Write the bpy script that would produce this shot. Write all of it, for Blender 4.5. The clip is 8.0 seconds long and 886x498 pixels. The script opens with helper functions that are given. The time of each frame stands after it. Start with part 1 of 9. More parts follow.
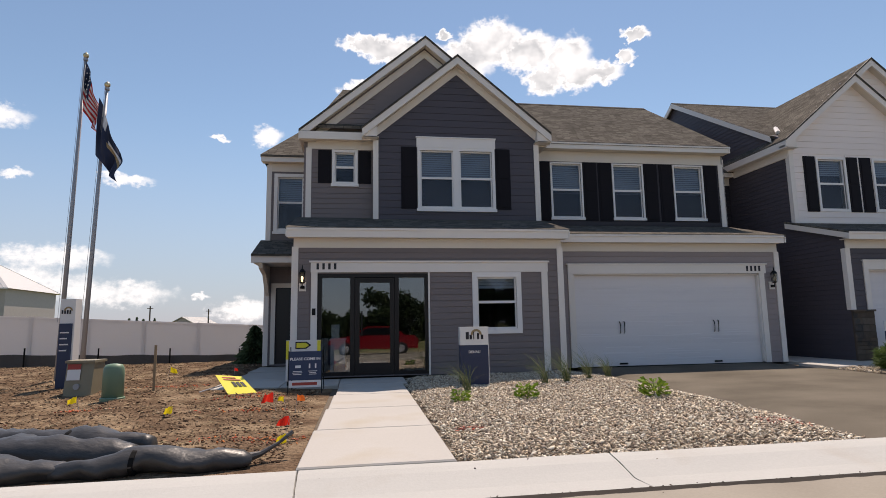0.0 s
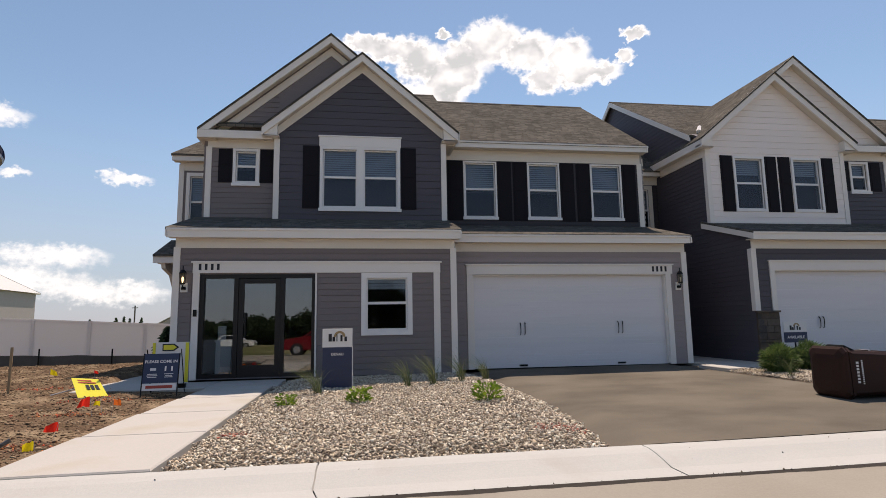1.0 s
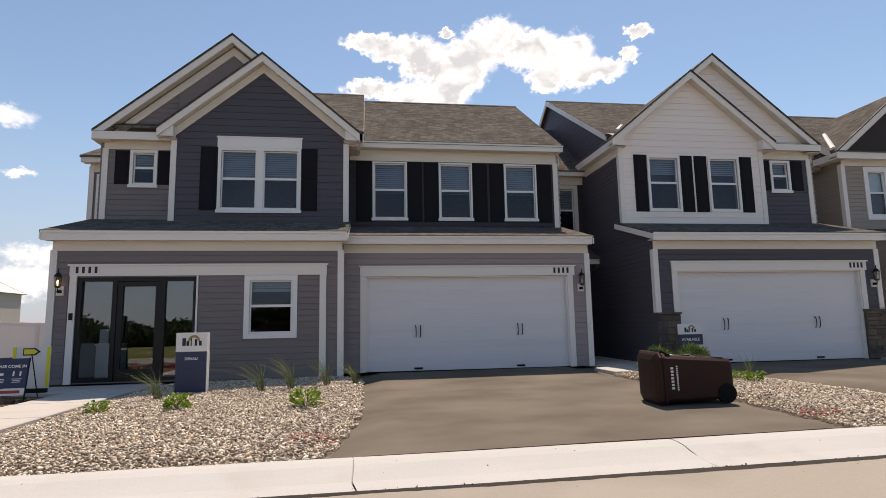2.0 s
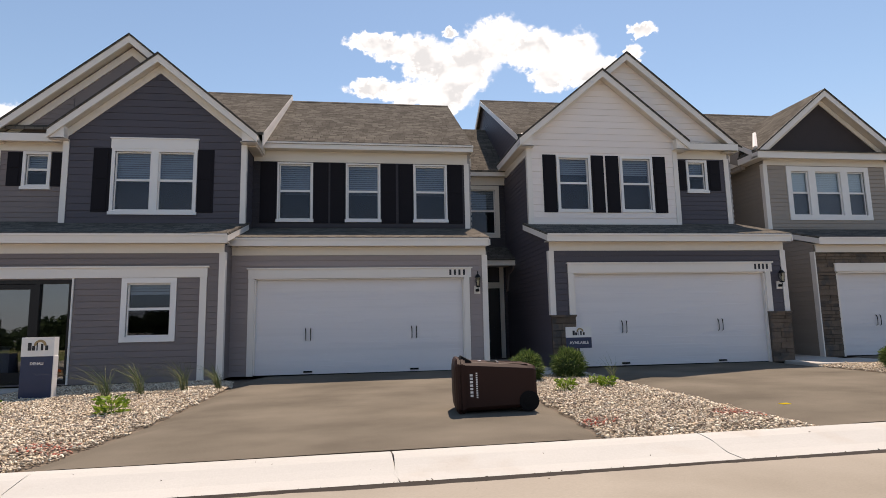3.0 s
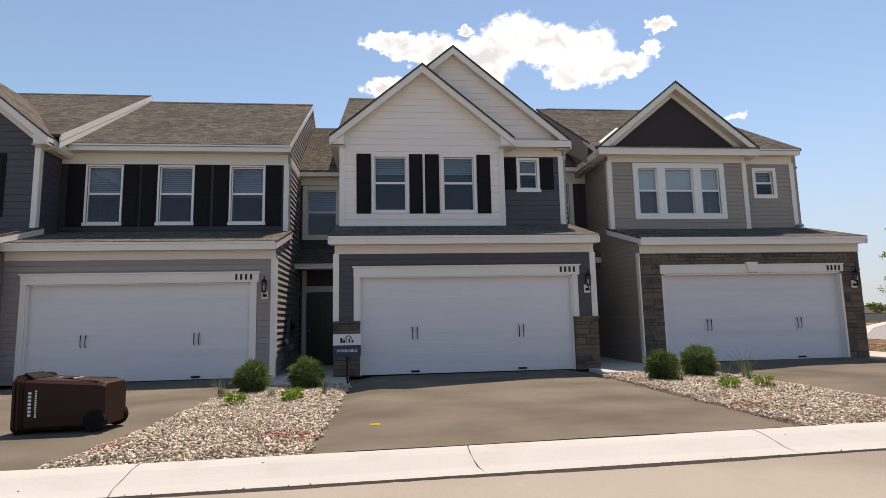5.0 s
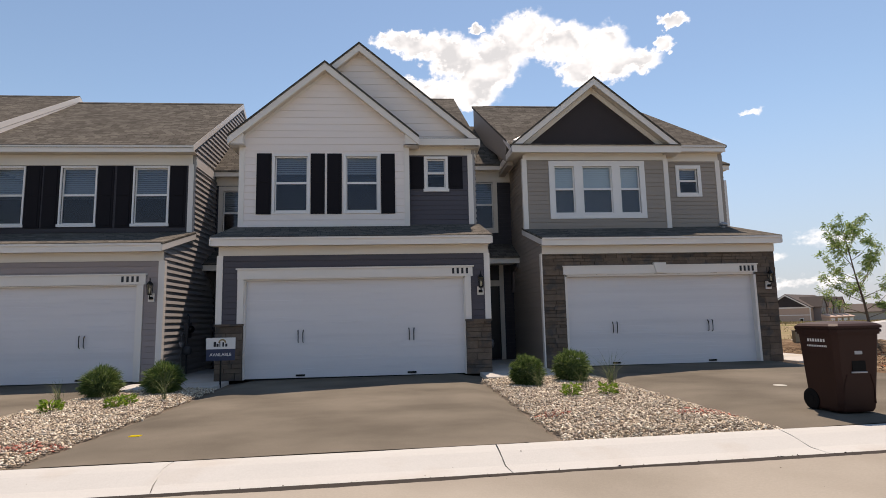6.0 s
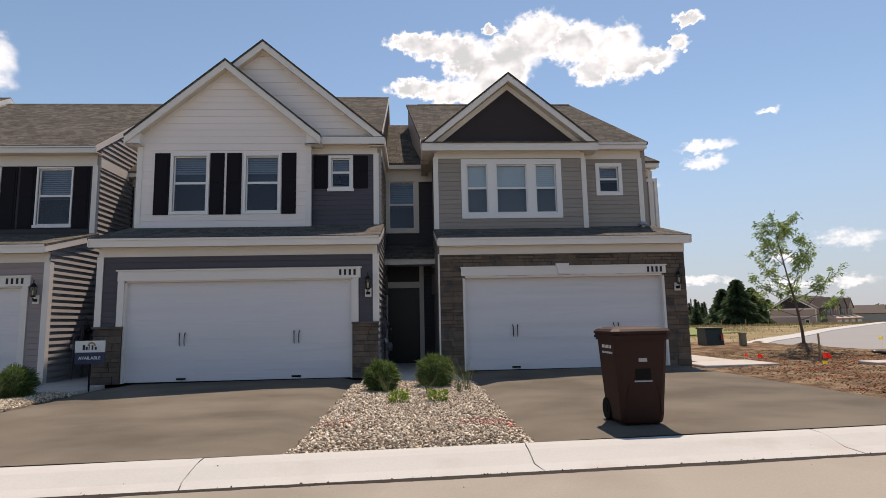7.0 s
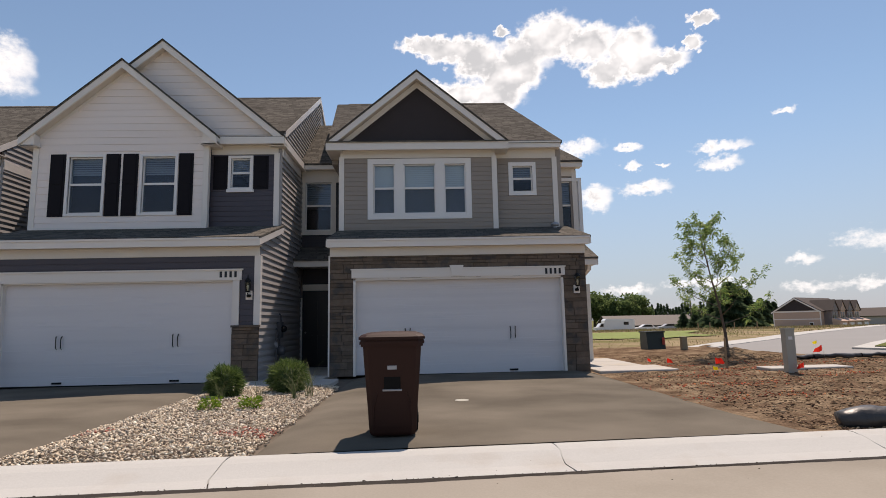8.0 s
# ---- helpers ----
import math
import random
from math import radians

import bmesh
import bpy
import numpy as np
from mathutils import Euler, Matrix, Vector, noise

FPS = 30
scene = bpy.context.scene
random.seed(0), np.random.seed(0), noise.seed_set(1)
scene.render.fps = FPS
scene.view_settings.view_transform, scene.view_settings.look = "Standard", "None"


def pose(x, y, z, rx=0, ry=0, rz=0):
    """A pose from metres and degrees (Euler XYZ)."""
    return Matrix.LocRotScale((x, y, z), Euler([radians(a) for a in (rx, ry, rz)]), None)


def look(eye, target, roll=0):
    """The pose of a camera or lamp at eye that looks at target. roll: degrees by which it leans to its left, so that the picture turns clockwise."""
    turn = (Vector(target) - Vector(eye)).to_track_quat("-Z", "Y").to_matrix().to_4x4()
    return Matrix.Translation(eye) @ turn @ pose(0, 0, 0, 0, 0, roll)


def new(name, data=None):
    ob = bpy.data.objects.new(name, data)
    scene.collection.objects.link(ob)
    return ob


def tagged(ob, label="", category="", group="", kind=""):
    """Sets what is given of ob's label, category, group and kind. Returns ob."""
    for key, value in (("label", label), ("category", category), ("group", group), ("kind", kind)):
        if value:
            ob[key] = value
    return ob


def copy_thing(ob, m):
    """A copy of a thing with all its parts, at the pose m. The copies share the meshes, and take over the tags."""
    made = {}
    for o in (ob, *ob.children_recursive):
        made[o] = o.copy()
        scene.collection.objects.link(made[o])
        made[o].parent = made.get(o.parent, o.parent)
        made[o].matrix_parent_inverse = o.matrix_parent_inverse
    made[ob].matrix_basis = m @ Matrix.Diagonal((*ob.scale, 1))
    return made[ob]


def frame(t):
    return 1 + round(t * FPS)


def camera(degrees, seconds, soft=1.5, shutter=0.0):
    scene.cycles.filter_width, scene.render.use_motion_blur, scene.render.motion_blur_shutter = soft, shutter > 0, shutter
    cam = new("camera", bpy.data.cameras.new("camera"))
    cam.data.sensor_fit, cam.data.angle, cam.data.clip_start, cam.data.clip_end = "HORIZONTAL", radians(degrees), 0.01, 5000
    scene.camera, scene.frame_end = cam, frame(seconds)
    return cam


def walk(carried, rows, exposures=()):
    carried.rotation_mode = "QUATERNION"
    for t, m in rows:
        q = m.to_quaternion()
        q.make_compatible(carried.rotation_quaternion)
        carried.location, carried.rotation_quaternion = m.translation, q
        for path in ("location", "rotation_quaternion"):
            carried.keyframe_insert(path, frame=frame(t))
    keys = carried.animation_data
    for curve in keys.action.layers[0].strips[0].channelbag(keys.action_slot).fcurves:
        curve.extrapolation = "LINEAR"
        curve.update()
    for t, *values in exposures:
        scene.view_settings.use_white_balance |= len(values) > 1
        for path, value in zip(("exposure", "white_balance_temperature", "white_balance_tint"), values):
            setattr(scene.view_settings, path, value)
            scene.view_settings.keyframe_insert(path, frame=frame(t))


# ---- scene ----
SUN, SKY, CLOUD, EXPOSURE = 3.95, 0.113, 0.90, 0.38
cam = camera(76.96, 8.0, soft=0.8)
# seconds, eye (x, y, z), yaw, pitch, clockwise turn of the picture
ROWS = [
    (0.0, -4.806, 7.380, 1.065, -8.30, 7.62, -0.94),
    (0.5, -3.633, 7.307, 1.060, -8.35, 7.65, -0.94),
    (1.0, -2.423, 7.205, 1.072, -8.37, 7.54, -0.94),
    (1.5, -1.158, 7.100, 1.090, -8.17, 7.49, -1.00),
    (3.0, 2.744, 6.821, 1.134, -7.57, 7.42, -1.10),
    (3.5, 4.077, 6.767, 1.151, -7.22, 7.43, -1.12),
    (4.0, 5.415, 6.747, 1.168, -6.83, 7.38, -1.14),
    (4.5, 6.752, 6.721, 1.179, -6.32, 7.38, -1.17),
    (6.0, 10.915, 6.766, 1.239, -4.62, 7.20, -1.25),
    (6.5, 12.346, 6.834, 1.234, -3.87, 7.26, -1.20),
    (7.0, 13.744, 6.927, 1.220, -3.25, 7.32, -1.20),
    (7.5, 15.105, 7.014, 1.200, -2.70, 7.45, -1.20),
    (8.0, 16.574, 7.152, 1.190, -1.97, 7.58, -1.16),
]
walk(cam, [(t, pose(x, y, z, 90 + pitch, 0, yaw) @ pose(0, 0, 0, 0, 0, turn)) for t, x, y, z, yaw, pitch, turn in ROWS],
     exposures=[(t, EXPOSURE + e, k, 21.5) for t, e, k in ((0.0, -0.04, 7760), (1.5, 0.02, 7940), (3.2, 0.24, 8080), (4.7, 0.22, 8060), (6.5, 0.05, 7920), (8.0, -0.10, 7800))])

# ---------------------------------------------------------------- sun, sky and clouds
TO_SUN = Vector((0.175, 0.475, 1.0)).normalized()
sun = new("sun", bpy.data.lights.new("sun", "SUN"))
sun.data.energy, sun.data.angle, sun.data.color = SUN, radians(0.55), (1.0, 0.970, 0.910)
sun.matrix_world = look(TO_SUN * 60, (0, 0, 0))

# clouds as puffs: azimuth from the street's normal, height, half width, half height, in degrees
BIG_CLOUD = [(0.3, 27.6, 2.9, 0.9), (3.3, 27.2, 3.4, 1.4), (6.5, 26.0, 3.2, 2.2), (8.9, 24.6, 2.8, 2.4), (10.9, 25.9, 3.0, 2.3), (13.9, 27.7, 3.6, 2.1), (17.8, 26.6, 3.2, 1.9), (21.9, 25.6, 2.6, 2.1),
             (19.5, 23.9, 2.2, 1.5), (22.8, 24.2, 2.6, 1.6), (25.5, 24.0, 2.0, 1.0), (28.7, 26.9, 1.4, 0.6), (27.9, 25.1, 0.8, 0.8), (8.7, 28.6, 0.9, 0.5), (0.6, 23.4, 3.0, 0.9), (4.5, 23.0, 3.2, 1.2), (8.3, 22.6, 3.0, 1.6), (10.0, 24.2, 2.6, 1.5)]
WEST_CLOUDS = [(-31.0, 17.4, 1.9, 0.9), (-29.8, 12.9, 1.1, 0.4), (-21.8, 13.3, 2.2, 0.6), (-9.6, 18.4, 1.5, 1.1), (-14.1, 17.8, 0.9, 0.3),
               (-27.0, 6.1, 3.9, 1.1), (-28.3, 3.9, 5.2, 1.5), (-21.9, 3.1, 4.3, 1.2), (-11.2, 1.6, 3.1, 1.2), (-15.2, 2.9, 0.7, 0.3), (-37.4, 21.0, 1.9, 2.6)]
EAST_CLOUDS = [(16.5, 17.0, 2.3, 0.9), (17.8, 12.0, 1.6, 1.4), (22.2, 12.6, 2.7, 0.7), (29.4, 15.6, 2.5, 0.6), (29.1, 14.1, 1.9, 0.7), (21.2, 14.8, 1.0, 0.4), (24.4, 14.7, 0.7, 0.3),
               (34.7, 17.8, 0.9, 0.3), (39.7, 6.2, 2.2, 0.9), (35.2, 5.0, 1.5, 0.5), (21.1, 16.6, 1.2, 0.4), (20.0, 2.8, 2.6, 0.5), (27.1, 3.3, 3.3, 0.4), (35.6, 2.5, 2.6, 0.5), (38.6, 2.6, 2.8, 0.5)]
NORTH_CLOUDS = [(152, 44, 9, 3), (190, 48, 10, 3), (214, 40, 9, 3)]


def build_world():
    world = bpy.data.worlds.new("sky")
    scene.world = world
    world.use_nodes = True
    n, l = world.node_tree.nodes, world.node_tree.links
    n.clear()

    def math_node(op, a, b=None, c=None):
        m = n.new("ShaderNodeMath")
        m.operation = op
        for i, v in enumerate((a, b, c)):
            if v is None:
                continue
            if isinstance(v, (int, float)):
                m.inputs[i].default_value = v
            else:
                l.new(v, m.inputs[i])
        return m.outputs[0]

    sky = n.new("ShaderNodeTexSky")
    sky.sky_type, sky.sun_disc = "NISHITA", False
    sky.sun_elevation = math.asin(TO_SUN.z)
    sky.sun_rotation = math.atan2(TO_SUN.x, TO_SUN.y)
    sky.air_density, sky.dust_density, sky.ozone_density = 1.0, 0.1, 2.6
    co = n.new("ShaderNodeTexCoord")
    sep = n.new("ShaderNodeSeparateXYZ")
    l.new(co.outputs["Generated"], sep.inputs[0])
    az = math_node("MULTIPLY", math_node("ARCTAN2", sep.outputs[0], sep.outputs[1]), 57.29578)
    high = math_node("MULTIPLY", math_node("ARCSINE", sep.outputs[2]), 57.29578)
    # billowing edges
    comb = n.new("ShaderNodeCombineXYZ")
    l.new(az, comb.inputs[0])
    l.new(math_node("MULTIPLY", high, 1.25), comb.inputs[1])

    def fbm(scale, detail, rough):
        t = n.new("ShaderNodeTexNoise")
        t.inputs["Scale"].default_value, t.inputs["Detail"].default_value, t.inputs["Roughness"].default_value = scale, detail, rough
        l.new(comb.outputs[0], t.inputs["Vector"])
        return t.outputs[0]

    billow = fbm(0.42, 5, 0.5)
    fine = fbm(1.6, 6, 0.6)
    # ragged outlines
    az_cloud = math_node("ADD", az, math_node("MULTIPLY", math_node("SUBTRACT", fbm(0.8, 4, 0.55), 0.5), 2.3))
    high_cloud = math_node("ADD", high, math_node("MULTIPLY", math_node("SUBTRACT", fbm(1.0, 4, 0.55), 0.5), 1.9))
    back = math_node("MODULO", math_node("ADD", az, 360), 360)
    total = None
    for puffs, axis in ((BIG_CLOUD, az_cloud), (WEST_CLOUDS, az_cloud), (EAST_CLOUDS, az_cloud), (NORTH_CLOUDS, back)):
        for a, h, ra, rh in puffs:
            da = math_node("DIVIDE", math_node("SUBTRACT", axis, a), ra * 1.12)
            dh = math_node("DIVIDE", math_node("SUBTRACT", high_cloud, h), rh * 1.12)
            d = math_node("ADD", math_node("MULTIPLY", da, da), math_node("MULTIPLY", dh, dh))
            m = math_node("MULTIPLY", math_node("SUBTRACT", 1.0, d), 1.05 if puffs is BIG_CLOUD else 0.60 if h > 10 else 0.50 if puffs is WEST_CLOUDS else 0.40)
            total = m if total is None else math_node("SMOOTH_MAX", total, m, 0.35)
    body = math_node("ADD", total, math_node("MULTIPLY", math_node("SUBTRACT", billow, 0.5), 0.85))
    body = math_node("ADD", body, math_node("MULTIPLY", math_node("SUBTRACT", fine, 0.5), 0.7))
    cover = n.new("ShaderNodeMapRange")
    cover.interpolation_type = "SMOOTHERSTEP"
    cover.inputs["From Min"].default_value, cover.inputs["From Max"].default_value = -0.12, 0.68
    l.new(body, cover.inputs["Value"])
    tone = n.new("ShaderNodeMapRange")
    tone.inputs["From Min"].default_value, tone.inputs["From Max"].default_value = 0.44, 0.62
    tone.inputs["To Min"].default_value, tone.inputs["To Max"].default_value = 0.05, 1.0
    # thick parts are grayer than the lit rims
    l.new(fbm(0.30, 3, 0.45), tone.inputs["Value"])
    rim = n.new("ShaderNodeMapRange")
    rim.interpolation_type = "SMOOTHSTEP"
    rim.inputs["From Min"].default_value, rim.inputs["From Max"].default_value = 0.95, 0.5
    l.new(body, rim.inputs["Value"])
    white = n.new("ShaderNodeMix")
    white.data_type = "RGBA"
    white.inputs["A"].default_value, white.inputs["B"].default_value = (0.52, 0.60, 0.665, 1), (0.91, 1.02, 1.10, 1)
    l.new(math_node("MAXIMUM", tone.outputs[0], rim.outputs[0]), white.inputs["Factor"])
    bg_sky, bg_cloud, mix, out = n.new("ShaderNodeBackground"), n.new("ShaderNodeBackground"), n.new("ShaderNodeMixShader"), n.new("ShaderNodeOutputWorld")
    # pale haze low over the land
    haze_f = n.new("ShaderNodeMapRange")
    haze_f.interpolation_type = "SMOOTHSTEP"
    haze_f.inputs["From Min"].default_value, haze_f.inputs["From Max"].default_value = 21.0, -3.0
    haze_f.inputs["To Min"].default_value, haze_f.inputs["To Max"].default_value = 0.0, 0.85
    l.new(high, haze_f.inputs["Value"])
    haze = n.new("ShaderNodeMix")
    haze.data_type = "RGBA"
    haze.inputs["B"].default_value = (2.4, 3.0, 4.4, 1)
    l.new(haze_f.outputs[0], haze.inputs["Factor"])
    clear = n.new("ShaderNodeMix")
    clear.data_type, clear.blend_type = "RGBA", "MULTIPLY"
    clear.inputs["Factor"].default_value = 1.0
    clear.inputs["B"].default_value = (0.845, 0.985, 0.985, 1)
    l.new(sky.outputs[0], clear.inputs["A"])
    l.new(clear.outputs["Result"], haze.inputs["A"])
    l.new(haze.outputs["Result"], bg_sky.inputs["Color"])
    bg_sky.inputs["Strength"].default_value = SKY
    l.new(white.outputs["Result"], bg_cloud.inputs["Color"])
    bg_cloud.inputs["Strength"].default_value = CLOUD
    l.new(math_node("MULTIPLY", cover.outputs[0], 0.96), mix.inputs[0])
    l.new(bg_sky.outputs[0], mix.inputs[1])
    l.new(bg_cloud.outputs[0], mix.inputs[2])
    l.new(mix.outputs[0], out.inputs["Surface"])


build_world()

# ---------------------------------------------------------------- materials


def material(name, colour, rough=0.7, metal=0.0, vary=0.12, scale=3.0, fine=60.0, bump=0.0, bump_scale=80.0, random_tone=0.0, spec=0.4, stretch=None, second=None, second_scale=0.8, second_cut=(0.5, 0.62), coat=0.0):
    """A surface with tone drifting at two scales, relief, and a second colour in blotches."""
    m = bpy.data.materials.new(name)
    m.use_nodes = True
    n, l = m.node_tree.nodes, m.node_tree.links
    b = n["Principled BSDF"]
    b.inputs["Roughness"].default_value, b.inputs["Metallic"].default_value, b.inputs["Specular IOR Level"].default_value = rough, metal, spec
    b.inputs["Coat Weight"].default_value = coat
    co = n.new("ShaderNodeTexCoord")
    vec = co.outputs["Object"]
    if stretch:
        mp = n.new("ShaderNodeMapping")
        mp.inputs["Scale"].default_value = stretch
        l.new(vec, mp.inputs["Vector"])
        vec = mp.outputs[0]

    def tex(s, detail=4):
        t = n.new("ShaderNodeTexNoise")
        t.inputs["Scale"].default_value, t.inputs["Detail"].default_value = s, detail
        l.new(vec, t.inputs["Vector"])
        return t.outputs[0]

    def mixed(f, a, bb):
        x = n.new("ShaderNodeMix")
        x.data_type = "RGBA"
        l.new(f, x.inputs["Factor"])
        for key, v in (("A", a), ("B", bb)):
            if isinstance(v, tuple):
                x.inputs[key].default_value = (*v[:3], 1)
            else:
                l.new(v, x.inputs[key])
        return x.outputs["Result"]

    base = mixed(tex(scale), tuple(c * (1 - vary) for c in colour), tuple(min(1, c * (1 + vary)) for c in colour))
    if second:
        cut = n.new("ShaderNodeMapRange")
        cut.inputs["From Min"].default_value, cut.inputs["From Max"].default_value = second_cut
        l.new(tex(second_scale, 6), cut.inputs["Value"])
        base = mixed(cut.outputs[0], base, second)
    val = n.new("ShaderNodeHueSaturation")
    rng = n.new("ShaderNodeMapRange")
    rng.inputs["To Min"].default_value, rng.inputs["To Max"].default_value = 1 - vary * 0.8, 1 + vary * 0.8
    l.new(tex(fine, 3), rng.inputs["Value"])
    l.new(base, val.inputs["Color"])
    if random_tone:
        info = n.new("ShaderNodeObjectInfo")
        r2 = n.new("ShaderNodeMapRange")
        r2.inputs["To Min"].default_value, r2.inputs["To Max"].default_value = 1 - random_tone, 1 + random_tone
        l.new(info.outputs["Random"], r2.inputs["Value"])
        mul = n.new("ShaderNodeMath")
        mul.operation = "MULTIPLY"
        l.new(rng.outputs[0], mul.inputs[0])
        l.new(r2.outputs[0], mul.inputs[1])
        l.new(mul.outputs[0], val.inputs["Value"])
    else:
        l.new(rng.outputs[0], val.inputs["Value"])
    l.new(val.outputs[0], b.inputs["Base Color"])
    if bump:
        bp = n.new("ShaderNodeBump")
        bp.inputs["Strength"].default_value, bp.inputs["Distance"].default_value = 1.0, bump
        l.new(tex(bump_scale, 5), bp.inputs["Height"])
        l.new(bp.outputs[0], b.inputs["Normal"])
    return m


def island_material(name, colours, rough=0.8, spec=0.02, bump=0.0, bump_scale=40.0, translucent=0.0):
    """Pieces of one mesh, each with a colour of its own out of a few."""
    m = bpy.data.materials.new(name)
    m.use_nodes = True
    n, l = m.node_tree.nodes, m.node_tree.links
    b = n["Principled BSDF"]
    b.inputs["Roughness"].default_value, b.inputs["Specular IOR Level"].default_value = rough, spec
    geo, ramp = n.new("ShaderNodeNewGeometry"), n.new("ShaderNodeValToRGB")
    ramp.color_ramp.interpolation = "CONSTANT"
    while len(ramp.color_ramp.elements) < len(colours):
        ramp.color_ramp.elements.new(0.5)
    for i, (e, c) in enumerate(zip(ramp.color_ramp.elements, colours)):
        e.position, e.color = i / len(colours), (*c, 1)
    l.new(geo.outputs["Random Per Island"], ramp.inputs[0])
    l.new(ramp.outputs[0], b.inputs["Base Color"])
    if bump:
        co, t, bp = n.new("ShaderNodeTexCoord"), n.new("ShaderNodeTexNoise"), n.new("ShaderNodeBump")
        t.inputs["Scale"].default_value = bump_scale
        l.new(co.outputs["Object"], t.inputs["Vector"])
        bp.inputs["Distance"].default_value = bump
        l.new(t.outputs[0], bp.inputs["Height"])
        l.new(bp.outputs[0], b.inputs["Normal"])
    if translucent:
        tr, mx, out = n.new("ShaderNodeBsdfTranslucent"), n.new("ShaderNodeMixShader"), n["Material Output"]
        l.new(ramp.outputs[0], tr.inputs["Color"])
        mx.inputs[0].default_value = translucent
        l.new(b.outputs[0], mx.inputs[1])
        l.new(tr.outputs[0], mx.inputs[2])
        l.new(mx.outputs[0], out.inputs["Surface"])
    return m


def glass_material(name, tint=(0.8, 0.86, 0.9), mirror=0.04, coat=(1, 1, 1)):
    m = bpy.data.materials.new(name)
    m.use_nodes = True
    n, l = m.node_tree.nodes, m.node_tree.links
    n.remove(n["Principled BSDF"])
    gl, tr, mx, fr = n.new("ShaderNodeBsdfGlossy"), n.new("ShaderNodeBsdfTransparent"), n.new("ShaderNodeMixShader"), n.new("ShaderNodeLayerWeight")
    fr.inputs["Blend"].default_value = 0.5
    gl.inputs["Color"].default_value = (*coat, 1)
    gl.inputs["Roughness"].default_value = 0.004
    tr.inputs["Color"].default_value = (*tint, 1)
    rise, gain = n.new("ShaderNodeMath"), n.new("ShaderNodeMapRange")
    rise.operation = "POWER"
    rise.inputs[1].default_value = 5.0
    gain.inputs["To Min"].default_value = mirror
    l.new(fr.outputs["Facing"], rise.inputs[0])
    l.new(rise.outputs[0], gain.inputs["Value"])
    l.new(gain.outputs[0], mx.inputs[0])
    l.new(tr.outputs[0], mx.inputs[1])
    l.new(gl.outputs[0], mx.inputs[2])
    l.new(mx.outputs[0], n["Material Output"].inputs["Surface"])
    return m


def shingle_material(name, dark, light):
    """Rows of laminated shingles, each tab with a tone of its own."""
    m = bpy.data.materials.new(name)
    m.use_nodes = True
    n, l = m.node_tree.nodes, m.node_tree.links
    b = n["Principled BSDF"]
    b.inputs["Roughness"].default_value, b.inputs["Specular IOR Level"].default_value = 1.0, 0.0
    uv, br, noise_big, bp = n.new("ShaderNodeUVMap"), n.new("ShaderNodeTexBrick"), n.new("ShaderNodeTexNoise"), n.new("ShaderNodeBump")
    br.inputs["Scale"].default_value = 1.0
    br.inputs["Brick Width"].default_value, br.inputs["Row Height"].default_value = 0.21, 0.125
    br.inputs["Mortar Size"].default_value, br.inputs["Mortar Smooth"].default_value = 0.008, 0.6
    br.inputs["Color1"].default_value, br.inputs["Color2"].default_value = (*dark, 1), (*light, 1)
    br.inputs["Mortar"].default_value = (*(c * 0.5 for c in dark), 1)
    sep, row, shift, slide, join = n.new("ShaderNodeSeparateXYZ"), n.new("ShaderNodeMath"), n.new("ShaderNodeTexWhiteNoise"), n.new("ShaderNodeMath"), n.new("ShaderNodeCombineXYZ")
    l.new(uv.outputs[0], sep.inputs[0])
    row.operation, shift.noise_dimensions, slide.operation = "SNAP", "1D", "ADD"
    row.inputs[1].default_value = 0.125
    l.new(sep.outputs[1], row.inputs[0])
    l.new(row.outputs[0], shift.inputs["W"])
    l.new(sep.outputs[0], slide.inputs[0])
    l.new(shift.outputs["Value"], slide.inputs[1])
    l.new(slide.outputs[0], join.inputs[0])
    l.new(sep.outputs[1], join.inputs[1])
    l.new(join.outputs[0], br.inputs["Vector"])
    noise_big.inputs["Scale"].default_value, noise_big.inputs["Detail"].default_value = 0.9, 8
    mx = n.new("ShaderNodeMix")
    mx.data_type, mx.blend_type = "RGBA", "MULTIPLY"
    mx.inputs["Factor"].default_value = 0.55
    rp = n.new("ShaderNodeValToRGB")
    rp.color_ramp.elements[0].position, rp.color_ramp.elements[1].position = 0.3, 0.7
    rp.color_ramp.elements[0].color, rp.color_ramp.elements[1].color = (0.6, 0.6, 0.62, 1), (1, 1, 1, 1)
    l.new(uv.outputs[0], noise_big.inputs["Vector"])
    l.new(noise_big.outputs[0], rp.inputs[0])
    l.new(br.outputs[0], mx.inputs["A"])
    l.new(rp.outputs[0], mx.inputs["B"])
    l.new(mx.outputs["Result"], b.inputs["Base Color"])
    bp.inputs["Distance"].default_value, bp.inputs["Strength"].default_value = 0.012, 0.8
    bp.invert = True
    l.new(br.outputs["Fac"], bp.inputs["Height"])
    l.new(bp.outputs[0], b.inputs["Normal"])
    return m


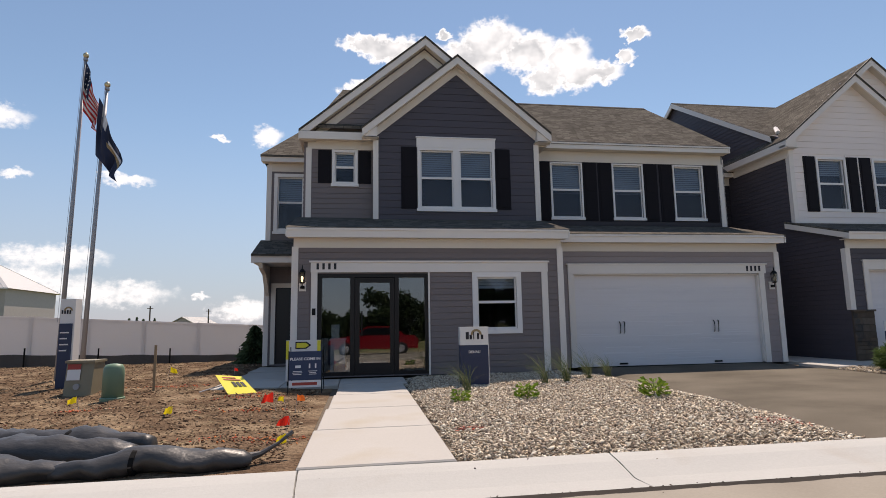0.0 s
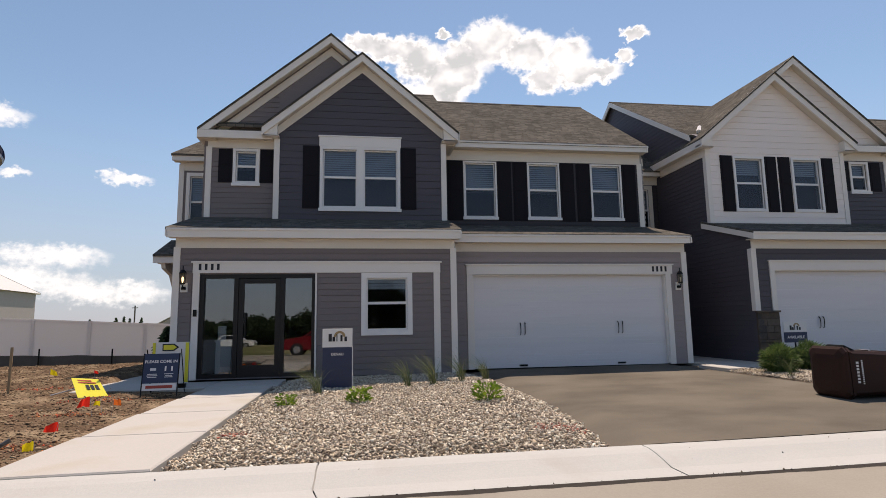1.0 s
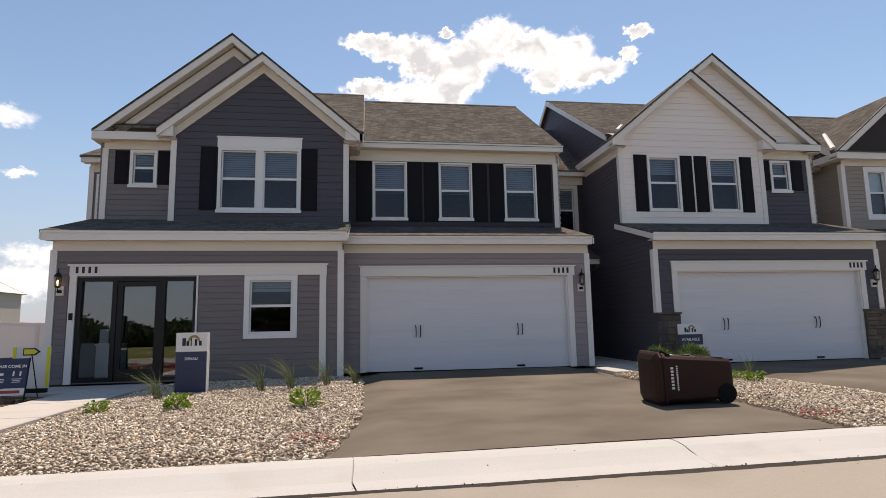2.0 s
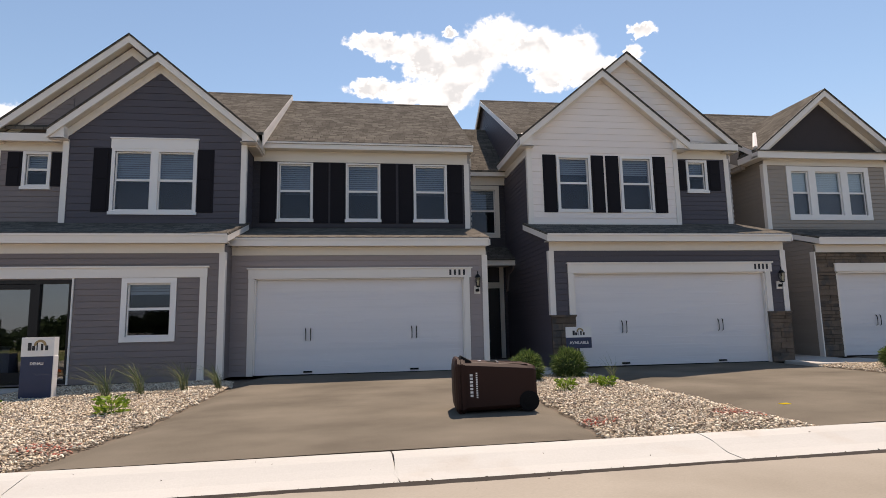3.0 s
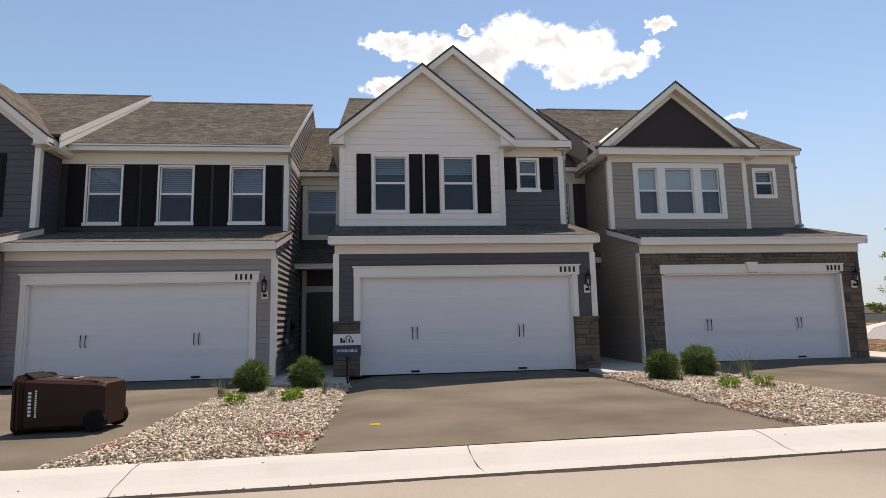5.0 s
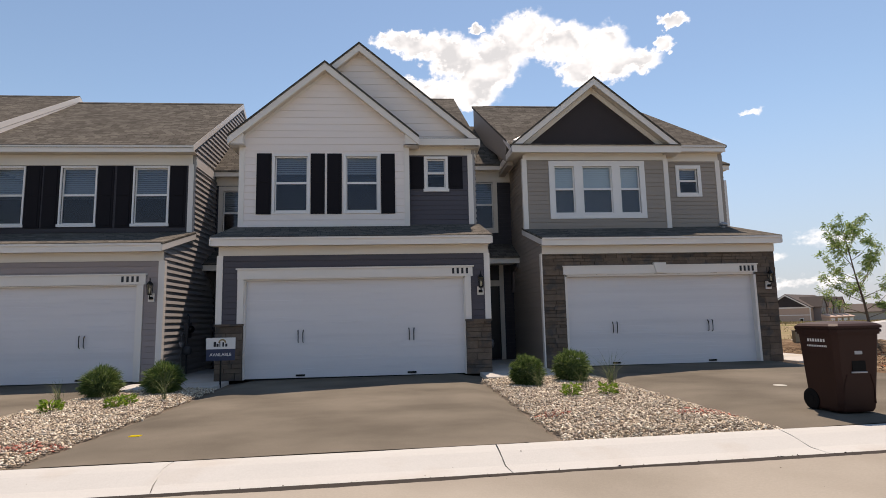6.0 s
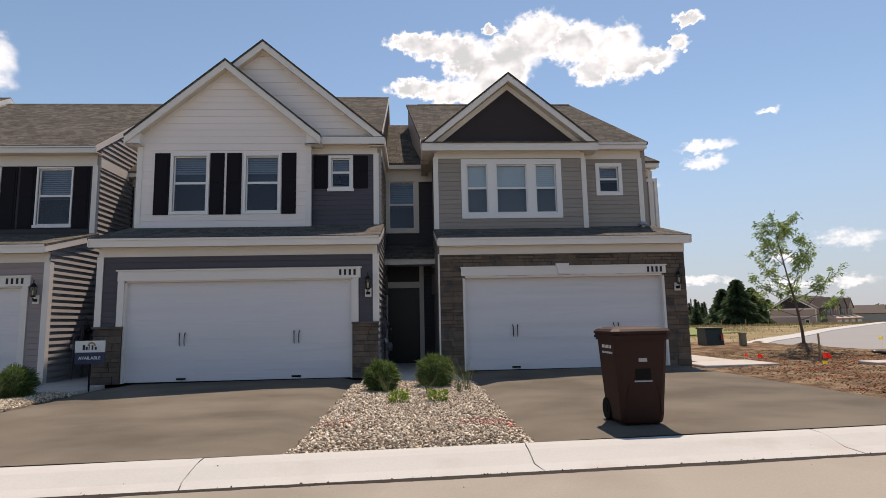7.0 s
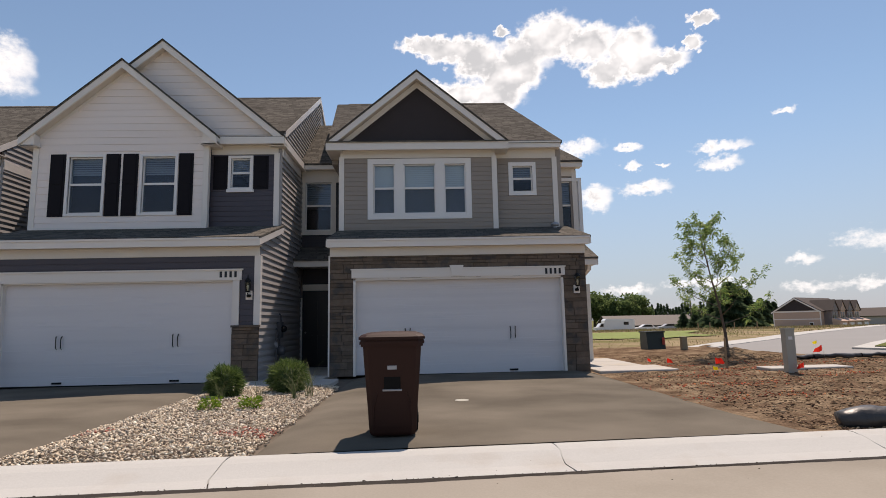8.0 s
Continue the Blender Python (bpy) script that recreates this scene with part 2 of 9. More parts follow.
M = {
    "gray_siding": material("gray lap siding", (0.192, 0.163, 0.163), 0.55, vary=0.06, bump=0.0006, bump_scale=30, random_tone=0.035, stretch=(0.6, 1, 6)),
    "pale_siding": material("pale gray lap siding", (0.30, 0.257, 0.256), 0.55, vary=0.06, bump=0.0006, bump_scale=30, random_tone=0.035, stretch=(0.6, 1, 6)),
    # gray siding with slanting sunlight put into its colour, for sunward flanks
    "sunlit_siding": material("gray lap siding toned up for sun", (0.36, 0.345, 0.34), 0.5, spec=0.2, vary=0.05, bump=0.0006, bump_scale=30, random_tone=0.03, stretch=(1, 0.6, 6)),
    "slate_siding": material("slate blue lap siding", (0.074, 0.068, 0.085), 0.55, vary=0.06, bump=0.0006, bump_scale=30, random_tone=0.035, stretch=(0.6, 1, 6)),
    "charcoal_siding": material("charcoal panel siding", (0.035, 0.031, 0.039), 0.55, vary=0.06, bump=0.0006, bump_scale=30, random_tone=0.03, stretch=(0.6, 1, 6)),
    "white_siding": material("white lap siding", (0.85, 0.775, 0.735), 0.5, vary=0.03, bump=0.0008, bump_scale=25, random_tone=0.02, stretch=(0.4, 1, 8)),
    "taupe_siding": material("taupe lap siding", (0.315, 0.272, 0.236), 0.55, vary=0.06, bump=0.0006, bump_scale=30, random_tone=0.035, stretch=(0.6, 1, 6)),
    "brown_panel": material("dark brown shingle panel", (0.036, 0.027, 0.028), 0.7, vary=0.12, bump=0.002, bump_scale=20),
    "trim": material("white painted trim", (0.74, 0.695, 0.63), 0.45, vary=0.04, scale=1.2, bump=0.0004, bump_scale=50),
    "fascia": material("white aluminium fascia", (0.79, 0.745, 0.695), 0.4, vary=0.03, scale=1.0),
    "soffit": material("white vented soffit", (0.70, 0.64, 0.565), 0.5, vary=0.04),
    "vinyl": material("white vinyl window frame", (0.82, 0.80, 0.78), 0.35, vary=0.02),
    "shutter": material("black shutter", (0.0125, 0.0112, 0.0150), 0.6, vary=0.1, spec=0.12),
    "door_white": material("white steel garage door", (0.745, 0.725, 0.735), 0.42, vary=0.025, scale=1.5, bump=0.0012, bump_scale=14, stretch=(0.25, 1, 7), second=(0.65, 0.635, 0.65), second_scale=0.5, second_cut=(0.5, 0.8)),
    "iron": material("black wrought iron", (0.012, 0.012, 0.012), 0.4, metal=0.6, vary=0.1),
    "bronze_frame": material("black storefront frame", (0.013, 0.011, 0.011), 0.4, vary=0.08, metal=0.2),
    "entry_door": material("dark painted entry door", (0.012, 0.013, 0.016), 0.35, vary=0.08),
    "glass": glass_material("window glass", (0.82, 0.855, 0.875), 0.034, (0.72, 0.83, 1.0)),
    "store_glass": glass_material("coated storefront glass", (0.80, 0.83, 0.84), 0.115),
    "lamp_glass": glass_material("seeded lantern glass", (0.75, 0.72, 0.66)),
    "bulb": material("frosted bulb", (0.8, 0.76, 0.66), 0.3),
    # low tone stands in for the dimness of unlit rooms
    "room": material("room lining darkened for dimness", (0.11, 0.108, 0.105), 0.9),
    "pale_blind": material("pale green-white blind", (0.80, 0.84, 0.82), 0.6, vary=0.03),
    "blind": material("white slat blind", (0.33, 0.345, 0.365), 0.5, vary=0.03),
    "shingle": shingle_material("weathered shingles", (0.110, 0.101, 0.087), (0.190, 0.174, 0.150)),
    "drip": material("dark drip edge", (0.05, 0.047, 0.045), 0.5, metal=0.2),
    "stone_a": material("stacked ledge stone", (0.150, 0.116, 0.092), 0.9, spec=0.0, vary=0.32, scale=7, bump=0.006, bump_scale=22, random_tone=0.20, second=(0.098, 0.088, 0.082), second_scale=3.2),
    "mortar": material("stone coloured mortar", (0.115, 0.092, 0.076), 0.95, spec=0.0, vary=0.2),
    "concrete": material("pale new concrete", (0.45, 0.433, 0.402), 0.9, spec=0.05, vary=0.07, scale=0.8, fine=35, bump=0.0015, bump_scale=60, second=(0.42, 0.38, 0.315), second_scale=1.1, second_cut=(0.52, 0.75)),
    "kerb": material("brushed kerb concrete", (0.468, 0.466, 0.440), 0.9, spec=0.05, vary=0.07, scale=0.9, fine=40, bump=0.0015, bump_scale=60, second=(0.43, 0.405, 0.365), second_scale=1.6, second_cut=(0.56, 0.78)),
    "street": material("tan dusty street paving", (0.308, 0.281, 0.238), 0.9, spec=0.0, vary=0.12, scale=0.5, fine=50, bump=0.002, bump_scale=70, second=(0.235, 0.212, 0.175), second_scale=0.45, second_cut=(0.48, 0.72)),
    "asphalt": material("dusty asphalt", (0.117, 0.103, 0.083), 0.95, spec=0.02, vary=0.2, scale=1.4, stretch=(0.8, 1, 1), fine=120, bump=0.003, bump_scale=160, second=(0.171, 0.151, 0.122), second_scale=0.8, second_cut=(0.36, 0.66)),
    # dark kerb joints, and the shade of the gutter gap as colour
    "crack": material("dark joint and gap shade", (0.030, 0.024, 0.019), 0.95, vary=0.3),
    "dirt": material("bare churned soil", (0.150, 0.101, 0.068), 0.97, spec=0.0, vary=0.75, scale=3.5, fine=30, bump=0.10, bump_scale=13, second=(0.30, 0.222, 0.147), second_scale=1.6, second_cut=(0.46, 0.66)),
    "grass": material("rough meadow grass", (0.115, 0.135, 0.050), 0.95, spec=0.0, vary=0.3, scale=0.15, fine=4, bump=0.05, bump_scale=6, second=(0.25, 0.215, 0.125), second_scale=0.08, second_cut=(0.45, 0.6)),
    "gravel_bed": material("gritty bed soil", (0.16, 0.135, 0.11), 0.95, spec=0.0, vary=0.3, scale=8),
    "galv": material("brushed aluminium pole", (0.36, 0.37, 0.39), 0.5, metal=0.35, vary=0.06),
    "gold": material("gilded ball", (0.62, 0.50, 0.30), 0.35, metal=1.0),
    "black_fabric": material("black silt fabric", (0.045, 0.044, 0.043), 0.42, vary=0.25, scale=5, bump=0.012, bump_scale=13, spec=0.5, stretch=(0.6, 1, 1)),
    "navy": material("navy sign face", (0.026, 0.040, 0.088), 0.4, vary=0.05),
    "sign_white": material("white sign face", (0.75, 0.74, 0.72), 0.4, vary=0.03),
    "sign_yellow": material("yellow sign face", (0.80, 0.72, 0.06), 0.45, vary=0.05),
    "sign_ink": material("dark sign ink", (0.02, 0.02, 0.025), 0.5),
    "sign_red": material("red sign band", (0.42, 0.06, 0.04), 0.5),
    "green_cab": material("pale green cabinet paint", (0.15, 0.24, 0.16), 0.45, vary=0.08),
    "olive_cab": material("olive gray cabinet paint", (0.25, 0.22, 0.15), 0.5, vary=0.12),
    "dark_green": material("dark green cabinet paint", (0.02, 0.03, 0.024), 0.45, vary=0.1),
    "meter_gray": material("dark gray meter paint", (0.085, 0.085, 0.09), 0.5, vary=0.1),
    "gray_cab": material("gray cabinet paint", (0.40, 0.39, 0.33), 0.5, vary=0.08),
    "wood": material("weathered stake wood", (0.32, 0.22, 0.13), 0.8, vary=0.2, stretch=(8, 8, 0.6)),
    "bin_brown": material("brown moulded plastic", (0.037, 0.0155, 0.0115), 0.56, spec=0.18, vary=0.1, scale=2, fine=90, bump=0.0006, bump_scale=200),
    "rubber": material("black rubber", (0.010, 0.010, 0.010), 0.75, spec=0.1),
    "bark": material("young bark", (0.13, 0.10, 0.075), 0.9, vary=0.25, scale=12, bump=0.004, bump_scale=40),
    "cloth_red": material("red flag cloth", (0.55, 0.03, 0.03), 0.8),
    "cloth_white": material("white flag cloth", (0.70, 0.68, 0.66), 0.8),
    "cloth_blue": material("navy flag cloth", (0.022, 0.032, 0.068), 0.8),
    "metal_roof": material("pale metal roof", (0.62, 0.60, 0.56), 0.4, metal=0.3, vary=0.06),
    "barn_wall": material("gray barn cladding", (0.40, 0.365, 0.345), 0.6, vary=0.08),
    "van_white": material("white vehicle paint", (0.78, 0.78, 0.77), 0.3, coat=0.4, vary=0.02),
    "van_red": material("red vehicle paint", (0.22, 0.006, 0.012), 0.25, coat=0.6, vary=0.02),
    "tyre": material("tyre rubber", (0.015, 0.015, 0.015), 0.8),
    "dark_glass": material("dark tinted glass", (0.01, 0.012, 0.014), 0.08, spec=0.6),
}
M["pebble"] = island_material("river pebbles", [(0.64, 0.54, 0.41), (0.42, 0.335, 0.25), (0.72, 0.64, 0.51), (0.23, 0.18, 0.14), (0.53, 0.42, 0.305), (0.67, 0.58, 0.45), (0.34, 0.285, 0.23), (0.79, 0.73, 0.61), (0.48, 0.42, 0.335), (0.60, 0.49, 0.365)], 0.75)
M["clod"] = island_material("soil clods", [(0.15, 0.098, 0.065), (0.25, 0.17, 0.11), (0.10, 0.062, 0.042), (0.36, 0.27, 0.18), (0.19, 0.125, 0.083), (0.07, 0.046, 0.034)], 0.97)
M["grit"] = island_material("dark gutter grit", [(0.10, 0.08, 0.06), (0.16, 0.13, 0.10), (0.06, 0.05, 0.04)], 0.95)
M["shrub_leaf"] = island_material("deep green shrub leaves", [(0.075, 0.13, 0.036), (0.115, 0.18, 0.052), (0.20, 0.27, 0.095), (0.05, 0.09, 0.024)], 0.5, spec=0.25, translucent=0.35)
M["lime_leaf"] = island_material("lime green leaves", [(0.16, 0.26, 0.03), (0.22, 0.32, 0.04), (0.11, 0.20, 0.025)], 0.55, spec=0.25, translucent=0.35)
M["blade"] = island_material("gray green grass blades", [(0.10, 0.14, 0.06), (0.15, 0.18, 0.09), (0.22, 0.22, 0.13), (0.07, 0.10, 0.045)], 0.7, translucent=0.3)
M["tree_leaf"] = island_material("young tree leaves", [(0.17, 0.28, 0.085), (0.25, 0.37, 0.12), (0.11, 0.19, 0.055), (0.32, 0.40, 0.12)], 0.5, spec=0.25, translucent=0.5)
M["straw"] = island_material("straw litter", [(0.42, 0.33, 0.20), (0.32, 0.245, 0.15), (0.24, 0.18, 0.11), (0.15, 0.11, 0.07)], 0.9)
M["paint_crumb"] = island_material("soil with marking paint", [(0.50, 0.10, 0.06), (0.55, 0.20, 0.08), (0.36, 0.13, 0.09)], 0.9)
M["side_asphalt"] = material("pale gray asphalt", (0.24, 0.235, 0.225), 0.9, vary=0.08, scale=0.3, fine=30)
M["straw_soil"] = material("straw-mulched soil", (0.27, 0.215, 0.135), 0.95, spec=0.0, vary=0.45, scale=0.5, fine=6, bump=0.05, bump_scale=5, second=(0.16, 0.15, 0.07), second_scale=0.25)
M["weed"] = island_material("dry weeds", [(0.34, 0.27, 0.15), (0.25, 0.21, 0.10), (0.16, 0.175, 0.06), (0.40, 0.33, 0.21), (0.20, 0.145, 0.08)], 0.9, translucent=0.3)
M["green_strip"] = material("bright rough grass", (0.17, 0.21, 0.05), 0.95, vary=0.25, scale=0.3, fine=5, bump=0.04, bump_scale=5)
M["barn_roof"] = material("far brown shingles", (0.075, 0.058, 0.05), 0.85, vary=0.15, scale=1.5)
M["shed_brown"] = material("brown shed roof", (0.105, 0.088, 0.076), 0.7, vary=0.12)
# needle tones raised to stand in for haze over the far trees
M["needle"] = island_material("conifer needles lightened for haze", [(0.085, 0.13, 0.065), (0.115, 0.165, 0.085), (0.065, 0.10, 0.052)], 0.8, translucent=0.4)
# leaf tone darkened so that the sunlit grove mirrors dark in the panes
M["grove_leaf"] = island_material("leaves darkened for mirroring", [(0.040, 0.062, 0.030), (0.055, 0.08, 0.036), (0.028, 0.045, 0.022)], 0.85, translucent=0.2)
# distance haze is put into these leaf colours
M["far_leaf"] = island_material("far leaves lightened for haze", [(0.13, 0.19, 0.07), (0.17, 0.23, 0.09), (0.10, 0.145, 0.055)], 0.8, translucent=0.5)

M["flag_red"] = island_material("red flag plastic", [(0.78, 0.045, 0.025), (0.74, 0.04, 0.025)], 0.5, translucent=0.55)
M["flag_yellow"] = island_material("yellow flag plastic", [(0.85, 0.68, 0.03), (0.80, 0.64, 0.03)], 0.5, translucent=0.5)
M["flag_orange"] = island_material("orange flag plastic", [(0.85, 0.20, 0.04), (0.80, 0.18, 0.04)], 0.5, translucent=0.55)
# interior dimness put into the colour, lighter than in the other rooms
M["office"] = material("office lining darkened for dimness", (0.17, 0.165, 0.16), 0.9)
M["far_wall"] = material("far tan siding", (0.50, 0.355, 0.28), 0.7, vary=0.08)
M["fence"] = island_material("white vinyl fence", [(0.78, 0.75, 0.74), (0.75, 0.725, 0.715), (0.80, 0.77, 0.755)], 0.45, spec=0.3, translucent=0.42)
M["screen"] = glass_material("dark insect screen", (0.70, 0.70, 0.72), 0.05, (0.42, 0.43, 0.45))

# ---------------------------------------------------------------- mesh helpers


class Geo:
    """Vertices and faces gathered for one mesh."""

    def __init__(self):
        self.v, self.f = [], []

    def add(self, verts, faces):
        o = len(self.v)
        self.v += [tuple(p) for p in verts]
        self.f += [tuple(i + o for i in face) for face in faces]
        return self

    def box(self, x0, x1, y0, y1, z0, z1):
        return self.add([(x0, y0, z0), (x1, y0, z0), (x1, y1, z0), (x0, y1, z0), (x0, y0, z1), (x1, y0, z1), (x1, y1, z1), (x0, y1, z1)],
                        [(0, 3, 2, 1), (4, 5, 6, 7), (0, 1, 5, 4), (1, 2, 6, 5), (2, 3, 7, 6), (3, 0, 4, 7)])

    def hexa(self, low, high):
        """A solid between two quads with corners in the same order."""
        return self.add([*low, *high], [(0, 3, 2, 1), (4, 5, 6, 7), (0, 1, 5, 4), (1, 2, 6, 5), (2, 3, 7, 6), (3, 0, 4, 7)])

    def prism(self, poly, a, b, axis="y"):
        """A polygon, drawn in the two other axes, drawn out along axis from a to b."""
        put = {"y": lambda p, q: (p[0], q, p[1]), "x": lambda p, q: (q, p[0], p[1]), "z": lambda p, q: (p[0], p[1], q)}[axis]
        k = len(poly)
        return self.add([put(p, a) for p in poly] + [put(p, b) for p in poly],
                        [tuple(range(k)), tuple(range(2 * k - 1, k - 1, -1))] + [(i, i + k, (i + 1) % k + k, (i + 1) % k) for i in range(k)])

    def tube(self, path, radii, sides=8):
        """A round rod along a path; radii: one, or one for each point."""
        pts = [Vector(p) for p in path]
        if isinstance(radii, (int, float)):
            radii = [radii] * len(pts)
        rings = []
        for i, p in enumerate(pts):
            way = (pts[min(i + 1, len(pts) - 1)] - pts[max(i - 1, 0)]).normalized()
            side = way.orthogonal().normalized() if abs(way.z) < 0.95 else Vector((1, 0, 0))
            up = way.cross(side).normalized()
            side = up.cross(way).normalized()
            rings.append([p + radii[i] * (math.cos(2 * math.pi * k / sides) * side + math.sin(2 * math.pi * k / sides) * up) for k in range(sides)])
        verts = [v for r in rings for v in r]
        faces = [(i * sides + k, i * sides + (k + 1) % sides, (i + 1) * sides + (k + 1) % sides, (i + 1) * sides + k) for i in range(len(pts) - 1) for k in range(sides)]
        faces += [tuple(range(sides - 1, -1, -1)), tuple((len(pts) - 1) * sides + k for k in range(sides))]
        return self.add(verts, faces)

    def lathe(self, profile, centre, sides=16):
        """A turned form: profile of (radius, height)."""
        cx, cy, cz = centre
        verts = [(cx + r * math.cos(2 * math.pi * k / sides), cy + r * math.sin(2 * math.pi * k / sides), cz + h) for r, h in profile for k in range(sides)]
        n = len(profile)
        faces = [(i * sides + k, i * sides + (k + 1) % sides, (i + 1) * sides + (k + 1) % sides, (i + 1) * sides + k) for i in range(n - 1) for k in range(sides)]
        return self.add(verts, faces + [tuple(range(sides - 1, -1, -1)), tuple((n - 1) * sides + k for k in range(sides))])

    def moved(self, m):
        self.v = [tuple(m @ Vector(p)) for p in self.v]
        return self


WORLD = {}


def mesh_of(geo, mat, name, smooth=False):
    me = bpy.data.meshes.new(name)
    me.from_pydata(geo.v, [], geo.f)
    me.update()
    mats = mat if isinstance(mat, (list, tuple)) else [mat]
    for m in mats:
        me.materials.append(m)
    if mats[0] is M["shingle"]:
        uv = me.uv_layers.new(name="UVMap")
        for p in me.polygons:
            n = Vector(p.normal)
            u = Vector((0, 0, 1)).cross(n)
            u = u.normalized() if u.length > 1e-3 else Vector((1, 0, 0))
            w = n.cross(u)
            for li in p.loop_indices:
                co = me.vertices[me.loops[li].vertex_index].co
                uv.data[li].uv = (co.dot(u), co.dot(w))
    if smooth:
        me.polygons.foreach_set("use_smooth", [True] * len(me.polygons))
    return me


def part(name, geo, mat, parent, label="", smooth=False, kind=""):
    """One mesh object under a thing or under a part."""
    ob = new(name, mesh_of(geo, mat, name, smooth))
    ob.parent = parent
    ob.matrix_parent_inverse = WORLD.get(parent.name, Matrix()).inverted()
    return tagged(ob, label, kind=kind)


def thing(name, label, category, at=(0, 0, 0), group=""):
    ob = new(name)
    ob.empty_display_size = 0.2
    ob.location = at
    WORLD[ob.name] = Matrix.Translation(at)
    return tagged(ob, label, category, group)


def solid(name, geo, mat, label, category, group="", kind="", smooth=False):
    """A thing of one mesh, or a piece of the setting."""
    return tagged(new(name, mesh_of(geo, mat, name, smooth)), label, category, group, kind)


def words(text, height, mat, parent, m, name="lettering", label="", align="CENTER", bold=0.0):
    """Lettering with a little thickness, turned into a mesh; its plane is x right, z up, before m."""
    cu = bpy.data.curves.new("text", "FONT")
    cu.body, cu.size, cu.align_x, cu.extrude, cu.offset = text, height, align, 0.0015, bold
    ob = bpy.data.objects.new("text", cu)
    scene.collection.objects.link(ob)
    me = bpy.data.meshes.new_from_object(ob.evaluated_get(bpy.context.evaluated_depsgraph_get()))
    bpy.data.objects.remove(ob)
    me.transform(m @ pose(0, 0, 0, 90, 0, 0))
    me.materials.clear()
    me.materials.append(mat)
    o = new(name, me)
    o.parent = parent
    o.matrix_parent_inverse = WORLD.get(parent.name, Matrix()).inverted()
    return tagged(o, label)


def G(x, y=15.0):
    """Height of the ground: the street climbs a little to the east."""
    return -0.02 + 0.004 * x


# ---------------------------------------------------------------- building blocks of the houses
class Plane:
    """A wall's face: u runs along it, d outwards. axis 'y': faces the street (sign -1); axis 'x': a side wall."""

    def __init__(self, axis, at, sign):
        self.axis, self.at, self.sign = axis, at, sign

    def __call__(self, u, z, d=0.0):
        return (u, self.at + self.sign * d, z) if self.axis == "y" else (self.at + self.sign * d, u, z)

    def box(self, geo, u0, u1, z0, z1, d0, d1):
        lo = [self(u0, z0, d0), self(u1, z0, d0), self(u1, z0, d1), self(u0, z0, d1)]
        hi = [self(u0, z1, d0), self(u1, z1, d0), self(u1, z1, d1), self(u0, z1, d1)]
        return geo.hexa(lo, hi)

    def trap(self, geo, a0, b0, z0, a1, b1, z1, dlow, dhigh, back):
        lo = [self(a0, z0, back), self(b0, z0, back), self(b0, z0, dlow), self(a0, z0, dlow)]
        hi = [self(a1, z1, back), self(b1, z1, back), self(b1, z1, dhigh), self(a1, z1, dhigh)]
        return geo.hexa(lo, hi)


def span_at(outline, z):
    for (za, a0, a1), (zb, b0, b1) in zip(outline, outline[1:]):
        if za <= z <= zb:
            k = (z - za) / max(zb - za, 1e-9)
            return a0 + k * (b0 - a0), a1 + k * (b1 - a1)
    return outline[-1][1:]


def segments(lo, hi, zm, holes):
    """Pieces of a row between its ends, less the holes that it meets."""
    cuts = sorted((h[0], h[1]) for h in holes if h[2] < zm < h[3])
    out, a = [], (lo[0], hi[0])
    for c0, c1 in cuts:
        if c1 <= max(a):
            continue
        if c0 >= min(lo[1], hi[1]):
            break
        if c0 > max(a) + 0.01:
            out.append((a[0], c0, a[1], c0))
        a = (c1, c1)
    if lo[1] > a[0] + 0.01:
        out.append((a[0], lo[1], a[1], max(hi[1], a[1])))
    return out


